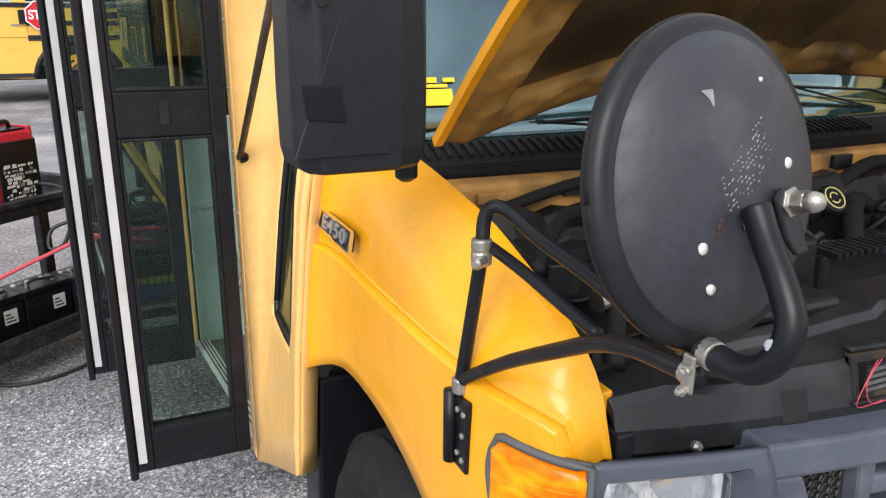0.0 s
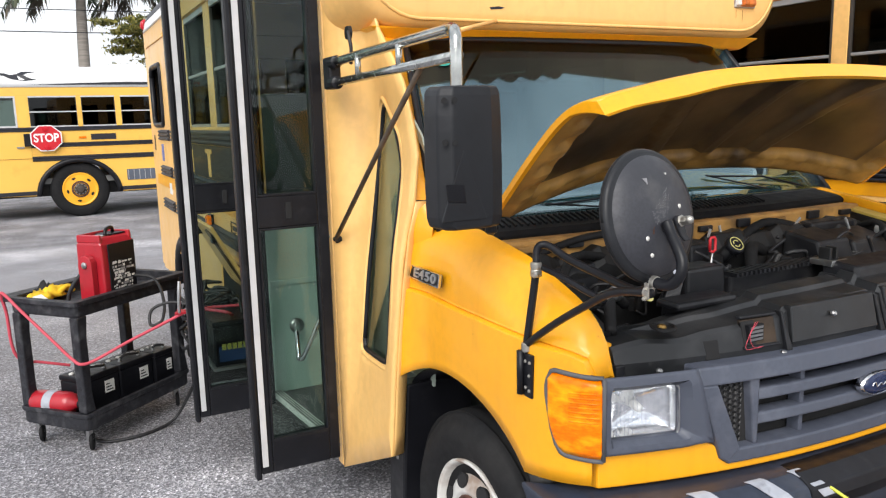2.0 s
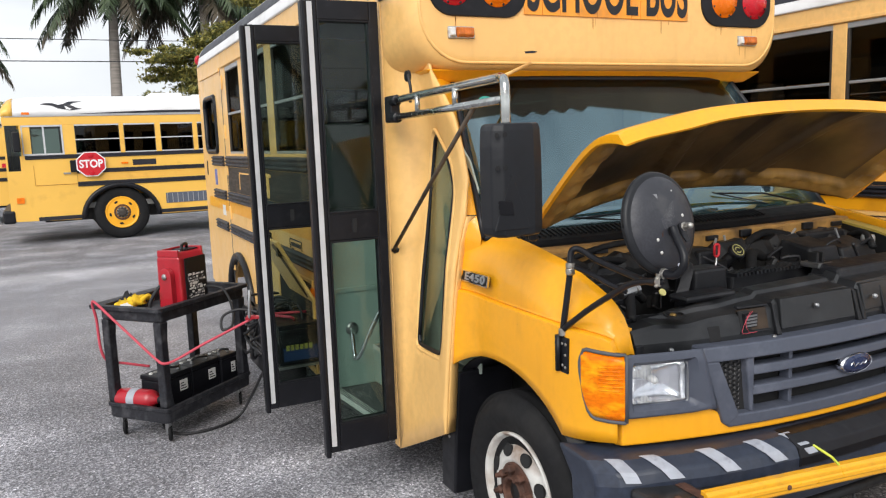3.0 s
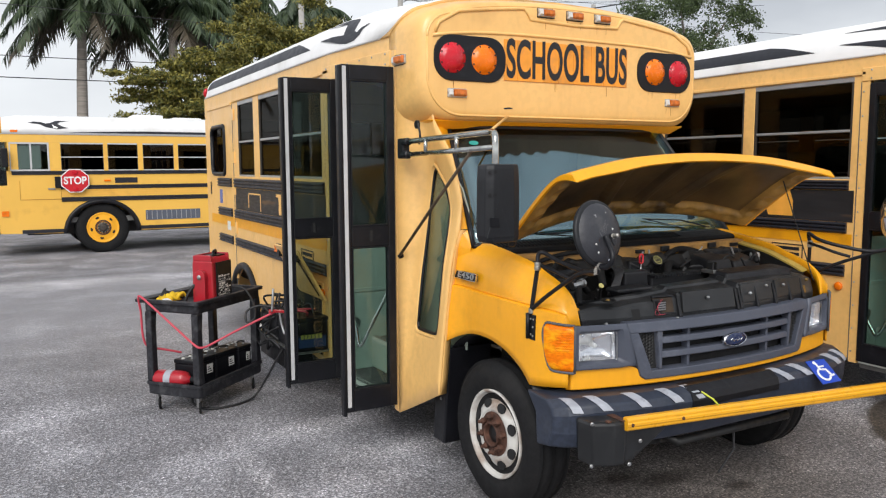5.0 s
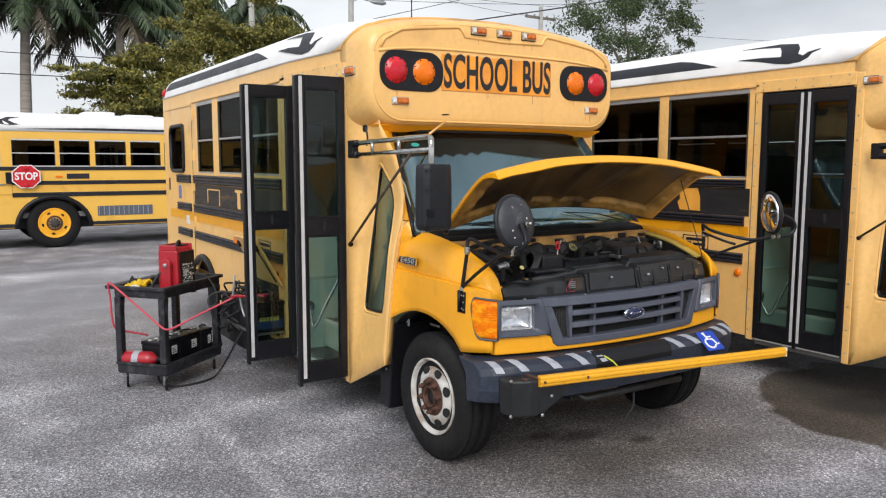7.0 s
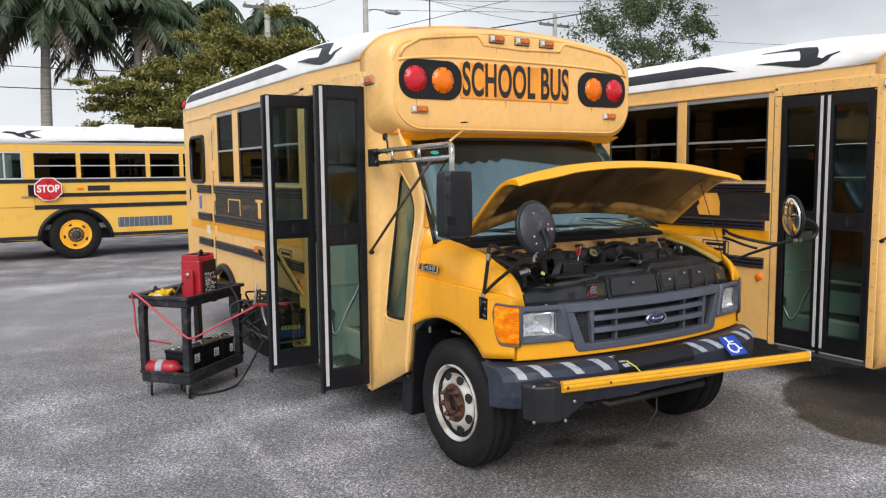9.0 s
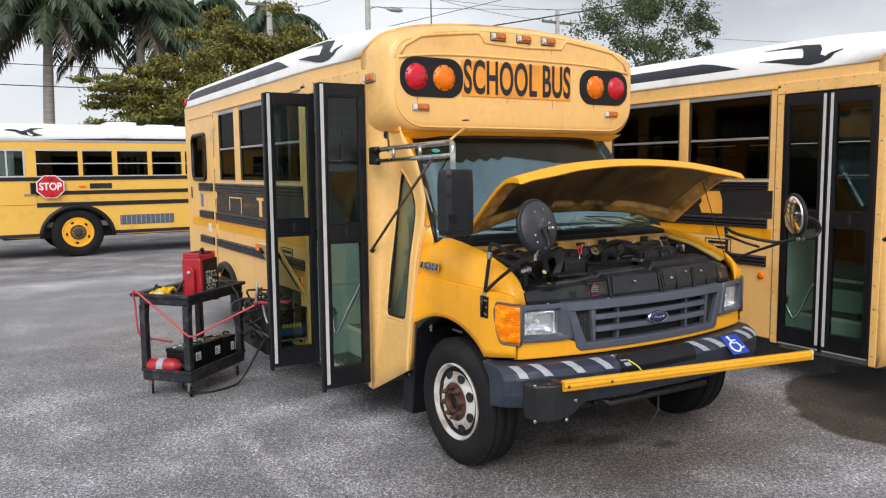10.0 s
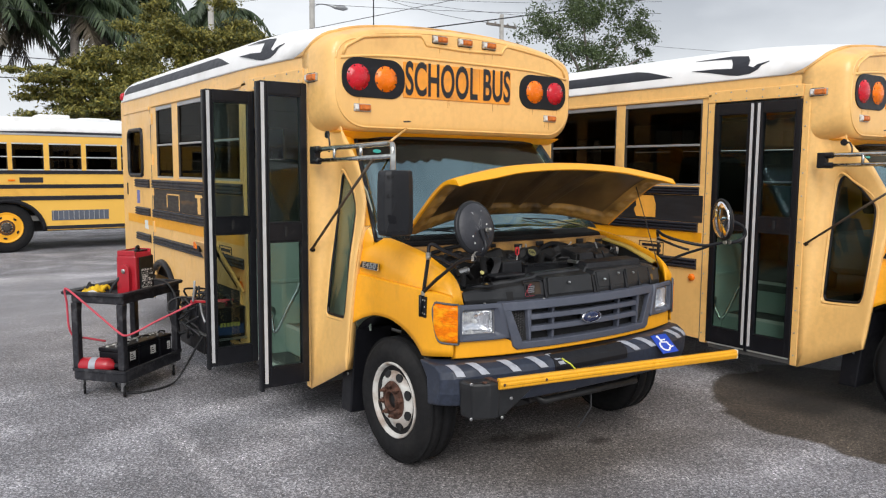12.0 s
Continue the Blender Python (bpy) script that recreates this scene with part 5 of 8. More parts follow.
        loft(bm, [[M @ Vector((x, d, z)) for x, z in rounded(-.092 * k, .092 * k, -.066 * k, .066 * k, .018, 4)] for d, k in ((.010, .99), (.022, .96), (.036, .86), (.050, .66), (.058, .42), (.062, .15))])
        bmesh.ops.delete(bm, geom=[max(bm.faces, key=lambda q: q.calc_area())], context="FACES")
        part("reflector", bm, REFLECTOR, h, "bright curved reflector", smooth=True)
        bm = B()
        lathe(bm, [(.010, -.012), (.012, .0), (.011, .022), (.006, .028), (0, .029)], M @ axis_to((0, .05, .002), (0, -1, 0)), 14)
        part("bulb", bm, LABEL, h, "pale headlamp bulb", smooth=True)
        for i in range(15):
            bm = B()
            xx = -.078 + i * .011
            tube(bm, [M @ Vector((xx, -.0085, -.052)), M @ Vector((xx, -.0105, 0)), M @ Vector((xx, -.0085, .052))], .0014, 5)
            part("lens_flute", bm, HEAD_LENS, h).visible_shadow = False
        bm = B()
        rimp = [M @ Vector((x, .004, z)) for x, z in rounded(-.097, .097, -.070, .070, .02, 4)]
        tube(bm, rimp + rimp[:1], .005, 6)
        part("lamp_rim", bm, STEEL, h, bevel=.003)
        bm = B()
        loft(bm, [[M @ Vector((x, d, z)) for x, z in rounded(-.093 * k, .093 * k, -.066 * k, .066 * k, .018, 4)] for d, k in ((.006, 1.0), (-.004, .99), (-.010, .9), (-.013, .6), (-.014, .2))])
        bmesh.ops.delete(bm, geom=[max(bm.faces, key=lambda q: q.calc_area())], context="FACES")
        part("lamp_lens", bm, HEAD_LENS, h, "clear fluted glass lens", smooth=True).visible_shadow = False
    # yellow valance under the lamps
    bm = B()
    rings = []
    for i in range(41):
        x = -.872 + 1.744 * i / 40
        y = nose_y(x)
        top = lerp([(0, .735), (.50, .735), (.60, .80), (1, .80)], abs(x))
        rings.append([(x, y - .004, .70), (x, y + .04, .69), (x, y + .04, top), (x, y - .004, top)])
    loft(bm, rings)
    part("front_valance", bm, CAB, bus, "yellow painted front valance", bevel=.006)


EMBLEM_BLUE = mat("emblem_blue", (0.012, 0.022, 0.07), 0.25, var=0.1, coat=0.4)
HEAD_LENS = glass("fluted_lens", (0.97, 0.98, 1.0), 0.05, 0.95, 0.45)


def bumper(bus, sign, gate):
    b = new("front_bumper")
    b.parent = bus
    def by(x):
        return -1.075 + .16 * (abs(x) / 1.0) ** 3.2 + .035 * (max(0, abs(x) - .90) / .095) ** 2
    bm = B()
    rings = []
    for i in range(41):
        x = -.995 + 1.99 * i / 40
        y = by(x)
        e = .018 * max(0, abs(x) - .85) / .145
        rings.append([(x, y + .20, .690 - e * .3), (x, y + .06, .684 - e * .5), (x, y + .012, .662 - e * .8), (x, y, .630 - e), (x, y + .004, .54 - e * .2), (x, y + .03, .47), (x, y + .12, .455), (x, y + .13, .60)])
    loft(bm, rings)
    part("bumper_beam", bm, BUMPER, b, "dark blue-grey steel bumper", bevel=.008)
    bm = B()
    rings = []
    for i in range(21):
        x = -.36 + .58 * i / 20
        y = by(x)
        rings.append([(x, y + .16, .684), (x, y + .05, .688), (x, y + .005, .662), (x, y - .004, .63), (x, y - .004, .60), (x, y + .05, .60), (x, y + .16, .62)])
    loft(bm, rings)
    part("bumper_pad", bm, BLACK, b, "black plate recess in the bumper", bevel=.005)
    for x, lean, w in ((-.960, .015, .020), (-.865, .045, .022), (-.690, .050, .025), (-.520, .055, .025), (-.385, .05, .020), (.195, .085, .026), (.345, .09, .028), (.68, .085, .028), (.80, .07, .024)):
        bm = B()
        rings = []
        for k in range(8):
            t = k / 7
            yy, zz = lerp([(0, .072), (.2, .058), (.6, .011), (1, -.001)], t), lerp([(0, .6855), (.2, .6835), (.6, .6620), (1, .6360)], t)
            xx = x + .03 + lean * t
            e = .018 * max(0, abs(xx) - .85) / .145
            rings.append([(xx - w, by(xx - w) + yy - .003, zz + .002 - e * .7), (xx + w, by(xx + w) + yy - .003, zz + .002 - e * .7)])
        loft(bm, rings, closed=False)
        part("tape_stripe", bm, TAPE, b, "grey reflective tape", solid=.002)
    for s in (-1, 1):
        bm = B()
        box(bm, *sorted((s * .42, s * .36)), -.94, -.60, .40, .60)
        part("bumper_bracket", bm, ENGINE_DARK, b, bevel=.01)
    bm = B()
    tube(bm, [(-.42, -.93, .455), (-.38, -1.0, .425), (.38, -1.0, .425), (.42, -.93, .455)], .022, 10)
    part("tow_bar", bm, ENGINE_DARK, b, smooth=True)
    if sign:
        sg = new("wheelchair_sign")
        sg.parent = b
        M = Matrix.Translation((.566, -1.066, .640)) @ Matrix.Rotation(radians(2), 4, "Z") @ Matrix.Rotation(radians(41), 4, "X") @ Matrix.Rotation(radians(-2), 4, "Z") @ Matrix.Diagonal((1.06, .92, 1, 1))
        bm = B()
        box(bm, -.07, .07, -.075, .075, -.002, .002, M)
        part("sign_plate", bm, BLUE_SIGN, sg, "blue sign film", bevel=.001)
        for pts, r in (([(-.02, .05), (-.015, .012), (.02, .008), (.032, -.035), (.05, -.03)], .006), ([(-.012, .03), (.022, .03)], .005),
                       ([(-.028 + .036 * math.cos(radians(a)) + .014, -.02 + .036 * math.sin(radians(a))) for a in range(110, 345, 15)], .006)):
            bm = B()
            tube(bm, [M @ Vector((x, y, .003)) for x, y in pts], r, 6)
            part("pictogram_stroke", bm, WHITE_INK, sg)
        bm = B()
        lathe(bm, [(.010, 0), (.010, .004), (0, .005)], M @ Matrix.Translation((-.022, .058, .001)), 12)
        part("pictogram_stroke", bm, WHITE_INK, sg)
    if gate:
        box_x = -.86
        bm = B()
        loft(bm, [[(-.93 + k, -.95, z), (-.92 + k, -1.05, z), (-.83, -1.092, z), (-.765 - k, -1.098, z), (-.74 - k, -1.0, z), (-.7, -.9, z)] for z, k in ((.425, .012), (.618, 0))])
        part("gate_motor_box", bm, SHROUD, b, "dark crossing-gate motor box", bevel=.014)
        bm = B()
        loft(bm, [[(-.77, -1.086, z), (-.77 + w, -1.078, z), (-.77 + w, -.98, z), (-.77, -.98, z)] for z, w in ((.43, .05), (.55, .26), (.60, .29))])
        part("gate_bracket", bm, SHROUD, b, bevel=.008)
        for x, z in ((-.93, .44), (-.93, .62), (-.76, .43), (-.70, .52)):
            bm = B()
            bolt(bm, (x, -1.06 if x < -.8 else -1.10, z), (-.3, -1, 0), .009, .008)
            part("gate_bolt", bm, STEEL, b)
        # the long yellow arm
        a = new("crossing_gate_arm")
        a.parent = b
        p0, p1 = Vector((-.785, -1.105, .606)), Vector((1.06, -1.235, .540))
        d = (p1 - p0).normalized()
        side = Vector((d.y, -d.x, 0)).normalized()
        prof = [(u, v * .70) for u, v in ((-.020, -.040), (.004, -.040), (.012, -.030), (.013, -.014), (.017, -.007), (.017, .007), (.013, .014), (.013, .032), (.002, .042), (-.020, .042))]
        bm = B()
        loft(bm, [[p + side * u + Vector((0, 0, v)) for u, v in prof] for p in (p0, p0 + (p1 - p0) * .5, p1)])
        part("arm_channel", bm, BAR_YELLOW, a, "yellow ribbed plastic channel", bevel=.003)
        bm = B()
        loft(bm, [[p + side * u + Vector((0, 0, v)) for u, v in ((-.018, -.028), (.010, -.028), (.010, .030), (-.018, .030))] for p in (p1, p1 + d * .012)])
        part("arm_end_cap", bm, LABEL, a, bevel=.003)
        for t in (.012, .16):
            bm = B()
            bolt(bm, p0 + d * (t * 1.85) + side * .016, side, .008, .006)
            part("arm_bolt", bm, RUST, a)
        bm = B()
        box(bm, -.80, -.765, -1.10, -1.0, .618, .622)
        box(bm, -.865, -.845, -1.085, -1.065, .618, .626)
        part("pivot_plate", bm, RUST, b, "rusty pivot plate", bevel=.002)
        bm = B()
        tube(bm, [(-.34, -1.1, .68), (-.32, -1.15, .655), (-.30, -1.16, .63)], .004, 6)
        part("zip_tie", bm, ZIP_GREEN, b, "yellow-green zip tie")
        bm = B()
        tube(bm, [(.02, -.98, .43), (-.02, -1.02, .33), (-.10, -1.0, .22)], .006, 6)
        part("hanging_strap", bm, BLACK_CABLE, b)
    return b


ZIP_GREEN = mat("yellow_green_plastic", (0.55, 0.60, 0.05), 0.5)


def fender_top_x(y, z):
    """How far out the fender's upper slope lies at a height."""
    zt, xo = curve(FENDER_TOP, y), fender_x(y)
    h = min(1.0, max(0.0, (z - 1.078) / (zt - 1.079)))
    e0, e1 = fender_fullness(y)
    return .84 + (xo - .85) * (1 - (1 - (1 - h) ** (1 / e1)) ** e0)


def windshield(bus):
    w = new("windshield")
    w.parent = bus
    def ws(u, v):
        x = (.93 - .13 * v) * u
        return Vector((x, -.12 + .48 * v - (.04 + .012 * v) * (1 - abs(u) ** (2 + 2 * v)), 1.275 + .625 * v))
    bm = B()
    loft(bm, [[ws(-1 + 2 * i / 14, j / 8) for i in range(15)] for j in range(9)], closed=False)
    part("glass", bm, WINDSHIELD, w, "pale blue-green windshield glass", smooth=True, solid=.005).visible_shadow = False
    bm = B()
    rim = [ws(-1 + 2 * i / 14, 0) for i in range(15)] + [ws(1, j / 8) for j in range(1, 9)] + [ws(1 - 2 * i / 14, 1) for i in range(1, 15)] + [ws(-1, 1 - j / 8) for j in range(1, 9)]
    tube(bm, rim, .014, 6)
    part("gasket", bm, BLACK, w, "black windshield gasket", smooth=True)
    # added film along the glass top imitates missing sky reflection; edge partly scalloped
    bm = B()
    rows = []
    for i in range(121):
        u = -.985 + 1.86 * i / 120
        drop = lerp([(-1, .72), (-.7, .765), (-.25, .80), (.22, .735), (.6, .70), (1, .74)], u) - (.035 * abs(math.sin((u + .72) * math.pi / .12)) if -.72 < u < -.24 else 0)
        rows.append([ws(u, drop + (.992 - drop) * k / 5) + Vector((0, -.006, .003)) for k in range(6)])
    loft(bm, rows, closed=False)
    part("no_sky_strip", bm, NO_SKY_FILM, w, "added brown film imitating glass without sky reflection, with a scalloped edge", smooth=True).visible_shadow = False
    bm = B()
    for i in range(-36, 40):
        if i % 6 == 0:
            u = i / 50
            tube(bm, [ws(u - .05 + .1 * k / 6, .765 - .03 * math.sin(math.pi * k / 6)) + Vector((0, .012, .004)) for k in range(7)] if -.70 < u < -.26 else [ws(u, .99), ws(u + .01, .992)], .006, 6)
    part("visor_fringe", bm, BLACK, w, "dark scalloped fringe behind the glass", smooth=True)
    bm = B()
    face(bm, [ws(-.85 + .035 * math.cos(radians(a)), .852 + .020 * math.sin(radians(a))) + Vector((0, -.009, .004)) for a in range(0, 360, 24)])
    part("oval_sticker", bm, STICKER_TEAL, w, "small teal oval sticker", solid=.001)
    bm = B()
    face(bm, [ws(u, v) + Vector((0, -.006, .004)) for u, v in ((-.90, .125), (-.765, .125), (-.765, .175), (-.90, .175))])
    part("yellow_sticker", bm, STICKER_YELLOW, w, "yellow inspection sticker", solid=.001)
    for u0, u1, v0, v1 in ((-.84, -.80, .195, .212), (-.785, -.755, .197, .210), (-.84, -.775, .180, .190)):
        bm = B()
        face(bm, [ws(u, v) + Vector((0, -.006, .004)) for u, v in ((u0, v0), (u1, v0), (u1, v1), (u0, v1))])
        part("sticker_print", bm, STICKER_YELLOW, w, solid=.001)
    for s in (-1, 1):
        bm = B()
        rings = []
        for j in range(-4, 9):
            k = max(0, -j) / 4
            p = ws(s, max(j, 0) / 8) + Vector((0, 0, -.15 * k))
            fy = lerp(FRONT_EDGE, p.z)
            if s > 0:
                rings.append([(p.x, p.y - .012, p.z), (p.x + .03, p.y + .01, p.z), (p.x + .02, p.y + .06, p.z), (p.x, p.y + .03, p.z)])
                continue
            xq = quarter_x(fy + .025, p.z) - .010
            f0, f1 = fender_top_x(p.y - .012, p.z) - .006, fender_top_x(fy + .025, p.z) - .006
            rings.append([(p.x - .012 + (-min(f0, .93) - p.x) * k, p.y - .004 + .05 * k, p.z), (-xq + (xq - f1) * k, fy + .025, p.z), (-xq + .013 + (xq - .018 - f1) * k, fy + .045, p.z), (p.x - .012 + (-min(f0, .93) + .03 - p.x) * k, p.y + .03 + .05 * k, p.z)])
        loft(bm, rings)
        part("windshield_pillar", bm, CAB, w, "yellow windshield pillar", bevel=.01, smooth=True)
    bm = B()
    p = ws(-1, .131)
    tube(bm, [(p.x - .014, p.y - .0045, p.z), (.0095 - quarter_x(lerp(FRONT_EDGE, p.z) + .0245, p.z), lerp(FRONT_EDGE, p.z) + .0245, p.z)], .0022, 6)
    part("pillar_seam", bm, BLACK, w)
    for s, x in ((-1, -.36), (1, .40)):
        wp = new("wiper")
        wp.parent = w
        p0 = ws(.80 if s > 0 else -.02, .03) + Vector((0, -.025, .01))
        p1 = ws(.28 if s > 0 else -.55, .15 if s > 0 else .07) + Vector((0, -.022, 0))
        bm = B()
        tube(bm, [p0, (p0 + p1) / 2 + Vector((0, -.02, .02)), p1], .004, 6)
        part("wiper_arm", bm, BLACK, wp)
        bm = B()
        q0, q1 = p1 + Vector((-.02, .006, .004)), ws(.58 if s > 0 else -.22, .05 if s > 0 else .02) + Vector((0, -.015, 0))
        tube(bm, [q0, (q0 + q1) / 2, q1], .003, 6)
        part("wiper_blade", bm, BLACK, wp)
    # black cowl grille
    bm = B()
    rings = []
    for i in range(25):
        x = -.862 + 1.724 * i / 24
        b0 = .03 * (x / .9) ** 2
        rings.append([(x, -.285 + b0, 1.222), (x, -.29 + b0, 1.250), (x, -.275 + b0, 1.264), (x, -.25 + b0, 1.270), (x, -.165 + 1.5 * b0, 1.285), (x, -.14 + 1.5 * b0, 1.25)])
    loft(bm, rings)
    part("cowl", bm, COWL, w, "black ribbed cowl grille", bevel=.003)
    for i in range(58):
        x = -.84 + i * .0225
        if x > .42:
            break
        b0 = .03 * (x / .9) ** 2
        bm = B()
        loft(bm, [[(x + dx + sk, y, z + dz) for dx, dz in ((-.004, -.004), (.004, -.004), (.004, .006), (-.004, .006))] for sk, y, z in ((0, -.25 + b0, 1.272), (.012, -.21 + b0 * 1.2, 1.279), (.018, -.17 + b0 * 1.5, 1.286))])
        part("cowl_rib", bm, COWL, w)


def hood(bus, opened):
    h = new("hood")
    h.parent = bus
    hw = .862
    def sheet(u, v):
        """u across -1..1, v from hinge 0 to front edge 1, in the closed shape."""
        wv = hw - .012 * (1 - v) + .012 * v
        y = -.30 - .60 * v - .03 * (1 - u * u) * v
        z = 1.285 + .03 * (1 - u * u) - .05 * v - .03 * v ** 3 - .062 * v ** 9 - (.035 * abs(u) ** 5) * (1 - .6 * v)
        z += .012 * max(0.0, min(1.0, (.78 - abs(u)) / .25)) * (1 - v * .3)
        return Vector((wv * u, y, z))
    if opened:
        rot = Matrix.Translation((0, -.30, 1.345)) @ Matrix.Rotation(radians(-42.5), 4, "X") @ Matrix.Translation((0, .30, -1.275))
    else:
        rot = Matrix.Identity(4)
    def shape(u, v):
        p = sheet(u, v)
        if opened:
            p.z += .045 * (1 - u * u) * v + .075 * (1 - u * u) * (1 - v)
        return rot @ p
    nu, nv = 40, 24
    bm = B()
    loft(bm, [[shape(-1 + 2 * i / nu, j / nv) for i in range(nu + 1)] for j in range(nv + 1)], closed=False)
    part("hood_skin", bm, CAB, h, "yellow painted hood panel", smooth=True, solid=.006)
    # turned edge all round
    bm = B()
    down = (rot.to_3x3() @ Vector((0, 0, -1))).normalized()
    rim = [shape(-1, j / nv) for j in range(nv + 1)] + [shape(-1 + 2 * i / nu, 1) for i in range(1, nu + 1)] + [shape(1, 1 - j / nv) for j in range(1, nv + 1)]
    mid = shape(0, .5)
    tip_y = shape(-.97, 1).y + .02
    rings = []
    for p in rim:
        inw = (mid - p).normalized()
        k = .014 + (.026 + .018 * min(1.0, max(0.0, (.80 - abs(p.x)) / .2))) * min(1.0, max(0.0, (tip_y + .10 - p.y) / .12))
        rings.append([p, p + down * k, p + down * (k + .002) + inw * .012, p + down * (k - .002) + inw * .014])
    loft(bm, rings, closed=False)
    part("hood_flange", bm, CAB, h, "turned hood edge", smooth=False, solid=.004)
    # pressed inner frame: a painted band round the edge with pockets, darker brown panel inside it
    def bump01(x, x0, x1, soft):
        return max(0.0, min(1.0, (x - x0) / soft, (x1 - x) / soft))

    def relief(u, v):
        au = abs(u)
        band = max(bump01(au, .85, 1.2, .03), bump01(v, -.2, .155, .03), bump01(v, .90, 1.2, .03))
        rib = max(.75 * bump01(abs(au - .47 + .22 * (1 - v)), -1, .055, .02), .7 * bump01(au, -1, .05, .02))
        h = max(band, rib)
        cell = (u * 6.2 + .5) % 1.0
        h -= .28 * bump01(cell, .14, .80 - .12 * (v / .15), .05) * bump01(v, .07, .135, .015) * bump01(au, -1, .84, .02)
        side = (v * 5.4 + .2) % 1.0
        h -= .6 * bump01(side, .15, .75, .08) * bump01(au, .875, .955, .02) * bump01(v, .16, .88, .02)
        h *= max(0.0, min(1.0, (.998 - au) / .06))
        return .010 + .030 * h + .004 * math.sin(7 * u + 3 * v) * (1 - band)
    nu2, nv2 = 140, 56
    us = [-.996 + 1.992 * i / nu2 for i in range(nu2 + 1)]
    vs = [.02 + .955 * j / nv2 for j in range(nv2 + 1)]
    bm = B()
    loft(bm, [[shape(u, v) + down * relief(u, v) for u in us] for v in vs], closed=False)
    inner = part("hood_inner_frame", bm, UNDERHOOD, h, "grimy pressed inner hood frame with darker brown hollows", smooth=True, solid=.004, recalc=False)
    inner.data.materials.append(DARK_BROWN)
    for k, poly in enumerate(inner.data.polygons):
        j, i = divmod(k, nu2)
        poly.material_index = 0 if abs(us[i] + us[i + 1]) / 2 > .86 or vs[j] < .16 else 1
    if opened:
        bm = B()
        p = shape(0.60, .80) + down * .03
        tube(bm, [shape(.86, .70) + down * .03, (.775, -.84, 1.06)], .0032, 6)
        part("prop_rod", bm, ENGINE_DARK, h)
    return h


def engine_bay(bus, opened):
    e = new("engine_bay")
    e.parent = bus
    rnd = random.Random(21)
    bm = B()
    box(bm, -.62, .62, -.78, .1, .55, .95)
    part("engine_mass", bm, ENGINE_DARK, e, "dark engine block and shadows below", bevel=.02)
    bm = B()
    box(bm, -.84, .84, -.33, -.22, .95, 1.240)
    part("firewall", bm, ENGINE_YELLOW, e, "dusty yellow firewall", bevel=.01)
    for i in range(9):
        bm = B()
        x = -.74 + i * .185
        box(bm, x - .03, x + .03, -.345, -.33, 1.205, 1.225 + .01 * (i % 2))
        part("firewall_clip", bm, ENGINE_BLACK if i % 3 else ENGINE_YELLOW, e, bevel=.003)
    for s in (-1, 1):
        ys = [-.76 + .0433 * k for k in range(11)]
        bm = B()
        loft(bm, [[(s * .785, y, .90), (s * .80, y, .90), (s * .80, y, curve(FENDER_TOP, y) - .052), (s * .785, y, curve(FENDER_TOP, y) - .052)] for y in ys])
        part("inner_fender", bm, ENGINE_DARK, e, "grimy dark inner fender")
        bm = B()
        loft(bm, [[(s * .785, y, curve(FENDER_TOP, y) - .050), (s * .832, y, curve(FENDER_TOP, y) - .040), (s * .832, y, curve(FENDER_TOP, y) - .034), (s * .785, y, curve(FENDER_TOP, y) - .040)] for y in ys])
        if s < 0:
            bm.free()
            continue
        part("fender_rail", bm, RAIL_OLIVE, e, "dusty olive-yellow fender rail")
    bm = B()
    rings = []
    for i in range(41):
        x = -.77 + 1.54 * i / 40
        z = 1.196 + .010 * math.sin(x * 23) + .008 * math.sin(x * 61 + 1)
        rings.append([(x, -.42, .95), (x, -.42, z - .05), (x, -.385, z), (x, -.345, z), (x, -.345, .95)])
    loft(bm, rings)
    part("heater_plenum", bm, ENGINE_DARK, e, "dark plenum in front of the firewall", bevel=.004)
    # front shroud
    sh = new("radiator_shroud")
    sh.parent = e

    def face_y(x, z):
        return nose_y(x) + .045 + max(0, z - .985) * .25
    bm = B()
    rings = []
    for i in range(81):
        x = -.80 + 1.6 * i / 80
        hgt = lerp([(-.8, 1.06), (-.72, 1.075), (-.5, 1.09), (-.3, 1.098), (-.295, 1.11), (.06, 1.118), (.065, 1.10), (.10, 1.105), (.105, 1.125), (.5, 1.13), (.7, 1.118), (.8, 1.09)], x)
        y = face_y(x, .985)
        dip = .014 * math.exp(-((x + .62) / .07) ** 2) + .010 * math.exp(-((x + .47) / .10) ** 2)
        top = hgt - .020 - dip
        rings.append([(x, y + .02, .955), (x, y, .962), (x, y, 1.0), (x, face_y(x, top) - .004, top - .010), (x, face_y(x, top) + .008, top), (x, face_y(x, top) + .075, top + .006), (x, face_y(x, top) + .085, top + .018), (x, -.765, top + .022), (x, -.755, top + .004), (x, -.70, top + .004), (x, -.69, .97)])
    loft(bm, rings)
    part("shroud_panel", bm, SHROUD, sh, "dusty black plastic shroud", bevel=.004)

    def plate(name, x0, x1, z0, z1, proud, material, label="", cut=0.0):
        bm = B()
        pts = [(x0, z0), (x1, z0), (x1, z1), (x0 + cut, z1)]
        loft(bm, [[(x, face_y(x, z) - proud, z) for x, z in pts], [(x, face_y(x, z) + .01, z) for x, z in pts]])
        return part(name, bm, material, sh, label, bevel=.004)
    plate("shroud_box", -.285, .055, 1.0, 1.095, .016, SHROUD, "raised black shroud section", .012)
    plate("shroud_box", .115, .36, 1.01, 1.10, .010, SHROUD)
    plate("shroud_box", .39, .64, 1.01, 1.098, .012, SHROUD)
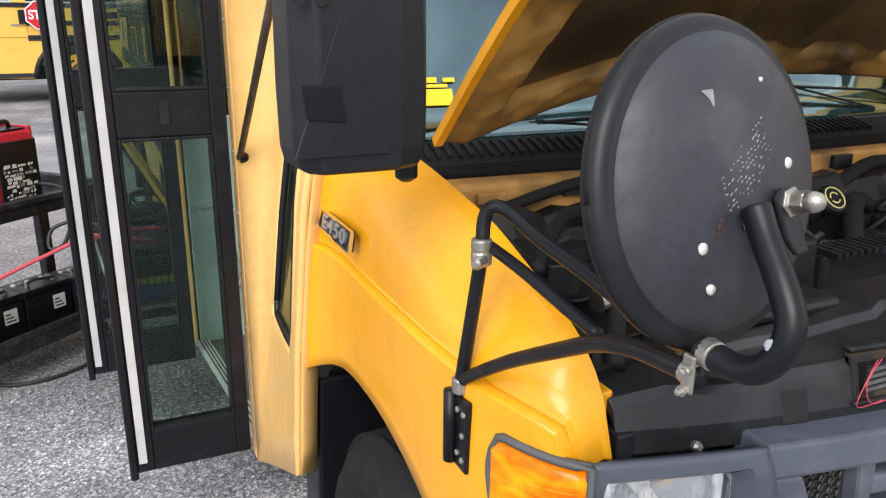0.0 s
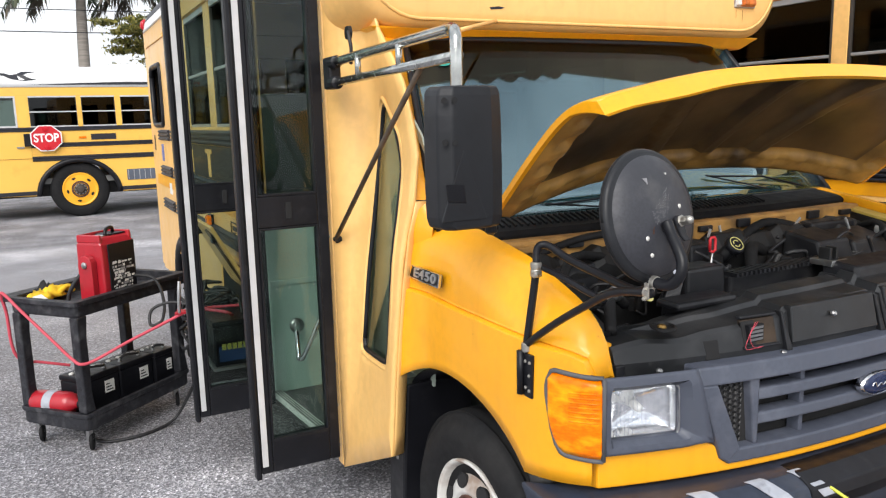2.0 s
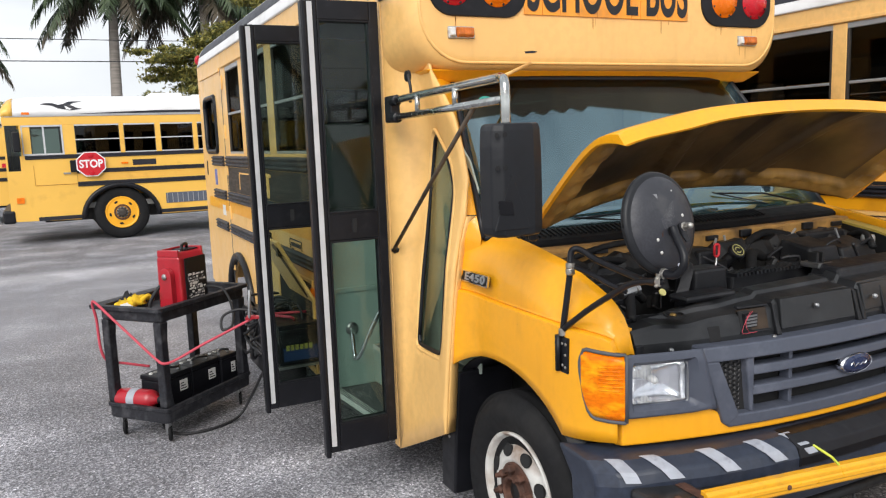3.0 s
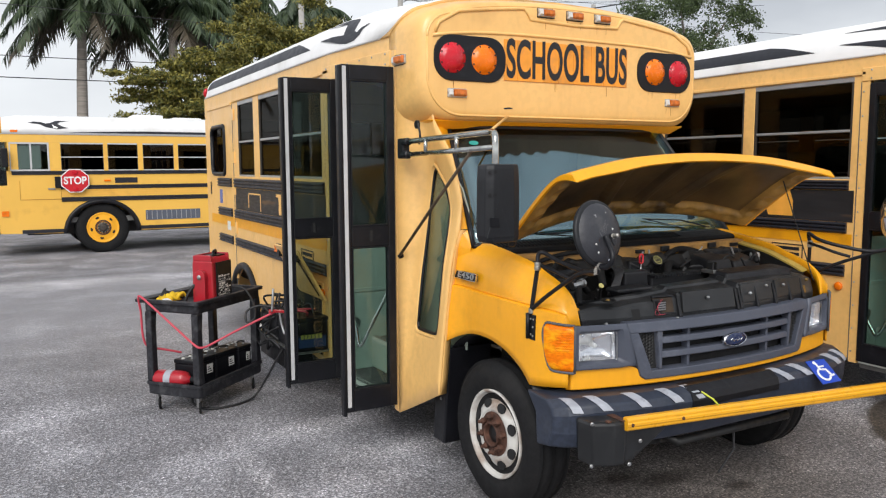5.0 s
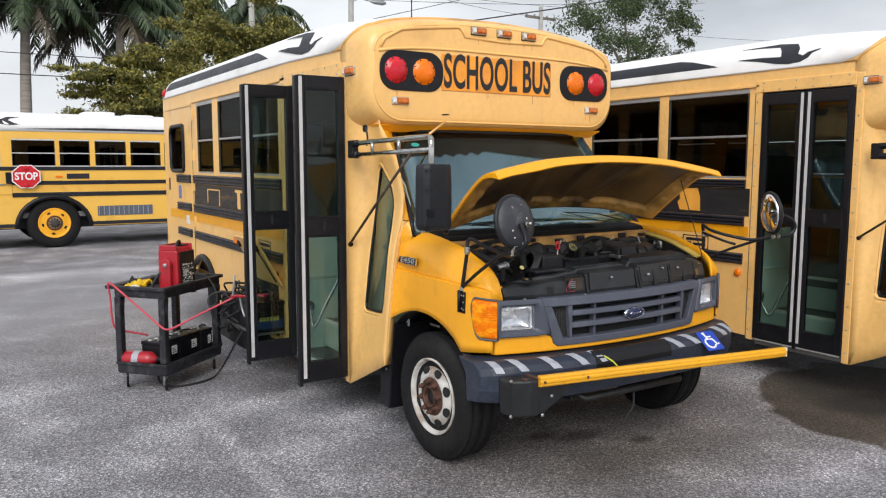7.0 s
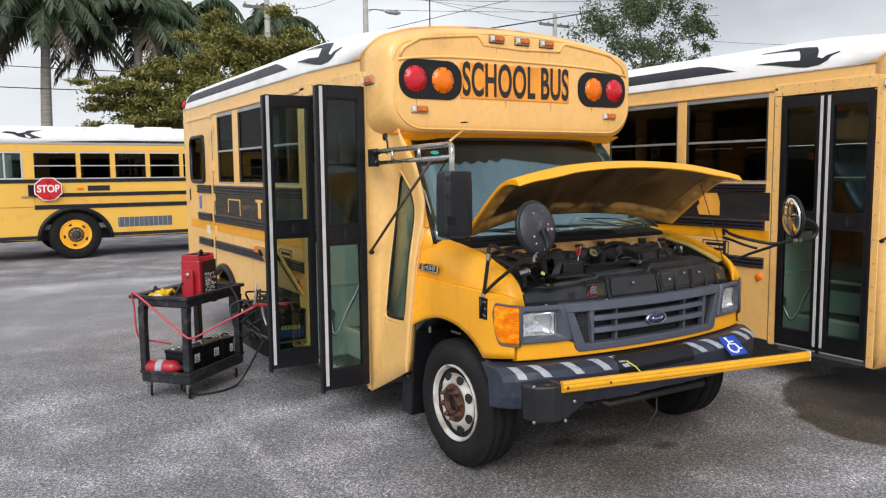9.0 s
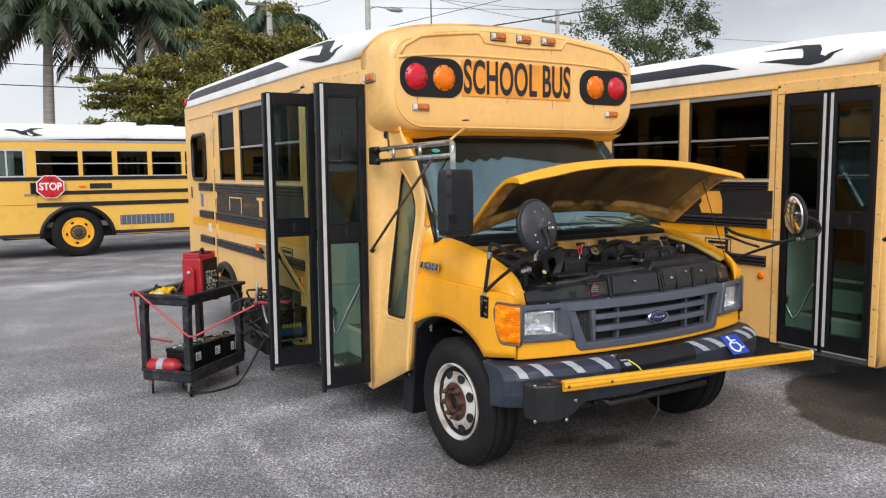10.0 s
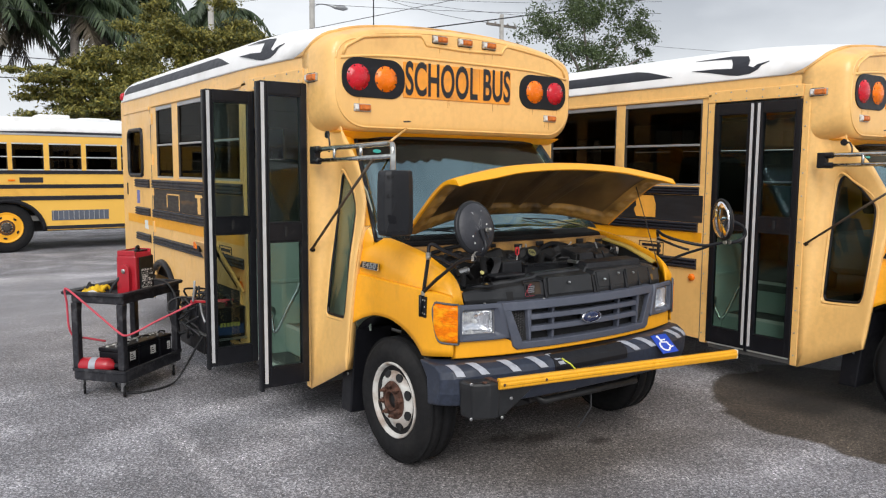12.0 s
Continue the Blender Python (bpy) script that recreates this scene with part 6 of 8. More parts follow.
    plate("shroud_opening", -.435, -.325, 1.005, 1.075, .004, RUST_HOLE, "opening with a brown metal bracket behind")
    # dark plates stand for the shade inside the shroud's openings
    plate("shroud_opening", -.435, -.395, 1.008, 1.072, .006, DARK_HOLE)
    plate("shroud_opening", -.555, -.510, .985, 1.035, .004, DARK_HOLE)
    plate("shroud_opening", .068, .098, 1.03, 1.08, .004, DARK_HOLE)
    plate("shroud_opening", .665, .71, 1.0, 1.04, .005, BRASS)
    for a, b, z in ((-.44, -.32, 1.078), (-.44, -.32, 1.0)):
        plate("opening_lip", a, b, z, z + .008, .010, ENGINE_BLACK)
    bm = B()
    box(bm, -.812, -.790, -.80, -.76, 1.008, 1.050)
    part("corner_bracket", bm, CAB, e, "yellow corner bracket", bevel=.004)
    bm = B()
    box(bm, -.805, -.775, -.835, -.79, .955, 1.0)
    part("lamp_bracket", bm, ENGINE_BLACK, e, "dark bracket behind the headlamp", bevel=.004)
    M = Matrix.Translation((-.395, face_y(.395, 1.04) - .004, 1.040))
    bm = B()
    box(bm, -.03, .024, -.008, .01, -.022, .022, M)
    conn = part("connector_block", bm, ENGINE_BLACK, sh, "small dark connector block", bevel=.001)
    for k in range(4):
        bm = B()
        box(bm, -.026, .020, -.010, -.006, -.019 + k * .0105, -.013 + k * .0105, M)
        part("connector_pin", bm, STEEL, conn)
    for dx in (-.03, .0):
        bm = B()
        tube(bm, [M @ Vector((dx * .3, -.008, .03)), M @ Vector((-.036 + dx * .1, -.016, .0)), M @ Vector((-.02 + dx, -.018, -.034)), M @ Vector((.03 + dx * .4, -.014, -.036))], .0009, 6, 4)
        part("wire", bm, RED_CABLE, sh, smooth=True)
    for x in (-.30, .075, .10, .225, .375, .52, .655):
        bm = B()
        y = face_y(x, 1.0)
        loft(bm, [[(x - .010, y - .022, .985), (x + .010, y - .022, .985), (x + .010, y + .02, .985), (x - .010, y + .02, .985)], [(x - .004, y + .012, 1.085), (x + .004, y + .012, 1.085), (x + .004, y + .035, 1.085), (x - .004, y + .035, 1.085)]])
        part("shroud_gusset", bm, ENGINE_BLACK, sh, bevel=.003)
    for x, z, mm in ((-.7, .98, STEEL), (-.33, .982, STEEL), (-.13, 1.06, STEEL), (.165, 1.055, ALU), (.45, 1.07, STEEL), (.30, 1.08, STEEL), (.7, 1.07, BRASS)):
        bm = B()
        bolt(bm, (x, face_y(x, z) - .018, z), (0, -1, .3), .008, .012)
        part("shroud_bolt", bm, mm, sh)
    bm = B()
    lathe(bm, [(.034, 0), (.034, .004), (.028, .006), (.026, -.004), (0, -.004)], axis_to((-.655, -.835, 1.078), (0, -.1, 1)), 18)
    grom = part("shroud_grommet", bm, ENGINE_DARK, sh)
    bm = B()
    bolt(bm, (-.66, -.835, 1.074), (0, -.1, 1), .012, .012)
    part("grommet_bolt", bm, BRASS, grom)
    bm = B()
    loft(bm, [[(x0, y0, 1.09), (x1, y0, 1.09), (x1, y1, 1.09), (x0, y1, 1.09)] if k == 0 else [(x0 + .01, y0 + .015, 1.142), (x1 - .01, y0 + .015, 1.142), (x1 - .01, y1, 1.15), (x0 + .01, y1, 1.15)] for k in (0, 1) for x0, x1, y0, y1 in ((.12, .62, -.83, -.70),)])
    part("air_intake_box", bm, ENGINE_BLACK, sh, "black air intake duct", bevel=.012)
    bm = B()
    box(bm, -.55, -.33, -.78, -.69, 1.09, 1.112)
    part("air_intake_box", bm, ENGINE_BLACK, sh, bevel=.010)
    bm = B()
    box(bm, .12, .20, -.74, -.66, 1.13, 1.148)
    latch = part("hood_latch", bm, STEEL, e, "steel hood latch", bevel=.002)
    for x in (.135, .165):
        bm = B()
        box(bm, x, x + .012, -.72, -.68, 1.148, 1.185)
        part("latch_jaw", bm, ENGINE_DARK, latch, bevel=.002)
    # larger units behind the shroud
    for nm, dims, lab, top in (("air_filter_box", (.28, .46, -.62, -.42, 1.0, 1.195), "black air filter housing", .05), ("air_filter_box", (.48, .70, -.62, -.42, 1.0, 1.18), "black air filter housing", .06),
                               ("relay_cover", (-.40, -.235, -.66, -.55, 1.0, 1.165), "black relay cover", .0), ("coolant_tank", (.46, .72, -.42, -.34, 1.02, 1.205), "black coolant tank", .01),
                               ("fuse_box", (-.16, -.06, -.44, -.36, 1.04, 1.185), "black fuse box", .01), ("heater_box", (-.72, -.52, -.44, -.34, 1.02, 1.175), "black heater box", .02),
                               ("fan_shroud", (-.22, .26, -.655, -.60, .95, 1.128), "ribbed black fan shroud", .0), ("intake_plenum", (-.20, .26, -.59, -.46, .95, 1.07), "dark intake plenum", .02)):
        bm = B()
        x0, x1, y0, y1, z0, z1 = dims
        loft(bm, [[(x0, y0, z0), (x1, y0, z0), (x1, y1, z0), (x0, y1, z0)], [(x0 + .008, y0 + .008 + top, z1 - top * .5), (x1 - .008, y0 + .008 + top, z1 - top * .5), (x1 - .008, y1 - .005, z1), (x0 + .008, y1 - .005, z1)]])
        part(nm, bm, ENGINE_BLACK, e, lab, bevel=.010)
    for i in range(24):
        bm = B()
        x = -.21 + i * .0195
        box(bm, x, x + .009, -.668, -.60, 1.124, 1.136)
        part("shroud_fin", bm, ENGINE_BLACK, e)
    capm = axis_to((-.033, -.49, 1.175), (0, -.75, .65))
    bm = B()
    lathe(bm, [(.034, 0), (.034, .012), (.031, .019), (.02, .020), (0, .020)], capm, 24)
    cap = part("oil_cap", bm, BLACK, e, "round black filler cap", bevel=.002)
    bm = B()
    lathe(bm, [(.022, -.12), (.022, 0), (0, 0)], capm, 16)
    part("filler_neck", bm, ENGINE_BLACK, cap, smooth=True)
    for r, n0, n1 in ((.024, 0, 24), (.012, 2, 12), (.012, 14, 22)):
        bm = B()
        tube(bm, [capm @ Vector((r * math.cos(a * math.pi / 12), r * math.sin(a * math.pi / 12), .0205)) for a in range(n0, n1 + 1)], .0016, 6)
        part("cap_ring", bm, CAP_YELLOW, cap, "pale yellow printed ring")
    bm = B()
    loop = [(-.226, 1.195), (-.226, 1.228), (-.222, 1.234), (-.208, 1.234), (-.204, 1.228), (-.204, 1.195), (-.215, 1.188), (-.226, 1.195)]
    tube(bm, [(x, -.575, z) for x, z in loop], .0048, 8)
    dip = part("dipstick_handle", bm, CAP_RED, e, "red plastic dipstick loop", smooth=True)
    bm = B()
    tube(bm, [(-.215, -.575, 1.188), (-.22, -.56, 1.02)], .004, 6)
    part("dipstick_tube", bm, STEEL, dip, smooth=True)
    for a, b, c, r in (((-.80, -.60, 1.16), (-.66, -.47, 1.205), (-.46, -.38, 1.17), .013), ((-.76, -.36, 1.19), (-.50, -.34, 1.235), (-.20, -.345, 1.225), .012), ((.06, -.40, 1.15), (.26, -.36, 1.215), (.46, -.36, 1.18), .016),
                       ((-.50, -.62, 1.10), (-.43, -.52, 1.17), (-.30, -.45, 1.12), .020), ((.62, -.60, 1.15), (.72, -.48, 1.19), (.75, -.34, 1.14), .014), ((-.76, -.76, 1.06), (-.68, -.66, 1.13), (-.58, -.60, 1.08), .016), ((.0, -.55, 1.06), (.10, -.45, 1.15), (.22, -.40, 1.12), .022)):
        bm = B()
        tube(bm, [a, b, c], r, 8, 6)
        part("rubber_hose", bm, RUBBER, e, smooth=True)
    for i in range(34):
        bm = B()
        x, y, z = rnd.uniform(-.74, .74), rnd.uniform(-.60, -.34), rnd.uniform(1.0, 1.10)
        q = [(x, y, z)]
        for _ in range(3):
            q.append((q[-1][0] + rnd.uniform(-.10, .10), q[-1][1] + rnd.uniform(-.05, .05), min(1.20, q[-1][2] + rnd.uniform(-.02, .06))))
        tube(bm, q, rnd.uniform(.003, .007), 6, 5)
        part("wiring_loom", bm, BLACK_CABLE, e, smooth=True)
    for i in range(9):
        bm = B()
        d = i * .006
        tube(bm, [(-.52 + d, -.70, 1.11), (-.46 + d, -.66, 1.16 + d * .4), (-.42 + d * 1.2, -.58, 1.185), (-.38 + d, -.50, 1.15)], .0035, 6, 5)
        part("wiring_bundle", bm, BLACK_CABLE, e, smooth=True)
    for i in range(30):
        x, y, z = rnd.uniform(-.74, .74), rnd.uniform(-.56, -.35), rnd.uniform(.99, 1.095)
        s = rnd.uniform(.02, .05)
        bm = B()
        if i % 3:
            box(bm, -s, s, -s * .6, s * .6, 0, rnd.uniform(.03, .07), Matrix.Translation((x, y, z)) @ Matrix.Rotation(rnd.uniform(-.6, .6), 4, "Z"))
        else:
            lathe(bm, [(s * .6, 0), (s * .6, .05), (s * .4, .06), (0, .06)], axis_to((x, y, z), (rnd.uniform(-.5, .5), rnd.uniform(-.8, 0), 1)), 14)
        part("engine_fitting", bm, (ENGINE_DARK, ENGINE_DARK, ENGINE_BLACK, ENGINE_DARK, ENGINE_DARK)[i % 5], e, bevel=.004)
    for x, y, z, a in ((-.02, -.37, 1.19, 20), (.05, -.36, 1.195, -15), (.42, -.37, 1.20, 50), (.60, -.45, 1.19, -30)):
        bm = B()
        box(bm, -.004, .004, -.003, .003, -.03, .03, Matrix.Translation((x, y, z)) @ Matrix.Rotation(radians(a), 4, "Y"))
        part("bright_bracket", bm, ALU, e, "bare metal bracket")
    bm = B()
    lathe(bm, [(.028, 0), (.028, .035), (.024, .045), (0, .047)], axis_to((.70, -.52, 1.14), (0, 0, 1)), 16)
    part("reservoir_cap", bm, ALU, e, "dull metal reservoir cap", smooth=True)
    bm = B()
    lathe(bm, [(.018, 0), (.018, .06), (.022, .062), (.022, .075), (0, .075)], axis_to((-.74, -.68, 1.13), (.9, .1, .1)), 14)
    part("clamp_tube", bm, STEEL, e)
    bm = B()
    lathe(bm, [(.013, 0), (.013, .004), (.006, .005), (0, .005)], axis_to((-.60, -.72, 1.125), (0, -.7, .6)), 14)
    part("yellow_plug", bm, CAP_YELLOW, e)
    return e


RAIL_OLIVE = mat("dusty_olive_yellow_paint", (0.42, 0.30, 0.06), 0.55, var=0.15, scale=8, dirt=(0.14, 0.09, 0.03), dirt_amount=0.25, dirt_scale=10)
RUST_HOLE = mat("rusty_bracket", (0.034, 0.021, 0.012), 0.8, var=0.5, scale=20)


CAP_YELLOW = mat("cap_print", (0.55, 0.50, 0.18), 0.6)
CAP_RED = mat("red_plastic", (0.55, 0.02, 0.03), 0.4)


def side_mirror(bus, sgn):
    """Side mirror on its tubular arm."""
    m = new("side_mirror")
    m.parent = bus
    def P(x, y, z):
        return (sgn * -x, y, z)      # given for the door side, x negative
    bm = B()
    rings = []
    for z, k in ((1.345, .80), (1.352, .93), (1.375, .985), (1.45, 1.0), (1.62, .985), (1.668, .955), (1.685, .90), (1.690, .80)):
        w = .103 * k
        lean = (1.69 - z) * .0
        pts = []
        for a, b in ((-1, .55), (-.94, -.55), (-.66, -1), (.40, -1), (.74, -.75), (.90, -.2), (1, .62), (.9, .8), (-.9, .8)):
            pts.append(P(-1.077 + w * a + lean, -.588 + .055 * b * (k ** .5), z))
        rings.append(pts)
    loft(bm, rings)
    part("mirror_housing", bm, MIRROR_BLACK, m, "black ribbed plastic mirror housing", smooth=False, bevel=.012, seg=3)
    bm = B()
    loft(bm, [[P(-1.116 + .062 * (1 - t) * a, -.6445, 1.37 + .17 * t) for a in (-1, 1)] + [P(-1.116 + .062 * (1 - t) * a, -.638, 1.37 + .17 * t) for a in (1, -1)] for t in (0, .5, .98)])
    part("housing_facet", bm, MIRROR_BLACK, m, "smooth black triangular facet", bevel=.001)
    bm = B()
    box(bm, *sorted((sgn * .985, sgn * 1.165)), -.545, -.541, 1.38, 1.66)
    part("mirror_glass", bm, MIRROR_GLASS, m, "flat mirror glass")
    bm = B()
    loft(bm, [[P(x, -.6445 - d, z) for x, z in ((-1.168, 1.460), (-1.118, 1.457), (-1.112, 1.412), (-1.163, 1.418))] for d in (0, .0022)])
    part("moulded_panel", bm, BLACK, m, "small raised rectangle on the housing", bevel=.0015)
    for x, z in ((-1.166, 1.655), (-1.138, 1.656), (-1.166, 1.558), (-1.138, 1.557)):
        bm = B()
        lathe(bm, [(.008, 0), (.008, .002), (0, .002)], axis_to(P(x, -.6432, z), (0, -1, 0)), 12)
        part("screw_hole", bm, DARK_HOLE, m)
    bm = B()
    lathe(bm, [(.016, 0), (.016, .02), (.008, .026), (0, .026)], axis_to(P(-1.01, -.588, 1.345), (0, 0, -1)), 12)
    part("drain_nub", bm, BLACK, m)
    a = new("mirror_arm")
    a.parent = bus
    bm = B()
    tube(bm, [P(-1.08, .36, 1.815), P(-1.075, -.42, 1.832), P(-1.08, -.53, 1.832), P(-1.095, -.575, 1.815), P(-1.1, -.588, 1.775), P(-1.1, -.588, 1.68)], .0155, 12, 5)
    part("upper_tube", bm, ARM_STEEL, a, "chrome mirror arm tube", smooth=True)
    bm = B()
    tube(bm, [P(-1.08, .36, 1.745), P(-1.085, -.575, 1.765)], .0135, 12)
    part("lower_tube", bm, ARM_STEEL, a, "chrome mirror arm tube", smooth=True)
    for y in (.10, -.22):
        bm = B()
        tube(bm, [P(-1.085, y, 1.75 - .015 * y), P(-1.085, y, 1.825)], .011, 8)
        part("arm_brace", bm, ARM_STEEL, a, smooth=True)
    bm = B()
    box(bm, *sorted((sgn * 1.05, sgn * 1.095)), .35, .42, 1.725, 1.835)
    part("arm_clamp", bm, BLACK, a, "black hinge clamp", bevel=.008)
    for z in (1.745, 1.815):
        bm = B()
        lathe(bm, [(.022, 0), (.022, .05), (.012, .056), (0, .056)], axis_to(P(-1.08, .36, z), (0, -1, 0)), 12)
        part("clamp_nut", bm, BLACK, a)
    bm = B()
    tube(bm, [P(-1.052, .492, 1.172), P(-1.066, .04, 1.49), P(-1.08, -.36, 1.76)], .0085, 10)
    part("stay_rod", bm, RUSTY_STEEL, a, "weathered steel stay rod", smooth=True)
    bm = B()
    lathe(bm, [(.016, 0), (.016, .020), (.008, .022), (.008, .028), (0, .029)], axis_to(P(-1.032, .494, 1.172), (sgn, 0, 0)), 14)
    part("stay_mount", bm, BLACK, a)
    bm = B()
    tube(bm, [P(-.455, .275, 1.966), P(-1.075, -.47, 1.825)], .007, 8)
    part("top_stay", bm, BODY, a, "yellow painted stay", smooth=True)
    bm = B()
    tube(bm, [P(-1.056, .24, 1.90), P(-1.075, .20, 1.90), P(-1.075, .18, 1.85), P(-1.07, .20, 1.80)], .006, 8, 4)
    part("mirror_wire", bm, BLACK_CABLE, a, smooth=True)
    bm = B()
    lathe(bm, [(.024, 0), (.022, .012), (0, .014)], axis_to(P(-1.05, .25, 1.905), (sgn, 0, 0)), 14)
    part("wire_grommet", bm, BLACK, a)


def disc_frame(at, axis):
    """A level frame on a disc: x across, y up its face, z along the axis."""
    z = Vector(axis).normalized()
    x = Vector((0, 0, 1)).cross(z).normalized()
    return Matrix.Translation(at) @ Matrix((x, z.cross(x), z)).transposed().to_4x4()


def cross_view_mirror(bus, sgn):
    """The round mirror on its tubes at the fender."""
    far = sgn > 0
    shift = Vector((.139, .008, -.023)) if far else Vector((0, 0, 0))

    def P(x, y, z):
        w = min(1.0, max(0.0, (-.72 - y) / .34))
        return tuple(Vector((sgn * -x, y, z)) + shift * w * w * (3 - 2 * w))
    c = new("cross_view_mirror")
    c.parent = bus
    D = disc_frame((1.09, -1.09, 1.39), (-.86, .50, -.08)) if far else disc_frame((-.9490, -1.1098, 1.4153), (-.158, .968, -.197))
    dome = [(0, -.034), (.03, -.033), (.06, -.029), (.085, -.023), (.105, -.014), (.118, -.004)]
    bm = B()
    lathe(bm, dome + [(.1215, .001), (.1225, .004), (.118, .014), (0, .012)], D, 64)
    disc = part("mirror_back", bm, DISC_BLACK, c, "scuffed black round mirror back", smooth=True, sharp=50)
    bm = B()
    lathe(bm, [(.1200, -.0015), (.1225, .0005), (.1255, .001), (.131, .002), (.1345, .008), (.1345, .018), (.130, .022), (.124, .022), (.121, .010)], D, 64)
    part("mirror_rim", bm, MIRROR_BLACK, c, "black rolled rim", smooth=True, sharp=50)
    bm = B()
    lathe(bm, [(.127, .016), (.112, .032), (.07, .047), (.03, .053), (0, .054)], D, 48)
    part("convex_glass", bm, MIRROR_GLASS, c, "convex mirror glass", smooth=True)
    bm = B()
    R = [D @ Vector((.1305 * math.cos(i * math.pi / 32), .1305 * math.sin(i * math.pi / 32), .012)) for i in range(65)]
    tube(bm, R, .0055, 8)
    part("rim_gasket", bm, RUBBER, c, smooth=True)

    def on_back(u, v, up=0.0):
        """A point on the domed back."""
        return D @ Vector((u, v, lerp(dome, math.hypot(u, v)) - up))
    out = D.to_3x3() @ Vector((0, 0, -1))
    for u, v, r in ((-.0441, .0113, .0050), (.058, -.042, .0052), (.0459, -.075, .0052), (-.0239, .0783, .0022), (-.03, -.083, .0016)):
        bm = B()
        lathe(bm, [(r, 0), (r * .85, .0016), (0, .0022)], axis_to(on_back(u, v, -.0004), out), 14)
        part("rivet", bm, RIVET_PALE, c, smooth=True)
    for u, v in ((-.0069, -.0492), (.015, -.0302)):
        bm = B()
        lathe(bm, [(.0052, 0), (.0048, .003), (.002, .0055), (0, .006)], axis_to(on_back(u, v), out), 14)
        part("ring_screw", bm, CHROME, c, smooth=True)
    bm = B()
    tube(bm, [on_back(.004 + .016 * math.cos(radians(a)), -.040 + .014 * math.sin(radians(a)), .002) for a in range(40, 300, 20)], .0014, 6)
    part("key_ring", bm, CHROME, c, "small bright wire ring", smooth=True)
    rnd = random.Random(4)
    for row in range(9):
        for col in range(14):
            if rnd.random() < .22 + .22 * abs(row - 3) / 3:
                continue
            u = .040 - .0040 * col - .0010 * row + rnd.uniform(-.0008, .0008)
            v = .012 + .0028 * col - .0042 * row + rnd.uniform(-.0006, .0006)
            L = rnd.uniform(.0008, .0026)
            bm = B()
            tube(bm, [on_back(u, v, .0002), on_back(u - L, v + L * rnd.uniform(.2, 1.0), .0002)], rnd.uniform(.0003, .0006), 4)
            part("worn_print", bm, WORN_PRINT, disc)
    bm = B()
    pts = [(.046, .073), (.041, .0735), (.0345, .0735), (.0352, .069), (.0362, .0625), (.0378, .0605), (.0395, .0655)]
    f = face(bm, [on_back(u, v, .0005) for u, v in pts])
    bmesh.ops.triangulate(bm, faces=[f])
    part("paint_chip", bm, WORN_PRINT, disc, solid=.0006)
    for u, v, r in ((.0419, -.0286, .0034), (.0425, -.0335, .0026), (.040, -.0235, .0018)):
        bm = B()
        lathe(bm, [(r, 0), (r * .7, .0005), (0, .0006)], axis_to(on_back(u, v), out), 9)
        part("rust_spot", bm, RUST, disc)
    k = new("mirror_bracket")
    k.parent = bus
    bm = B()
    if far:
        m = Vector((1.09, -1.09, 1.39))
        neck = [m + Vector(q) for q in ((.028, -.018, -.012), (.06, -.04, -.02), (.10, -.065, -.045), (.115, -.078, -.085), (.10, -.07, -.122), (.06, -.055, -.142), (.01, -.045, -.146))]
    else:
        neck = [(-.959, -1.158, 1.408), (-.961, -1.170, 1.392), (-.964, -1.183, 1.378), (-.968, -1.200, 1.360), (-.971, -1.213, 1.340), (-.975, -1.214, 1.319), (-.979, -1.202, 1.300), (-.982, -1.183, 1.292), (-.986, -1.160, 1.294), (-.988, -1.148, 1.296)]
    tube(bm, neck, .0112, 14, 5)
    part("goose_neck", bm, BLACK, k, "curved black steel tube", smooth=True)
    if not far:
        bm = B()
        loft(bm, [[on_back(u - w, v, d), on_back(u + w, v, d), on_back(u + w, v, d + .006), on_back(u - w, v, d + .006)] for u, v, w, d in ((-.024, -.006, .006, .003), (-.026, -.014, .014, .003), (-.026, -.028, .0135, .006), (-.024, -.044, .0115, .012), (-.026, -.058, .010, .020))])
        part("neck_tab", bm, BLACK, k, "flattened end of the tube", bevel=.003)
        at = on_back(-.029, -.018, .009)
        bm = B()
        lathe(bm, [(.0125, 0), (.0125, .003), (.0095, .003), (.0095, .014), (.0080, .0165)], axis_to(at, out, 12), 6)
        part("hex_nut", bm, ZINC, k, "zinc hexagon nut", bevel=.001)
        bm = B()
        lathe(bm, [(.0086, .0), (.0084, .006), (.0066, .011), (.003, .0135), (0, .014)], axis_to(at + out * .0145, out), 20)
        part("acorn_cap", bm, ZINC, k, "domed nut cap", smooth=True)
        bm = B()
        lathe(bm, [(.0055, 0), (.004, .001), (0, .0014)], axis_to((-.984, -1.211, 1.322), (-1, -.4, .1)), 8)
        part("paint_chip", bm, TAPE, k, "bare worn spot")
    clamps = [((1.10, -1.13, 1.245), (1, 0, 0)), ((1.06, -1.12, 1.245), (1, 0, 0))] if far else [((-.986, -1.158, 1.294), (0, 1, .08)), ((-.985, -1.140, 1.270), (0, 1, .2))]
    for at, d in clamps:
        bm = B()
        lathe(bm, [(.0100, -.006), (.0124, -.006), (.0124, .006), (.0100, .006)], axis_to(at, d), 20)
        part("tube_clamp", bm, ZINC, k, "zinc tube clamp", bevel=.0015)
    if not far:
        bm = B()
        box(bm, -1.001, -.997, -1.157, -1.144, 1.260, 1.293)
        part("clamp_plate", bm, ZINC, k, bevel=.002)
        for y, z in ((-1.149, 1.262), (-1.152, 1.281)):
            bm = B()
            lathe(bm, [(.0048, 0), (.0048, .004), (.003, .004), (.003, .008), (0, .009)], axis_to((-1.001, y, z), (-1, -.2, 0)), 6)
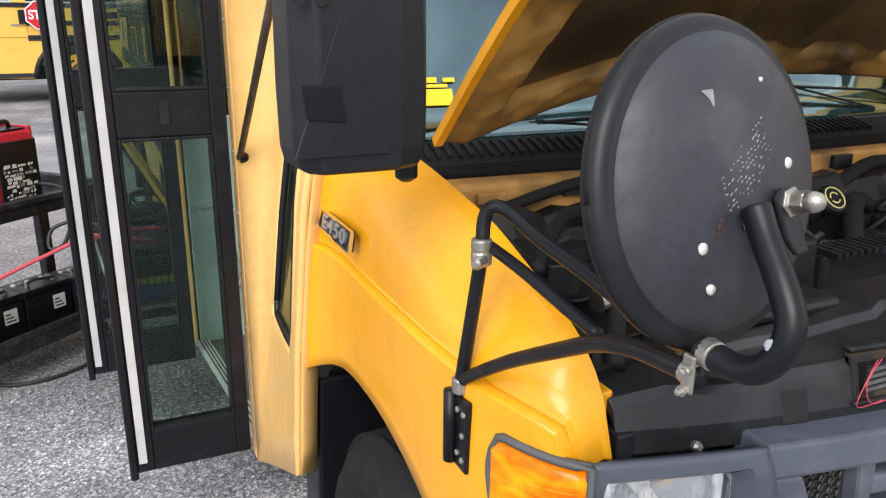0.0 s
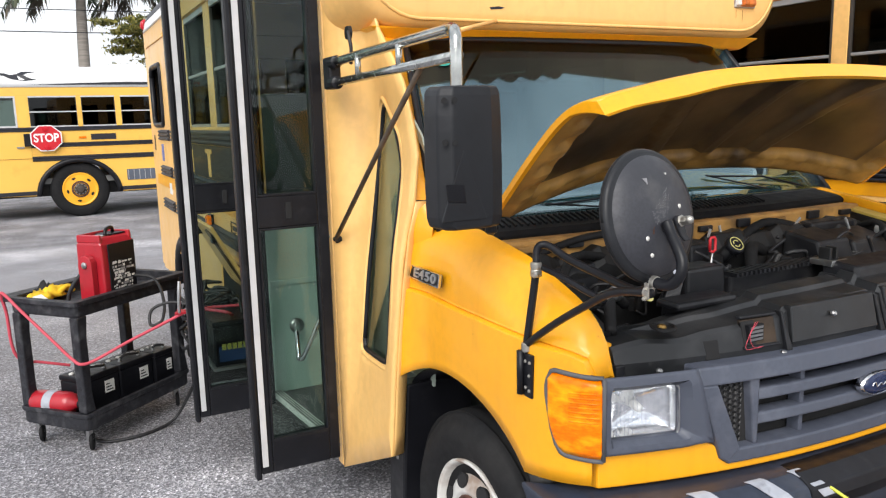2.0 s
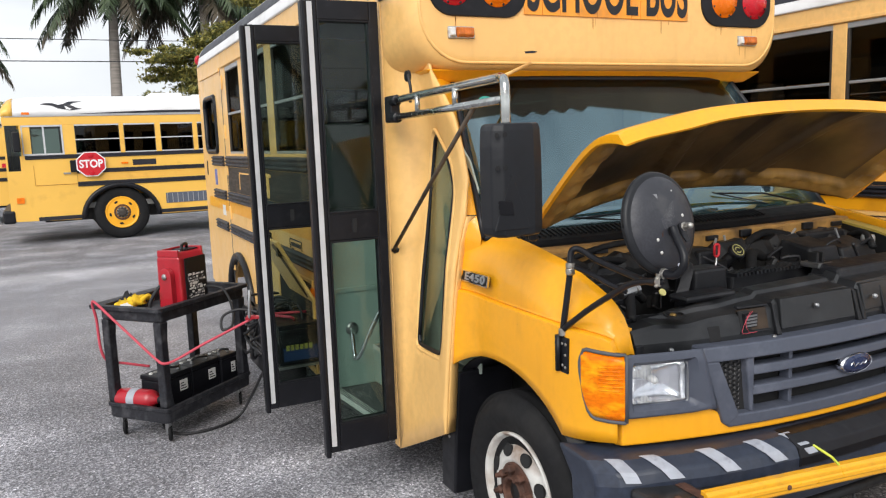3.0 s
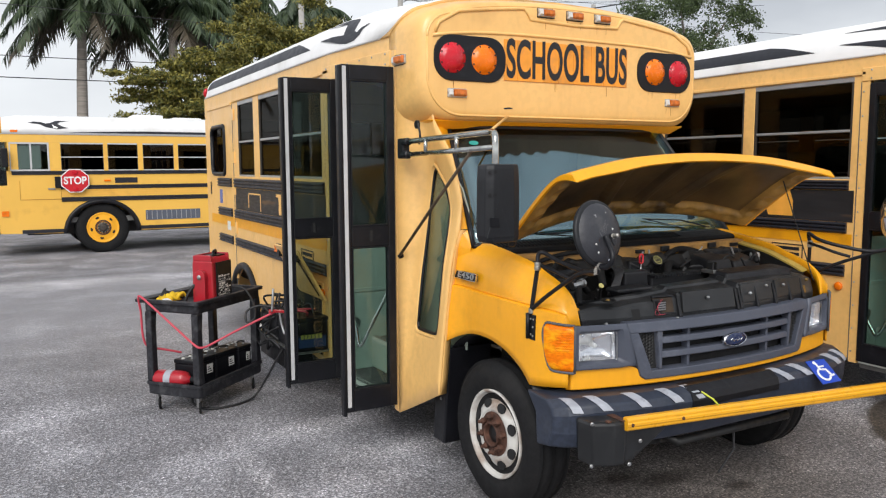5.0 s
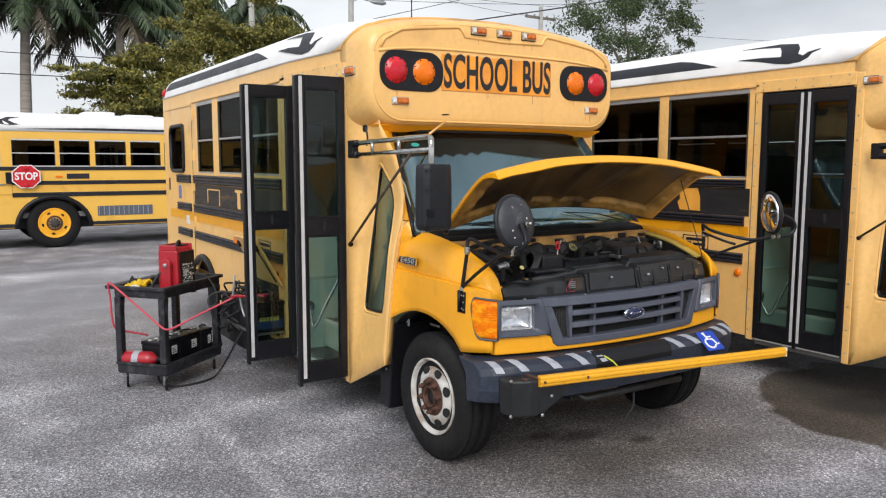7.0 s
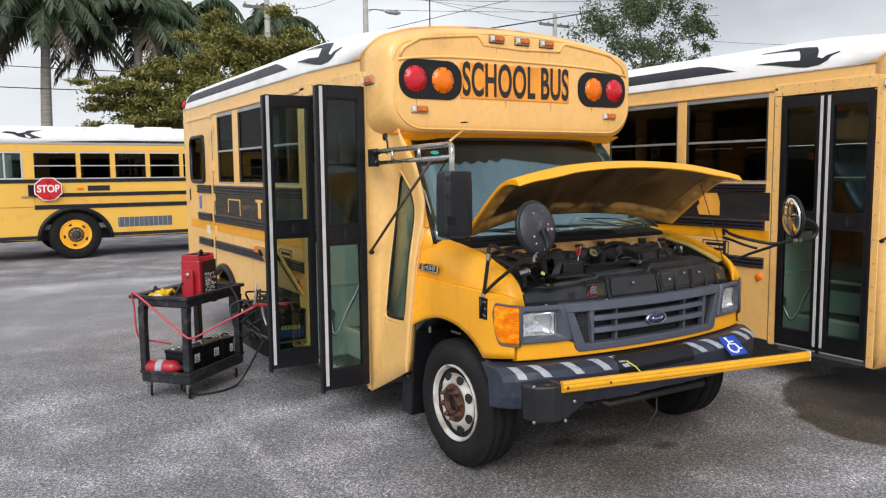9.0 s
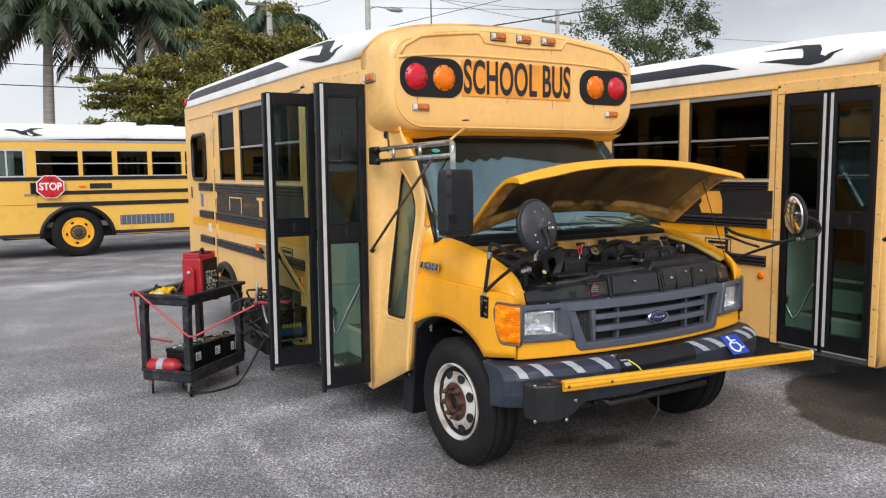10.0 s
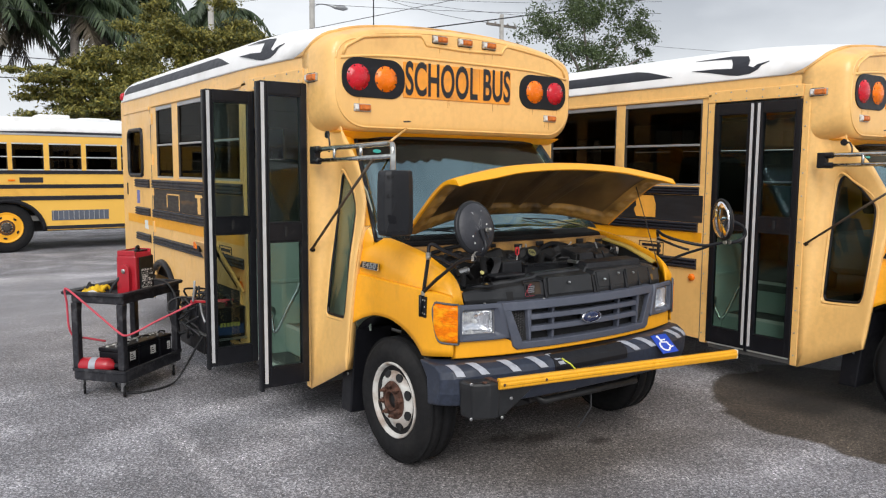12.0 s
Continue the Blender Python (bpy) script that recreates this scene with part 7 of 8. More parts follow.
            part("clamp_bolt", bm, ZINC, k)
    bm = B()
    tube(bm, [P(-.962, -.676, 1.04), P(-.962, -.699, 1.059), P(-.966, -.814, 1.133), P(-.972, -.942, 1.205), P(-.976, -1.004, 1.238), P(-.979, -1.059, 1.256), P(-.983, -1.108, 1.265), P(-.986, -1.15, 1.270)], .0092, 12, 5)
    part("lower_stay", bm, BLACK, k, "black steel tube", smooth=True)
    bm = B()
    tube(bm, [P(-.964, -.672, 1.02), P(-.944, -.690, 1.22), P(-.938, -.686, 1.275), P(-.930, -.690, 1.296), P(-.915, -.71, 1.295), P(-.900, -.77, 1.270), P(-.89, -.87, 1.250), P(-.90, -1.0, 1.238), P(-.94, -1.09, 1.262), P(-.975, -1.13, 1.275)], .0100, 12, 5)
    part("upper_stay", bm, BLACK, k, "black steel tube", smooth=True)
    bm = B()
    tube(bm, [P(-.930, -.692, 1.243), P(-.920, -.769, 1.228), P(-.910, -.846, 1.208), P(-.905, -.91, 1.196)], .0082, 10, 4)
    part("short_stay", bm, BLACK, k, smooth=True)
    bm = B()
    lathe(bm, [(.0115, -.022), (.0145, -.020), (.0145, -.004), (.0125, -.002), (.0145, .002), (.0145, .014), (.0115, .016)], axis_to(P(-.943, -.691, 1.240), (0, 0, 1)), 20)
    part("tube_clamp", bm, ZINC, k, "zinc tube clamp", bevel=.001)
    bm = B()
    lathe(bm, [(.008, 0), (.008, .020), (.005, .024), (0, .024)], axis_to(P(-.948, -.708, 1.230), (sgn, -.6, 0)), 12)
    part("clamp_bolt", bm, ZINC, k)
    bm = B()
    lathe(bm, [(.0105, -.012), (.0135, -.010), (.0135, .010), (.0105, .012)], axis_to(P(-.962, -.674, 1.035), (0, 0, 1)), 18)
    part("tube_clamp", bm, ZINC, k, "zinc tube clamp", bevel=.001)
    bm = B()
    box(bm, *sorted((sgn * .957, sgn * .969)), -.706, -.650, .905, 1.02)
    part("hinge_plate", bm, BLACK, k, "black bolted hinge plate", bevel=.003)
    bm = B()
    tube(bm, [P(-.974, -.664, .91), P(-.974, -.664, 1.025)], .010, 10)
    part("hinge_barrel", bm, BLACK, k, smooth=True)
    for y, z in ((-.696, .925), (-.696, .965), (-.680, 1.0), (-.699, 1.0), (-.680, .93)):
        bm = B()
        bolt(bm, P(-.969, y, z), (sgn, 0, 0), .005, .004)
        part("plate_rivet", bm, ZINC, k)


ZINC = mat("dull_zinc_plating", (0.46, 0.44, 0.40), 0.36, metal=0.85, var=0.2, scale=60, dirt=(0.20, 0.15, 0.10), dirt_amount=0.15, dirt_scale=80)
RIVET_PALE = mat("pale_rivet", (0.62, 0.61, 0.58), 0.45, var=0.1, scale=90)
WORN_PRINT = mat("worn_pale_print", (0.28, 0.28, 0.29), 0.6, var=0.3, scale=60)
TEAL_PALE = mat("pale_teal_panel", (0.37, 0.47, 0.43), 0.5, var=0.08, scale=4)
RAIL_PATH = [(-.985, 1.33, .63), (-1.000, 1.28, .60), (-1.015, 1.215, .52), (-1.017, 1.195, .50), (-.995, 1.17, .53), (-.93, 1.13, .69), (-.87, 1.10, .82), (-.80, 1.10, .98), (-.76, 1.14, 1.07), (-.75, 1.33, 1.12)]
STICKER_BLUE = mat("faded_blue_sticker", (0.12, 0.16, 0.42), 0.5, var=0.3, scale=30)
RUSTY_STEEL = mat("weathered_steel_rod", (0.10, 0.075, 0.055), 0.5, metal=0.4, var=0.4, scale=20)


def minibus(at, label, opened, pane, scraped):
    bus = thing("school_minibus", label, "school bus", at, "school buses in the yard")
    bus_body(bus, opened, pane, scraped)
    for s in (-1, 1):
        if s < 0:
            quarter_panel(bus, s, opened)
        fender(bus, s)
        wheel(bus, s * .858, -.355, .366, .212, RIM_WHITE, s, RUST, steer=1.5 * -s)
        wheel(bus, s * (SIDE["half"] - .23), SIDE["axle"], .370, .215, RIM_WHITE, s, RUST, dish=-.10)
        cross_view_mirror(bus, s)
    side_mirror(bus, -1)
    front_cap(bus, opened)
    driver_door(bus)
    windshield(bus)
    hood(bus, opened)
    nose(bus)
    engine_bay(bus, opened)
    bumper(bus, opened, opened)
    return bus


BUS = minibus(Matrix.Identity(4), "yellow school minibus with raised hood and open entrance doors", True, TINTED,
              ((3.06, 3.46, 1.440, 1.452), (3.06, 3.075, 1.30, 1.44), (3.44, 3.455, 1.32, 1.44), (2.42, 2.62, 1.44, 1.465), (2.47, 2.55, 1.30, 1.44)))
SIDE = SIDE_SHUT
minibus(pose(3.235, -1.52, 0), "faded yellow school minibus with closed black entrance doors", False, TINTED, ((1.86, 2.10, 1.295, 1.485), (2.5, 2.56, 1.3, 1.45)))

# ---- large bus across the yard ----
def far_bus(at, label):
    """A flat-fronted large bus: x runs from its front at 0 to its rear, y = 0 is the side that shows, z up."""
    bus = thing("school_bus", label, "school bus", at, "school buses in the yard")
    L, W = 10.6, 2.4
    zs, zt = 2.32, 2.72
    def sec(x, k=1.0):
        pts = []
        for i in range(21):
            a = math.pi * i / 20
            y = W / 2 - W / 2 * math.copysign(abs(math.cos(a)) ** .7, math.cos(a))
            pts.append((x, y, zs + (zt - zs) * k * math.sin(a) ** .62))
        return pts
    bm = B()
    loft(bm, [sec(-.07, .55), sec(.03, .85), sec(.32, .98), sec(.9, 1.0), sec(L, 1.0)], closed=False)
    part("roof", bm, ROOF, bus, "white roof", smooth=True, solid=.02)
    bm = B()
    box(bm, 2.50, 3.12, W / 2 - .35, W / 2 + .35, zt - .01, zt + .075)
    part("roof_hatch", bm, ROOF, bus, "white roof hatch", bevel=.03)
    bm = B()
    loft(bm, [sec(-.13, .4), sec(-.09, .60), sec(-.02, .80), sec(.06, .90)], closed=False)
    bmesh.ops.translate(bm, verts=bm.verts[:], vec=(0, 0, .012))
    part("roof_front", bm, FAR_YELLOW, bus, "yellow front roof dome", smooth=True, solid=.02)
    bm = B()
    rows = []
    for i in range(21):
        x = 1.1 + (L - 1.1) * i / 20
        row = []
        for a in (.022, .022 + .03 * min(1, i / 3), .022 + .06 * min(1, i / 3)):
            row.append((x, W / 2 - W / 2 * math.cos(a) ** .7 - .012, zs + (zt - zs) * math.sin(a) ** .62 + .004))
        rows.append(row)
    loft(bm, rows, closed=False)
    part("roof_stripe", bm, DECAL, bus, "black pointed roof stripe", solid=.004)
    ax = 1.72
    for y0, y1, near in ((0, .04, True), (W - .04, W, False)):
        arch = [(ax + .66 * math.cos(radians(a)), .42 + .60 * math.sin(radians(a))) for a in range(180, -1, -12)]
        arch2 = [(7.4 + .66 * math.cos(radians(a)), .42 + .60 * math.sin(radians(a))) for a in range(180, -1, -12)]
        low = [(-.06, .45)] + arch + arch2 + [(L, .45), (L, 1.63), (.10, 1.63), (.10, 1.36), (-.13, 1.36), (-.13, .60)]
        bm = B()
        prism(bm, low, "y", y0, y1)
        edges = [(.30, .81)] + FAR_WIN
        e = .13
        for a, b in edges:
            box(bm, e, a, y0, y1, 1.63, 2.17)
            e = b
        box(bm, e, L, y0, y1, 1.63, 2.17)
        box(bm, -.12, L, y0, y1, 2.17, 2.325)
        box(bm, -.12, -.095, y0, y1, 1.36, 2.17)
        part("side_panel", bm, FAR_YELLOW, bus, "glossy yellow side panels", bevel=.005)
        bm = B()
        box(bm, -.095, .10, (y0 + y1) / 2 - .003, (y0 + y1) / 2 + .003, 1.36, 2.17)
        part("corner_pane", bm, FAR_CLEAR, bus, "greenish corner pane")
        for a, b in FAR_WIN:
            w = new("window")
            w.parent = bus
            bm = B()
            for q in ((a, b, 2.145, 2.17), (a, b, 1.63, 1.65), (a, b, 1.885, 1.905)):
                box(bm, q[0], q[1], y0 - .004, y1 + .004, q[2], q[3])
            part("window_frame", bm, WHITE_STRIP, w, "pale sash rails")
            for q in ((a, a + .012), (b - .012, b)):
                bm = B()
                box(bm, q[0], q[1], y0 + .004, y1 - .004, 1.65, 2.145)
                part("window_channel", bm, DECAL, w, "dark window channel")
            for z0, z1 in ((1.65, 1.885), (1.905, 2.145)):
                bm = B()
                box(bm, a, b, (y0 + y1) / 2 - .002, (y0 + y1) / 2 + .002, z0, z1)
                part("pane", bm, DARK_PANE, w)
        if near:
            w = new("driver_window")
            w.parent = bus
            bm = B()
            for q in ((.16, .83, 2.14, 2.17), (.16, .83, 1.63, 1.66), (.16, .18, 1.66, 2.14), (.80, .83, 1.66, 2.14), (.50, .53, 1.66, 2.14)):
                box(bm, q[0], q[1], -.008, .04, q[2], q[3])
            part("window_frame", bm, WHITE_STRIP, w, "pale sliding window frame")
            for a, b in ((.18, .50), (.53, .80)):
                bm = B()
                box(bm, a, b, .012, .016, 1.66, 2.14)
                part("pane", bm, FAR_CLEAR, w, "greenish sliding pane")
            for z0, z1, a in ((1.555, 1.63, .18), (1.27, 1.35, 1.0), (1.03, 1.12, 1.0)):
                bm = B()
                loft(bm, [[(x, -.02 * p, z0 + (z1 - z0) * q) for p, q in ((0, 0), (1, .1), (1, .4), (.5, .45), (.5, .55), (1, .6), (1, .9), (0, 1))] for x in (a, L)])
                part("rub_rail", bm, DECAL, bus, "black rub rail")
            for x0, x1 in ((.30, ax - .63), (ax + .66, 6.7)):
                bm = B()
                box(bm, x0, x1, -.012, .0, .44, .51)
                part("skirt_rail", bm, DECAL, bus, "black skirt rail")
            for z in (1.16, 1.20, 1.24):
                bm = B()
                box(bm, 1.0, L, -.006, 0, z, z + .012)
                part("panel_bead", bm, FAR_YELLOW, bus)
            bm = B()
            tube(bm, [(ax + .67 * math.cos(radians(a)), -.01, .42 + .61 * math.sin(radians(a))) for a in range(0, 181, 10)], .045, 8)
            part("arch_flare", bm, BLACK, bus, "black arch flare", smooth=True)
            # louvre
            g = new("side_louvre")
            g.parent = bus
            bm = B()
            box(bm, 2.53, 3.62, -.008, 0, .62, .82)
            part("louvre_frame", bm, LOUVRE, g, "grey louvre")
            for i in range(11):
                bm = B()
                box(bm, 2.55 + i * .097, 2.562 + i * .097, -.016, -.006, .63, .81)
                part("louvre_slat", bm, ALU, g)
            bm = B()
            box(bm, 1.98, 2.40, -.01, 0, 1.385, 1.49)
            part("blacked_lettering", bm, DECAL, bus, "painted-out black lettering bar")
            bm = B()
            box(bm, 1.78, 1.90, -.02, 0, 1.415, 1.45)
            part("side_marker", bm, AMBER_LENS, bus)
            bm = B()
            box(bm, -.02, .10, -.02, 0, .78, .88)
            part("turn_marker", bm, AMBER_LENS, bus, "amber corner lamp")
            bm = B()
            box(bm, .30, 1.0, -.006, 0, 1.08, 1.09)
            box(bm, .30, .306, -.006, 0, 1.09, 1.45)
            box(bm, 1.0, 1.006, -.006, 0, 1.08, 1.45)
            part("hatch_seam", bm, FAR_SEAM, bus, "thin hatch seam")
            bm = B()
            box(bm, .78, .90, -.02, 0, 1.27, 1.30)
            part("hatch_latch", bm, STEEL, bus)
            # stop arm
            s = new("stop_arm")
            s.parent = bus
            oct_ = [(1.25 + .27 * math.cos(radians(22.5 + 45 * i)), 1.436 + .245 * math.sin(radians(22.5 + 45 * i))) for i in range(8)]
            bm = B()
            prism(bm, oct_, "y", -.075, -.055)
            part("stop_border", bm, WHITE_INK, s, "white border")
            bm = B()
            prism(bm, [(1.25 + (x - 1.25) * .92, 1.436 + (z - 1.436) * .92) for x, z in oct_], "y", -.080, -.074)
            part("stop_plate", bm, STOP_RED, s, "red octagon")
            letters("lettering", "STOP", .20, WHITE_INK, s, Matrix.Translation((1.25, -.082, 1.436)) @ Matrix.Rotation(radians(90), 4, "X"), .84, .001, 1.0, .006)
            for z in (1.60, 1.27):
                bm = B()
                lathe(bm, [(.05, 0), (.045, .015), (0, .02)], axis_to((1.25, -.080, z), (0, -1, 0)), 16)
                part("stop_lamp", bm, RED_LENS, s)
            bm = B()
            box(bm, .90, 1.02, -.06, 0, 1.30, 1.52)
            part("arm_hinge", bm, BLACK, s, bevel=.01)
            # roof graphic
            bm = B()
            def rp(x, s_):
                i = s_ * 20
                p = sec(max(x, .9), 1.0)
                k = min(int(i), 19)
                a, b = Vector(p[k]), Vector(p[k + 1])
                q = a.lerp(b, i - k)
                return Vector((x, q.y - .012, q.z + .016))
            shape = [(.50, .115), (.60, .135), (.72, .13), (.80, .10), (.88, .115), (.98, .16), (1.22, .165), (1.05, .135), (1.0, .10), (1.1, .06), (1.2, .045), (1.0, .035), (.80, .05), (.70, .09), (.62, .10)]
            f = face(bm, [rp(x, b) for x, b in shape])
            bmesh.ops.triangulate(bm, faces=[f])
            part("bird_graphic", bm, DECAL, bus, "black bird-shaped decal", solid=.002)
            bm = B()
            box(bm, .20, .32, -.02, .0, 2.36, 2.40)
            part("clearance_lamp", bm, AMBER_LENS, bus)
    # front and back
    bm = B()
    box(bm, -.13, -.08, .04, W - .04, .45, 1.35)
    box(bm, -.13, -.08, .04, W - .04, 2.17, 2.33)
    box(bm, -.13, -.08, .04, .10, 1.35, 2.17)
    box(bm, -.13, -.08, W - .10, W - .04, 1.35, 2.17)
    part("front_panel", bm, FAR_YELLOW, bus, bevel=.02)
    bm = B()
    box(bm, -.11, -.105, .10, W - .10, 1.35, 2.17)
    part("windshield", bm, DARK_PANE, bus)
    bm = B()
    box(bm, L - .05, L, .04, W - .04, .45, 2.33)
    part("rear_panel", bm, FAR_YELLOW, bus)
    bm = B()
    box(bm, -.27, -.06, -.02, W + .02, .42, .66)
    part("front_bumper", bm, BLACK, bus, bevel=.04)
    bm = B()
    loft(bm, [[(.02 + a, -.16 + b, z) for a, b in ((0, 0), (.11, 0), (.12, .08), (0, .09))] for z in (1.70, 2.06)])
    part("driver_mirror", bm, BLACK, bus, "black driver's mirror", bevel=.02)
    for y in (.10, W - .30):
        bm = B()
        box(bm, L - .002, L + .03, y, y + .20, 1.30, 1.50)
        part("tail_lamp", bm, RED_LENS, bus, "red tail lamp", bevel=.01)
    bm = B()
    box(bm, L - .30, L - .08, -.015, .0, 1.36, 1.46)
    part("side_lamp", bm, RED_LENS, bus, "red side lamp", bevel=.005)
    bm = B()
    box(bm, .1, L - .1, .06, W - .06, .62, .72)
    part("floor_deck", bm, INNER, bus)
    bm = B()
    box(bm, .4, L - .3, .35, W - .35, .38, .62)
    part("chassis", bm, ENGINE_DARK, bus)
    for x, yw, sg in ((ax, .17, -1), (ax, W - .17, 1), (7.4, .17, -1), (7.4, W - .17, 1)):
        w = wheel_big(bus, x, yw, sg)
    bm = B()
    loft(bm, [[(x, 1.2 + y, z) for x, y in ((3.3 + k, -.3 + k), (3.95 - k, -.3 + k), (3.95 - k, .3 - k), (3.3 + k, .3 - k))] for z, k in ((2.69, 0), (2.75, .02), (2.76, .05))])
    part("roof_hatch", bm, ROOF, bus, "white roof hatch")
    return bus


def wheel_big(bus, x, y, sg):
    w = new("wheel")
    w.parent = bus
    w.matrix_basis = Matrix.Translation((x, y, .50)) @ Vector((0, sg, 0)).to_track_quat("Z", "Y").to_matrix().to_4x4()
    bm = B()
    lathe(bm, [(.28, -.12), (.34, -.14), (.46, -.135), (.50, -.10), (.50, .10), (.46, .135), (.34, .145), (.29, .12)], None, 48)
    part("tyre", bm, RUBBER, w, smooth=True)
    bm = B()
    lathe(bm, [(.30, .11), (.302, .145), (.29, .150), (.275, .138), (.25, .135), (.17, .150), (.14, .155), (0, .155)], None, 40)
    d = part("wheel_disc", bm, RIM_YELLOW, w, "yellow painted steel wheel", smooth=True)
    bm = B()
    lathe(bm, [(.155, .145), (.150, .158), (.118, .160), (.112, .150)], None, 32)
    part("hub_ring", bm, RUST, w, "rusty dark ring round the hub")
    bm = B()
    lathe(bm, [(.11, .14), (.11, .160), (.07, .175), (.055, .20), (0, .205)], None, 24)
    part("hub", bm, HUB_GREY, w, "grey greasy hub", smooth=False, bevel=.004)
    for i in range(10):
        a = 2 * math.pi * i / 10
        bm = B()
        bolt(bm, (.092 * math.cos(a), .092 * math.sin(a), .160), (0, 0, 1), .016, .03)
        part("lug_nut", bm, STEEL, w)
    for i in range(5):
        a = math.pi * .4 * i + .8
        bm = B()
        lathe(bm, [(.03, 0), (.03, .004), (0, .004)], Matrix.Translation((.215 * math.cos(a), .215 * math.sin(a), .1435)) @ Matrix.Rotation(a, 4, "Z") @ Matrix.Diagonal((.7, 1.2, 1, 1)), 12)
        part("hand_hole", bm, DARK_HOLE, d)
    return w


HUB_GREY = mat("greasy_grey_hub", (0.075, 0.065, 0.058), 0.5, metal=0.4, var=0.4, scale=20)
LABEL_BLUE = mat("dark_blue_label", (0.012, 0.035, 0.11), 0.5)
PRINT_YELLOW = mat("yellow_print", (0.30, 0.30, 0.07), 0.5)
LOUVRE = mat("grey_louvre_paint", (0.10, 0.115, 0.15), 0.5, var=0.1)
FAR_SEAM = mat("seam_shadow_line", (0.45, 0.22, 0.03), 0.6)
FAR_CLEAR = glass("greenish_pane", (0.45, 0.55, 0.50), 0.02, 0.6, 0.5)
FAR_WIN = [(1.03, 1.79), (1.87, 2.43), (2.53, 3.13), (3.22, 3.83), (3.91, 4.48), (4.58, 5.16), (5.26, 5.84), (5.94, 6.52), (6.62, 7.2), (7.3, 7.88)]
FAR = far_bus(pose(-3.18, 13.15, 0, 0, 0, 1.5), "large yellow school bus with white roof and folded stop arm")
FAR_B = copy_thing(FAR, pose(-14.05, 18.6, 0, 0, 0, 1.0))
tagged(FAR_B, "large yellow school bus parked beyond another bus")


# ---- service cart and what lies on it ----
CART_AT = pose(-1.945, 1.755, 0, 0, 0, 41)
CL, CW = .75, .44
cart = thing("utility_cart", "black moulded plastic utility cart with two trays", "cart", CART_AT)


def tray(name, z0, z1, lip, end_lip, label):
    """One moulded tray: bottom, walls and rolled rim as a single shell."""
    def ring(d, z):
        return [(a, b, z) for a, b in rounded(-d, CL + d, -d, CW + d, .03, 4)]
    bm = B()
    grip = lambda ring_pts: [(a, b + (end_lip if b > CW / 2 else 0), z) for a, b, z in ring_pts]
    loft(bm, [ring(-.03, z0), ring(-.004, z0), ring(0, z0 + .012), ring(0, z1 - .024), grip(ring(lip, z1 - .022)), grip(ring(lip, z1)), ring(-.018, z1), ring(-.02, z0 + .022), ring(-.05, z0 + .02)])
    part(name, bm, CART, cart, label, bevel=.003)


tray("top_tray", .705, .788, .022, .045, "black upper tray with raised rim")
tray("lower_tray", .125, .215, .008, 0, "black lower tray")
for x, y in ((0.004, .004), (CL - .064, .004), (.004, CW - .054), (CL - .064, CW - .054)):
    bm = B()
    loft(bm, [[(x, y, z), (x + w, y, z), (x + w, y + .052, z), (x, y + .052, z)] for z, w in ((.215, .066), (.30, .054), (.60, .054), (.705, .066))])
    part("corner_post", bm, CART, cart, bevel=.008)
for x, y in ((.05, .05), (CL - .07, .05), (.05, CW - .05), (CL - .07, CW - .05)):
    c = new("caster")
    c.parent = cart
    c.location = (x, y, 0)
    bm = B()
    box(bm, -.014, .014, -.012, .012, .05, .125)
    part("caster_fork", bm, STEEL, c, bevel=.003)
    bm = B()
    lathe(bm, [(.042, -.009), (.046, -.006), (.046, .006), (.042, .009)], axis_to((.012, 0, .05), (-.62, .78, 0)), 20)
    part("caster_wheel", bm, RUBBER, c, smooth=True)

ch = thing("battery_charger", "red portable battery charger with black front panel standing on the cart", "charger", CART_AT @ pose(.240, .040, .728, 0, 0, 4) @ Matrix.Diagonal((.87, .84, .98, 1)))
bm = B()
loft(bm, [[(.0, .0, z), (.27, .0, z), (.27, .20, z), (.0, .20, z)] for z in (0, .02)] + [[(.0, .005, .30), (.27, .005, .30), (.27, .195, .30), (.0, .195, .30)], [(.01, .03, .335), (.26, .03, .335), (.26, .17, .335), (.01, .17, .335)]])
part("case", bm, RED_PAINT, ch, "red enamelled steel case", bevel=.012)
bm = B()
box(bm, .04, .262, -.008, .002, .012, .30)
part("front_panel", bm, BLACK, ch, "black printed panel", bevel=.004)
rnd = random.Random(9)
for row in range(9):
    x = .058 + rnd.uniform(0, .02)
    while x < .225:
        w = rnd.uniform(.008, .05)
        if rnd.random() < .88:
            z = .056 + row * .0165 + rnd.uniform(-.003, .003)
            bm = B()
            h = rnd.uniform(.007, .015)
            prism(bm, [(x, z), (min(x + w, .242), z + rnd.uniform(-.003, .003)), (min(x + w, .24), z + h), (x + rnd.uniform(0, .006), z + h + rnd.uniform(-.002, .003))], "y", -.0095, -.008)
            part("printed_bar", bm, LABEL if rnd.random() < .7 else WORN_PRINT, ch)
        x += w + rnd.uniform(.002, .012)
bm = B()
box(bm, .05, .22, .06, .14, .334, .340)
part("top_plate", bm, ALU, ch, "bright worn top plate", bevel=.002)
bm = B()
box(bm, .12, .26, .04, .16, .337, .344)
part("top_recess", bm, BLACK, ch, bevel=.004)
for x0, x1, y0, y1 in ((.0, .022, .012, .188), (.248, .27, .012, .188), (.022, .248, .166, .186)):
    bm = B()
    loft(bm, [[(x0, y0, .31), (x1, y0, .31), (x1, y1, .31), (x0, y1, .31)], [(x0, y0 + .006, .352), (x1, y0 + .006, .352), (x1, y1 - .004, .352), (x0, y1 - .004, .352)]])
    part("top_rim", bm, RED_PAINT, ch, "raised red rim round the top", bevel=.006)
bm = B()
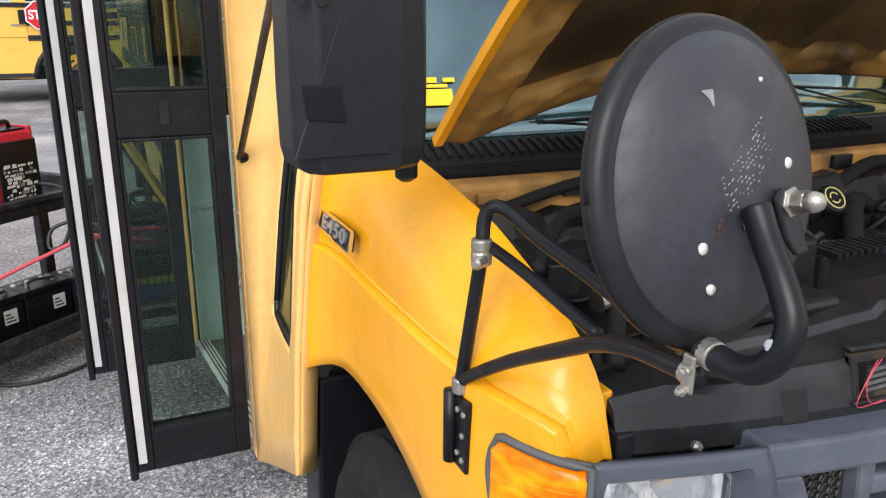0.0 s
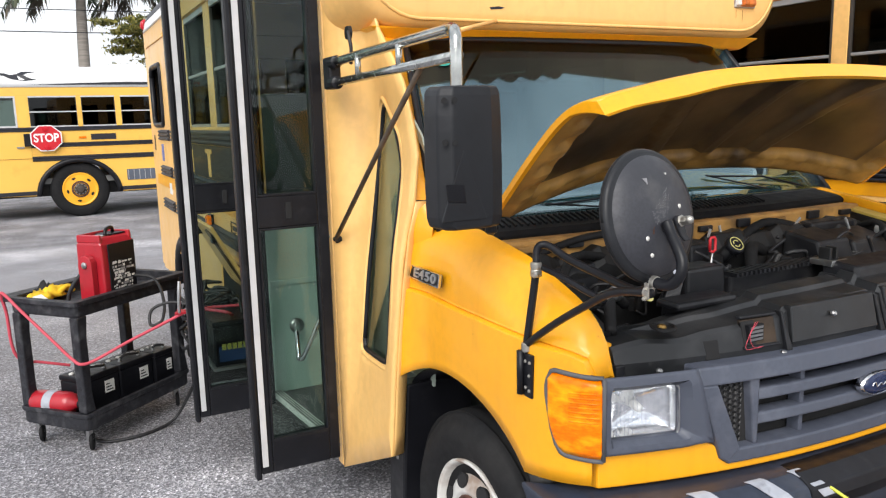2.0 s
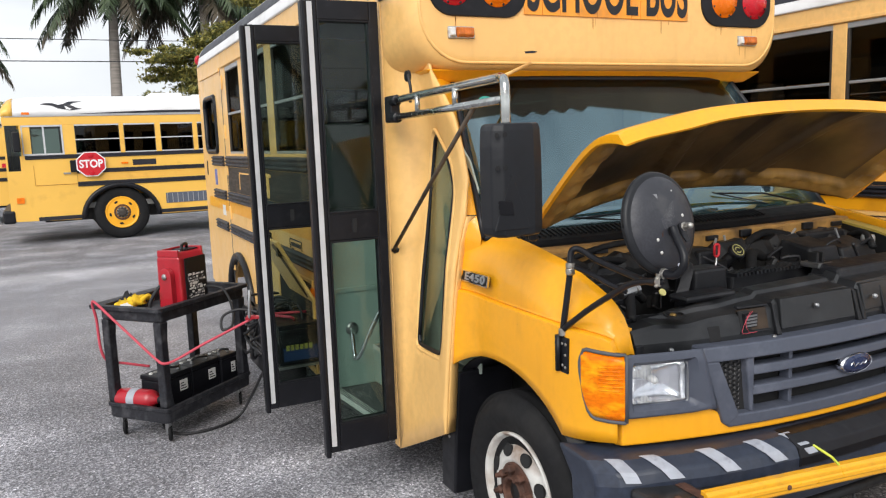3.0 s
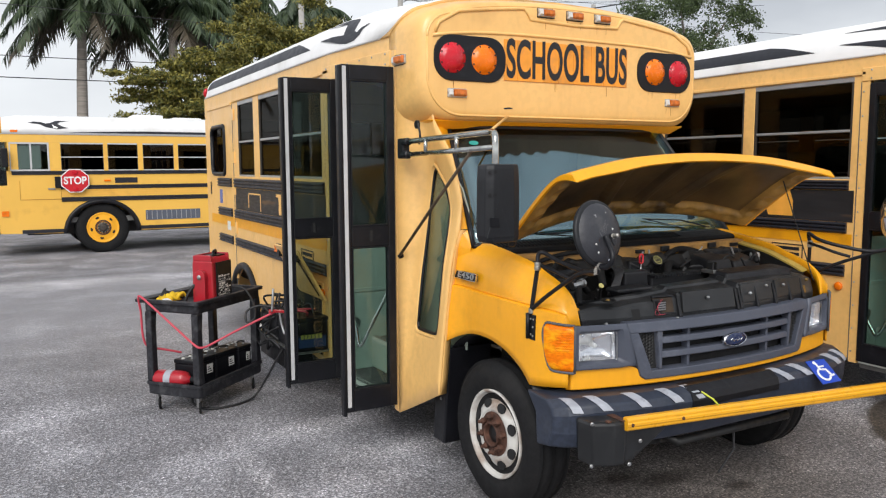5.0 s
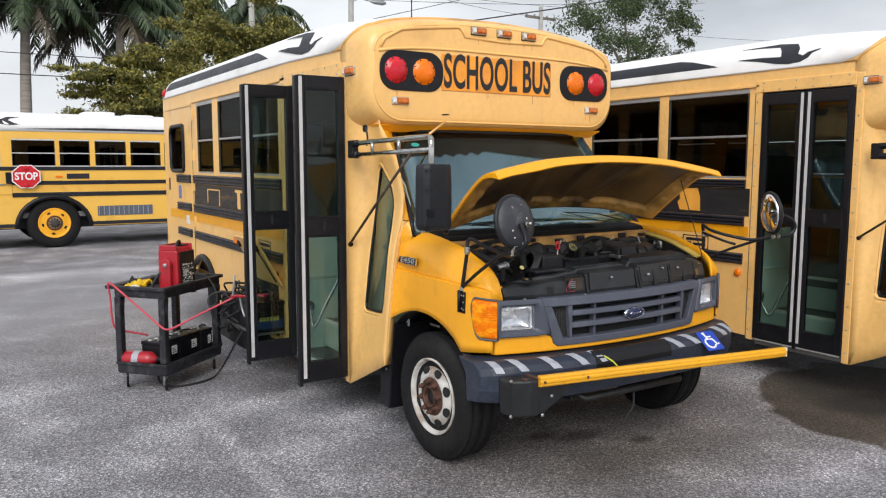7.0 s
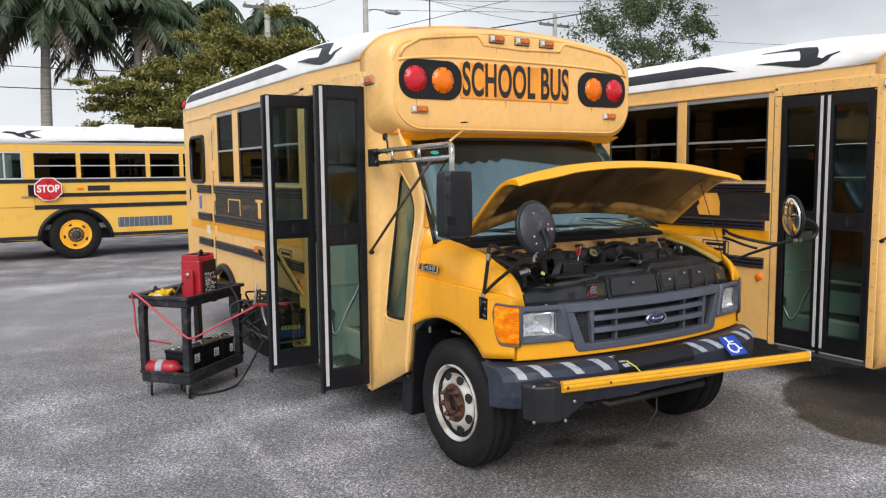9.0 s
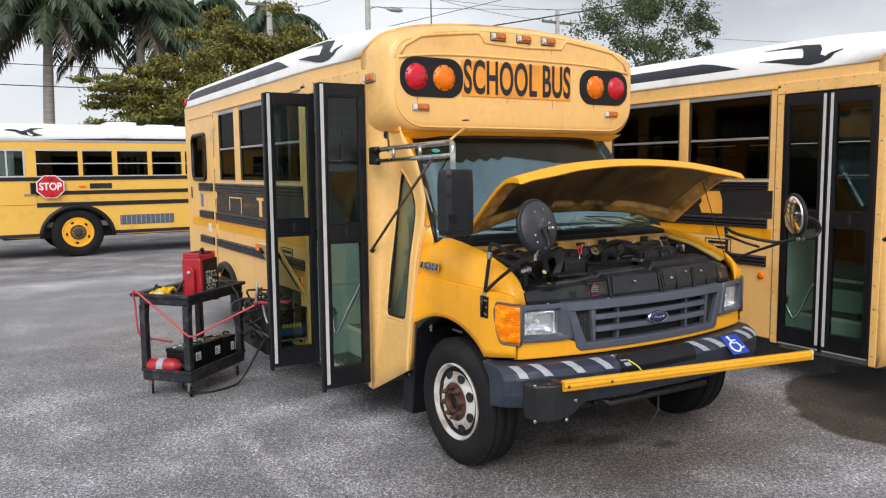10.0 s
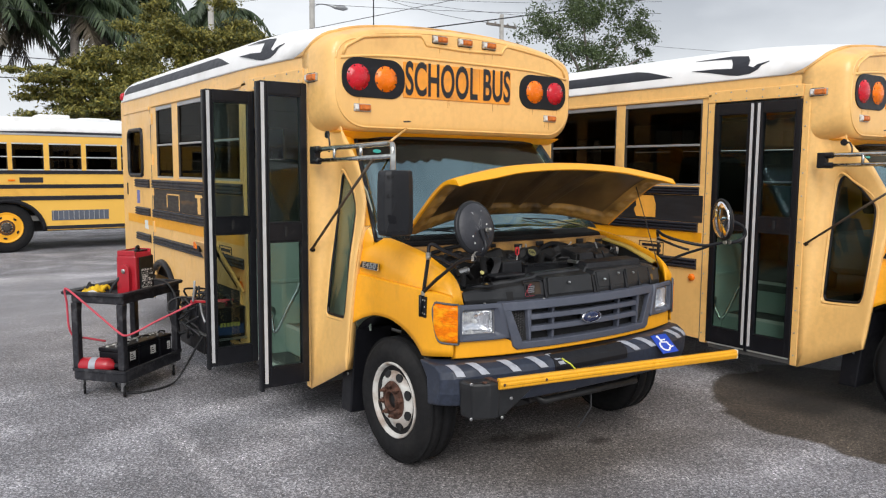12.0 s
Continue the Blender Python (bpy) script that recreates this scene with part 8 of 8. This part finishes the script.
tube(bm, [(.10, .06, .340), (.12, .07, .368), (.20, .10, .370), (.23, .12, .342)], .011, 10, 4)
part("carry_handle", bm, BLACK, ch, "black carrying handle", smooth=True)
bm = B()
loft(bm, [[(x, y, z) for y, z in [(.05, .0), (.15, .0)] + [(.10 + .05 * math.cos(radians(a)), .20 + .05 * math.sin(radians(a))) for a in range(0, 181, 20)]] for x in (-.045, -.002)])
part("cable_bracket", bm, RED_PAINT, ch, "red side bracket", bevel=.004)
bm = B()
lathe(bm, [(.018, 0), (.018, .008), (.008, .012), (0, .012)], axis_to((-.045, .10, .20), (-1, 0, 0)), 14)
part("bracket_knob", bm, STEEL, ch)


def battery(at, label):
    b = thing("battery", label, "battery", at, "batteries on the cart")
    bm = B()
    box(bm, 0, .23, 0, .17, 0, .17)
    part("case", bm, BLACK, b, "black plastic battery case", bevel=.008)
    bm = B()
    box(bm, -.004, .234, -.004, .174, .17, .20)
    part("lid", bm, BLACK, b, bevel=.008)
    for x in (.05, .18):
        bm = B()
        lathe(bm, [(.011, 0), (.009, .02), (0, .02)], Matrix.Translation((x, .05, .20)), 12)
        part("terminal", bm, STEEL, b, "lead terminal post")
    for i in range(6):
        bm = B()
        lathe(bm, [(.013, 0), (.013, .006), (.006, .009), (0, .009)], Matrix.Translation((.03 + i * .034, .115, .20)), 10)
        part("cell_cap", bm, CAP_GREY if i % 2 else LABEL, b)
    bm = B()
    tube(bm, [(.05, .05, .215), (.07, .03, .235), (.14, .02, .225), (.18, .05, .216)], .007, 8, 4)
    part("link_cable", bm, BLACK_CABLE, b, smooth=True)
    bm = B()
    box(bm, .13, .19, -.0065, -.004, .08, .145)
    part("paper_label", bm, LABEL, b, "small white label")
    for i in range(3):
        bm = B()
        box(bm, .136, .18 - i * .01, -.0075, -.0065, .09 + i * .016, .096 + i * .016)
        part("printed_bar", bm, BLACK, b)
    return b


battery(CART_AT @ pose(.125, .145, .146, 0, 0, -4), "black lead battery with cables on the cart's lower tray")
battery(CART_AT @ pose(.358, .125, .146, 0, 0, -3), "black lead battery with white label on the lower tray")
battery(CART_AT @ pose(.590, .095, .146, 0, 0, -5) @ Matrix.Diagonal((.60, 1, 1, 1)), "black lead battery with white label on the lower tray")
bottle = thing("red_cylinder", "red steel cylinder with pale label lying in the tray", "cylinder", CART_AT @ pose(.052, .085, .228) @ Matrix.Diagonal((1.25, 1.1, 1.25, 1)))
bm = B()
lathe(bm, [(.0, -.0), (.03, .0), (.044, .02), (.046, .05), (.046, .20), (.04, .225), (.02, .24), (.015, .26), (0, .26)], axis_to((.0, .30, .0), (.1, -1, 0)), 24)
part("vessel", bm, RED_PAINT, bottle, smooth=True)
bm = B()
lathe(bm, [(.0467, .09), (.0472, .092), (.0472, .135), (.0467, .137)], axis_to((.0, .30, .0), (.1, -1, 0)), 24)
part("label_band", bm, TAPE, bottle, "dull pale label")
bm = B()
lathe(bm, [(.014, .25), (.018, .26), (.018, .29), (.008, .30), (0, .30)], axis_to((.0, .30, .0), (.1, -1, 0)), 12)
part("valve", bm, BLACK, bottle)
gl = thing("work_glove", "crumpled yellow and black work glove with a white tag", "glove", CART_AT @ pose(.045, .335, .752, 0, 0, 10) @ Matrix.Diagonal((1.15, 1.15, 1.2, 1)))
for nm, ox, oy, mm, seed in (("palm", 0, 0, YELLOW_CLOTH, 2.0), ("back", .075, .035, GLOVE_BLACK, 7.0)):
    bm = B()
    rows = []
    for i in range(13):
        row = []
        for j in range(9):
            edge = math.sin(math.pi * i / 12) ** .5 * math.sin(math.pi * j / 8) ** .5
            row.append((ox + i * .013 + .008 * math.sin(j * 1.3 + seed), oy - .05 + j * .012 + .007 * math.sin(i * .9 + seed), .004 + .045 * edge * (.35 + abs(noise.noise(Vector((i * .4, j * .5, seed)))) * 1.6)))
        rows.append(row)
    loft(bm, rows, closed=False)
    part(nm, bm, mm, gl, smooth=True, solid=.008)
for i in range(5):
    bm = B()
    y = -.055 + i * .026
    tube(bm, [(.12, y * .8, .02), (.165, y + .004 * i, .040 - .004 * i), (.205 - .008 * abs(i - 2), y * 1.25, .014)], lambda t: .013 - .005 * t, 8, 4)
    part("finger", bm, GLOVE_BLACK if i == 3 else YELLOW_CLOTH, gl, smooth=True)
bm = B()
loft(bm, [[(-.045, -.075, .018), (-.005, -.085, .020), (-.004, -.085, .021), (-.044, -.075, .019)], [(-.03, -.03, .032), (.012, -.04, .034), (.013, -.04, .035), (-.029, -.03, .033)]])
part("tag", bm, LABEL, gl, "white tag")


def cable(name, pts, r, material, label, m=Matrix.Identity(4)):
    bm = B()
    tube(bm, [m @ Vector(p) for p in pts], r, 8, 8)
    return tagged(part(name, bm, material, smooth=True), label, "cable")


cable("charging_cable", [(.20, .30, .38), (.10, .38, .42), (.03, .44, .45), (.0, .455, .53), (-.005, .46, .70), (-.028, .455, .80), (-.035, .42, .806), (-.05, .30, .735), (-.045, .12, .60), (-.046, .0, .515), (-.035, -.045, .492), (.02, -.085, .505), (.10, -.20, .575), (.17, -.33, .645), (.235, -.455, .712)], .0078, RED_CABLE, "red charging cable slung across the cart", CART_AT)
cable("black_cable", [(.44, .06, .83), (.50, -.02, .81), (.47, -.10, .76), (.40, -.18, .70), (.35, -.22, .665), (.30, -.24, .63), (.27, -.20, .62), (.30, -.19, .69), (.36, -.26, .72), (.40, -.36, .70)], .008, BLACK_CABLE, "black charger lead hanging off the cart", CART_AT)
cable("black_cable", [(.225, .14, .90), (.195, .17, .86), (.17, .21, .79), (.16, .22, .74)], .011, BLACK_CABLE, "black lead coiled behind the charger", CART_AT)
cable("black_cable", [(-1.20, 1.72, .58), (-1.30, 1.78, .46), (-1.36, 1.83, .36), (-1.44, 1.94, .15), (-1.50, 1.98, .04), (-1.57, 1.945, .012), (-1.70, 1.875, .012), (-1.86, 1.88, .012), (-1.95, 1.96, .04), (-1.93, 2.05, .10), (-1.88, 2.08, .16)], .0085, BLACK_CABLE, "black power lead looping over the asphalt")
cable("black_cable", [(-1.30, 1.98, .66), (-1.24, 2.02, .72), (-1.16, 1.98, .70), (-1.14, 1.92, .62), (-1.22, 1.90, .58), (-1.29, 1.95, .60), (-1.25, 2.0, .68)], .009, BLACK_CABLE, "black coil of cable beside the bus")
cl = thing("cable_clamp", "red and steel battery clamp hanging at the cable's end", "clamp", CART_AT @ pose(.235, -.465, .716, 0, 0, -60))
for s in (-1, 1):
    bm = B()
    loft(bm, [[(x, y + s * off, z - .008), (x, y + s * (off + .012), z - .008), (x, y + s * (off + .012), z + .008), (x, y + s * off, z + .008)] for x, y, z, off in ((-.05, 0, 0, .02), (0, 0, 0, .008), (.06, 0, -.005, .002))])
    part("jaw_handle", bm, RED_PAINT, cl, bevel=.003)
for p in ([(-.03, -.02, .0), (-.02, -.05, .09), (-.015, -.04, .16)], [(.02, .01, -.01), (.03, .02, -.09), (.05, .0, -.16)]):
    bm = B()
    tube(bm, p, .008, 8, 5)
    part("bare_strap", bm, ALU, cl, "bright metal strap", smooth=True)

# open battery compartment in the bus's side
SIDE_X = SIDE_OPEN["half"]
bc = new("battery_compartment")
bc.parent = BUS
# no recess is cut: a flat dark sheet shows the unlit inside
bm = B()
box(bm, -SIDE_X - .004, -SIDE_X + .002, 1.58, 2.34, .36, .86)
part("compartment_opening", bm, DARK_HOLE, bc, "flat dark sheet for the shaded inside of the compartment")
bm = B()
for a, b, c, d in ((1.56, 2.36, .86, .88), (1.56, 2.36, .34, .36), (1.56, 1.58, .36, .86), (2.34, 2.36, .36, .86)):
    box(bm, -SIDE_X - .012, -SIDE_X, a, b, c, d)
part("compartment_frame", bm, BODY, bc, bevel=.002)
bm = B()
box(bm, -SIDE_X - .25, -SIDE_X + .0, 1.47, 2.40, .415, .43)
part("sliding_tray", bm, STEEL, bc, "pulled-out steel battery tray", bevel=.002)
bm = B()
box(bm, -SIDE_X - .225, -SIDE_X - .01, 1.80, 2.40, .25, .415)
part("tray_box", bm, ENGINE_BLACK, bc, "dark steel box below the tray", bevel=.006)
rr = random.Random(40)
for y, tall in ((1.49, .20), (1.71, .19), (1.93, .20), (2.15, .17)):
    bm = B()
    box(bm, -SIDE_X - .235, -SIDE_X - .005, y, y + .18, .43, .43 + tall)
    k = part("bus_battery", bm, BLACK, bc, "black bus battery", bevel=.008)
    bm = B()
    box(bm, -SIDE_X - .239, -SIDE_X - .001, y - .004, y + .184, .43 + tall, .46 + tall)
    part("battery_lid", bm, BLACK, k, bevel=.006)
    if y < 1.5:
        bm = B()
        box(bm, -SIDE_X - .215, -SIDE_X - .02, y - .003, y, .455, .53)
        part("battery_label", bm, LABEL_BLUE, k, "dark blue label")
        for n in range(6):
            bm = B()
            x = -SIDE_X - .20 + n * .026
            box(bm, x, x + .019, y - .005, y - .003, .515, .545)
            part("printed_bar", bm, PRINT_YELLOW, k)
    for i in range(2):
        bm = B()
        x = -SIDE_X - rr.uniform(.05, .2)
        tube(bm, [(x, y + .1, .46 + tall), (x - rr.uniform(-.04, .07), y + rr.uniform(-.05, .2), .70 + rr.uniform(0, .05)), (-SIDE_X - rr.uniform(.08, .24), y + rr.uniform(.0, .3), .69), (-SIDE_X - .02, y + .2, .68)], .008, 8, 5)
        part("battery_lead", bm, RED_CABLE if y < 1.5 and i == 0 else BLACK_CABLE, bc, smooth=True)
for i in range(9):
    bm = B()
    y, z = rr.uniform(1.9, 2.35), rr.uniform(.34, .62)
    tube(bm, [(-SIDE_X - .24, y - .1, z), (-SIDE_X - .29, y, z + rr.uniform(-.09, .09)), (-SIDE_X - .27, y + .12, z + rr.uniform(-.09, .09)), (-SIDE_X - .20, y + .2, z)], .009, 8, 5)
    part("tangled_lead", bm, BLACK_CABLE, bc, smooth=True)
bm = B()
f = [(-SIDE_X - .015, 1.46, .775), (-SIDE_X - .015, 2.0, .775), (-SIDE_X - .20, 2.0, 1.13), (-SIDE_X - .20, 1.50, 1.13)]
loft(bm, [f, [(x - .016, y, z - .006) for x, y, z in f]])
flap = part("compartment_flap", bm, BODY, bc, "raised yellow compartment flap", bevel=.004)
bm = B()
tube(bm, [(-SIDE_X - .222, 1.56, 1.11), (-SIDE_X - .05, 1.52, .80)], .007, 8)
part("flap_strut", bm, RUSTY_STEEL, flap, "thin steel strut", smooth=True)
for y, z, k in ((1.53, 1.06, .18), (1.93, 1.06, .18)):
    bm = B()
    box(bm, -SIDE_X - k - .022, -SIDE_X - k + .012, y, y + .05, z - .02, z + .03)
    part("flap_latch", bm, BLACK, flap, bevel=.004)
lamp = new("side_marker")
lamp.parent = BUS
bm = B()
box(bm, -SIDE_X - .022, -SIDE_X - .001, 2.515, 2.60, 1.0, 1.07)
part("lamp_base", bm, BLACK, lamp, "dark lamp base", bevel=.004)
bm = B()
box(bm, -SIDE_X - .045, -SIDE_X - .018, 2.50, 2.57, 1.005, 1.065)
part("lens", bm, AMBER_LENS, lamp, "amber lens", bevel=.008)


# ---- trees, poles and wires behind ----
def palm(at, height, crown_r, seed, n_fronds=22, droop=1.0):
    """A royal palm: ringed trunk, green crownshaft and drooping feather fronds."""
    rnd = random.Random(seed)
    t = thing("palm_tree", "tall royal palm with drooping feathery fronds", "palm tree", Matrix.Translation(at), "palms behind the yard")
    bm = B()
    lean = (rnd.uniform(-.3, .3), rnd.uniform(-.3, .3))
    pts = [(lean[0] * (k / 8) ** 2, lean[1] * (k / 8) ** 2, height * k / 8) for k in range(9)]
    tube(bm, pts, lambda u: .25 - .07 * u + .04 * math.sin(u * 3.0), 14)
    part("trunk", bm, PALM_BARK, t, "pale ringed trunk", smooth=True)
    top = Vector(pts[-1])
    bm = B()
    tube(bm, [top, top + Vector((0, 0, .9)), top + Vector((0, 0, 1.7))], lambda u: .23 - .10 * u, 10)
    part("crownshaft", bm, FROND, t, smooth=True)
    base = top + Vector((0, 0, 1.3))
    for dry in (False, True):
        bm = B()
        count = n_fronds if not dry else 5
        for i in range(count):
            a = 2 * math.pi * (i * .381966 + rnd.uniform(-.03, .03))
            lift = (rnd.uniform(-.4, 1.7) if not dry else rnd.uniform(-.9, -.5))
            L = crown_r * rnd.uniform(.85, 1.1)
            d = Vector((math.cos(a), math.sin(a), 0))
            spine = []
            for k in range(13):
                u = k / 12
                r = L * (u - .18 * u * u * (1 + lift * .2))
                z = L * (lift * .62 * u - (.62 + .35 * lift) * droop * u * u)
                spine.append(base + d * r + Vector((0, 0, z - .15)))
            tube(bm, spine, lambda u: .035 * (1 - u) + .006, 4)
            side = d.cross(Vector((0, 0, 1))).normalized()
            for k in range(46):
                u = .10 + .88 * k / 45
                j = min(int(u * 12), 11)
                p = spine[j].lerp(spine[j + 1], u * 12 - j)
                tang = (spine[j + 1] - spine[j]).normalized()
                ll = crown_r * .26 * (1 - .55 * abs(u - .4) / .6) * rnd.uniform(.8, 1.15)
                for s in (-1, 1):
                    out = (side * s * rnd.uniform(.55, .9) + tang * rnd.uniform(.35, .6) + Vector((0, 0, -rnd.uniform(.3, .95)))).normalized()
                    w = tang * .085
                    mid_ = p + out * ll * .55 + Vector((0, 0, -.03))
                    tip = p + out * ll + Vector((0, 0, -ll * rnd.uniform(.12, .35)))
                    vs = [bm.verts.new(q) for q in (p - w * .5, p + w * .5, mid_ + w * .6, tip, mid_ - w * .6)]
                    bm.faces.new(vs)
        part("crown" if not dry else "dry_skirt", bm, FROND_DRY if dry else FROND, t, "dark green frond crown" if not dry else "brown dry hanging fronds", recalc=False)
    return t


def leafy(at, label, trunk_h, limbs, clumps, leaf, per, seed, material, bark_r=.28, airy=1.0):
    """A broadleaf tree: trunk, limbs to each clump, and leaves scattered through the clumps."""
    rnd = random.Random(seed)
    t = thing("tree", label, "tree", Matrix.Translation(at), "trees behind the yard")
    bm = B()
    tube(bm, [(0, 0, -.1), (.05, .03, trunk_h * .5), (.0, .05, trunk_h)], lambda u: bark_r * (1 - .35 * u), 12)
    part("trunk", bm, BARK, t, "grey-brown trunk", smooth=True)
    for c in clumps:
        bm = B()
        e = Vector(c[:3])
        m = Vector((e.x * .45, e.y * .45, trunk_h + (e.z - trunk_h) * .5 + .2))
        tube(bm, [(0, .05, trunk_h - .15), m, e], lambda u: bark_r * .42 * (1 - u) + .02, 7, 4)
        part("limb", bm, BARK, t, smooth=True)
    verts, faces = [], []
    for cx, cy, cz, rx, ry, rz in clumps:
        n = int(per * rx * rz)
        sub = [(rnd.gauss(0, .5), rnd.gauss(0, .5), rnd.gauss(0, .45)) for _ in range(max(6, int(9 * rx)))]
        for _ in range(n):
            s = rnd.choice(sub)
            p = Vector((cx + rx * (s[0] + rnd.gauss(0, .17 * airy)), cy + ry * (s[1] + rnd.gauss(0, .17 * airy)), cz + rz * (s[2] + rnd.gauss(0, .13 * airy))))
            nx = Vector((rnd.gauss(0, 1), rnd.gauss(0, 1), rnd.gauss(0, .8) + .6)).normalized()
            u = nx.orthogonal().normalized()
            a = rnd.uniform(0, 6.28)
            u = u * math.cos(a) + nx.cross(u) * math.sin(a)
            v = nx.cross(u)
            L, w = leaf * rnd.uniform(.6, 1.2), leaf * rnd.uniform(.25, .42)
            k = len(verts)
            verts += [p - u * L * .5, p + v * w * .5 - u * L * .05, p + u * L * .5 - nx * L * .12, p - v * w * .5 - u * L * .05]
            faces.append((k, k + 1, k + 2, k + 3))
    me = bpy.data.meshes.new("crown")
    me.from_pydata(verts, [], faces)
    me.materials.append(material)
    c = new("crown", me)
    c.parent = t
    c["label"] = "uneven crown of many small leaves"
    return t


palm((0.05, 38, 0), 8.8, 4.2, 2, 38, .95)
palm((4.5, 38.5, 0), 8.8, 4.3, 5, 26, .85)
palm((-7.7, 38, 0), 7.2, 4.2, 7)
palm((7.6, 40, 0), 9.4, 4.2, 9)
palm((13.0, 41, 0), 9.6, 3.8, 11)
leafy((3.9, 25, 0), "broad spreading tree with yellow-green layered foliage", 3.0, 6,
      [(-2.8, -.3, 4.85, 1.2, 1.2, .36), (-2.2, 0, 4.1, 1.2, 1.3, .45), (-1.3, -.3, 3.6, 1.4, 1.2, .55), (-1.6, .2, 4.7, 1.3, 1.2, .5), (-1.2, .2, 5.2, 1.4, 1.5, .42), (-1.1, -.6, 4.3, 1.5, 1.5, .7), (.2, .2, 5.75, 1.5, 1.6, .5), (.3, -.5, 4.5, 1.8, 1.5, .9), (1.5, .5, 6.5, 1.3, 1.5, .75), (1.8, -.5, 5.4, 1.8, 1.6, 1.1),
       (-.4, .3, 3.4, 1.7, 1.5, .7), (3.2, .3, 6.6, 1.6, 1.5, .9), (3.2, -.3, 5.0, 1.8, 1.6, 1.1), (1.3, .8, 7.35, .8, 1.0, .5), (2.4, .3, 3.7, 2.0, 1.6, .8)], .165, 6200, 3, LEAF)
leafy((9.5, 28, 0), "bushy light green tree beyond the yard", 3.0, 4, [(-1.6, 0, 6.2, 1.6, 1.4, 1.2), (0, 0, 6.8, 1.7, 1.5, 1.1), (1.6, 0, 6.4, 1.5, 1.4, 1.2), (0, 0, 5.0, 2.4, 1.6, 1.2), (3.0, 0, 5.6, 1.4, 1.4, 1.2)], .16, 2000, 6, LEAF)
leafy((24.0, 22, 0), "slender open-crowned green tree", 5.0, 5, [(-2.4, 0, 8.0, 1.4, 1.3, 1.4), (-.6, .2, 9.0, 1.6, 1.4, 1.5), (1.0, 0, 8.2, 1.4, 1.3, 1.5), (2.4, -.2, 8.6, 1.0, 1.0, 1.1), (.0, 0, 7.0, 2.0, 1.4, 1.0), (3.9, 0, 7.5, .6, .6, .9)], .20, 1150, 8, LEAF_DARK, .22, 1.2)
for x, y, r, s in ((-5.2, 31, 1.5, 27), (2.2, 33, 1.3, 21), (16.0, 36, 1.6, 23), (19.0, 37, 1.5, 24)):
    leafy((x, y, 0), "low green shrub behind the buses", 1.6, 2, [(-.6 * r, 0, 3.0, r, r, .6), (.5 * r, 0, 3.3, r, r, .7)], .2, 520, s, LEAF)


def pole(x, y, h, arm=True, lamp=False):
    p = thing("utility_pole", "weathered utility pole carrying overhead wires", "pole", Matrix.Translation((x, y, 0)), "utility poles")
    bm = B()
    tube(bm, [(0, 0, 0), (0, 0, h)], lambda u: .19 - .06 * u, 12)
    part("shaft", bm, CONCRETE, p, smooth=True)
    if arm:
        bm = B()
        box(bm, -1.2, 1.2, -.06, .06, h - .75, h - .60)
        part("crossarm", bm, BARK, p, bevel=.01)
        for dx in (-1.1, -.5, .5, 1.1):
            bm = B()
            lathe(bm, [(.05, 0), (.07, .06), (.04, .12), (0, .14)], Matrix.Translation((dx, 0, h - .60)), 10)
            part("insulator", bm, CONCRETE, p, smooth=True)
    if lamp:
        bm = B()
        tube(bm, [(0, 0, 10.2), (.5, 0, 10.45), (1.3, 0, 10.4)], .03, 8, 5)
        part("lamp_arm", bm, ALU, p, smooth=True)
        bm = B()
        loft(bm, [[(x_, y_ * w, 10.4 + z_ * w) for y_, z_ in ((-.16, -.05), (0, -.12), (.16, -.05), (.10, .10), (-.10, .10))] for x_, w in ((1.2, .5), (1.4, 1), (1.9, 1.1), (2.1, .5))])
        part("lamp_head", bm, ALU, p, "pale cobra-head street lamp", smooth=True)
    return p


pole(9.9, 34, 10.6)
pole(15.35, 34, 13.5, False, True)
pole(28.4, 34, 11.4)


def wire(a, b, r, sag=.3):
    bm = B()
    a, b = Vector(a), Vector(b)
    tube(bm, [a.lerp(b, k / 14) - Vector((0, 0, sag * 4 * (k / 14) * (1 - k / 14))) for k in range(15)], r, 5)
    return tagged(part("overhead_wire", bm, WIRE), "thin dark overhead wire", "wire", "overhead wires")


wire((-40, 36, 6.9), (22, 33, 6.55), .018)
wire((-40, 36, 6.0), (22, 33, 5.65), .022)
wire((-40, 36, 10.0), (15.3, 34, 8.3), .015)
wire((9.9, 34, 10.0), (15.3, 34, 11.8), .012, .6)
wire((10, 30, 6.97), (46, 30, 14.72), .034, .05)
wire((8, 30, 6.80), (30, 30, 13.21), .016, .05)
wire((15.35, 34, 11.0), (40, 31, 13.2), .011, .3)
wire((15.35, 34, 11.3), (40, 31, 11.9), .011, .5)
wire((15.35, 34, 10.4), (40, 31, 12.4), .013, .2)
wire((15.3, 34, 12.0), (28.4, 34, 10.8), .012, .4)
wire((28.4, 34, 10.8), (60, 30, 11.5), .012, .6)
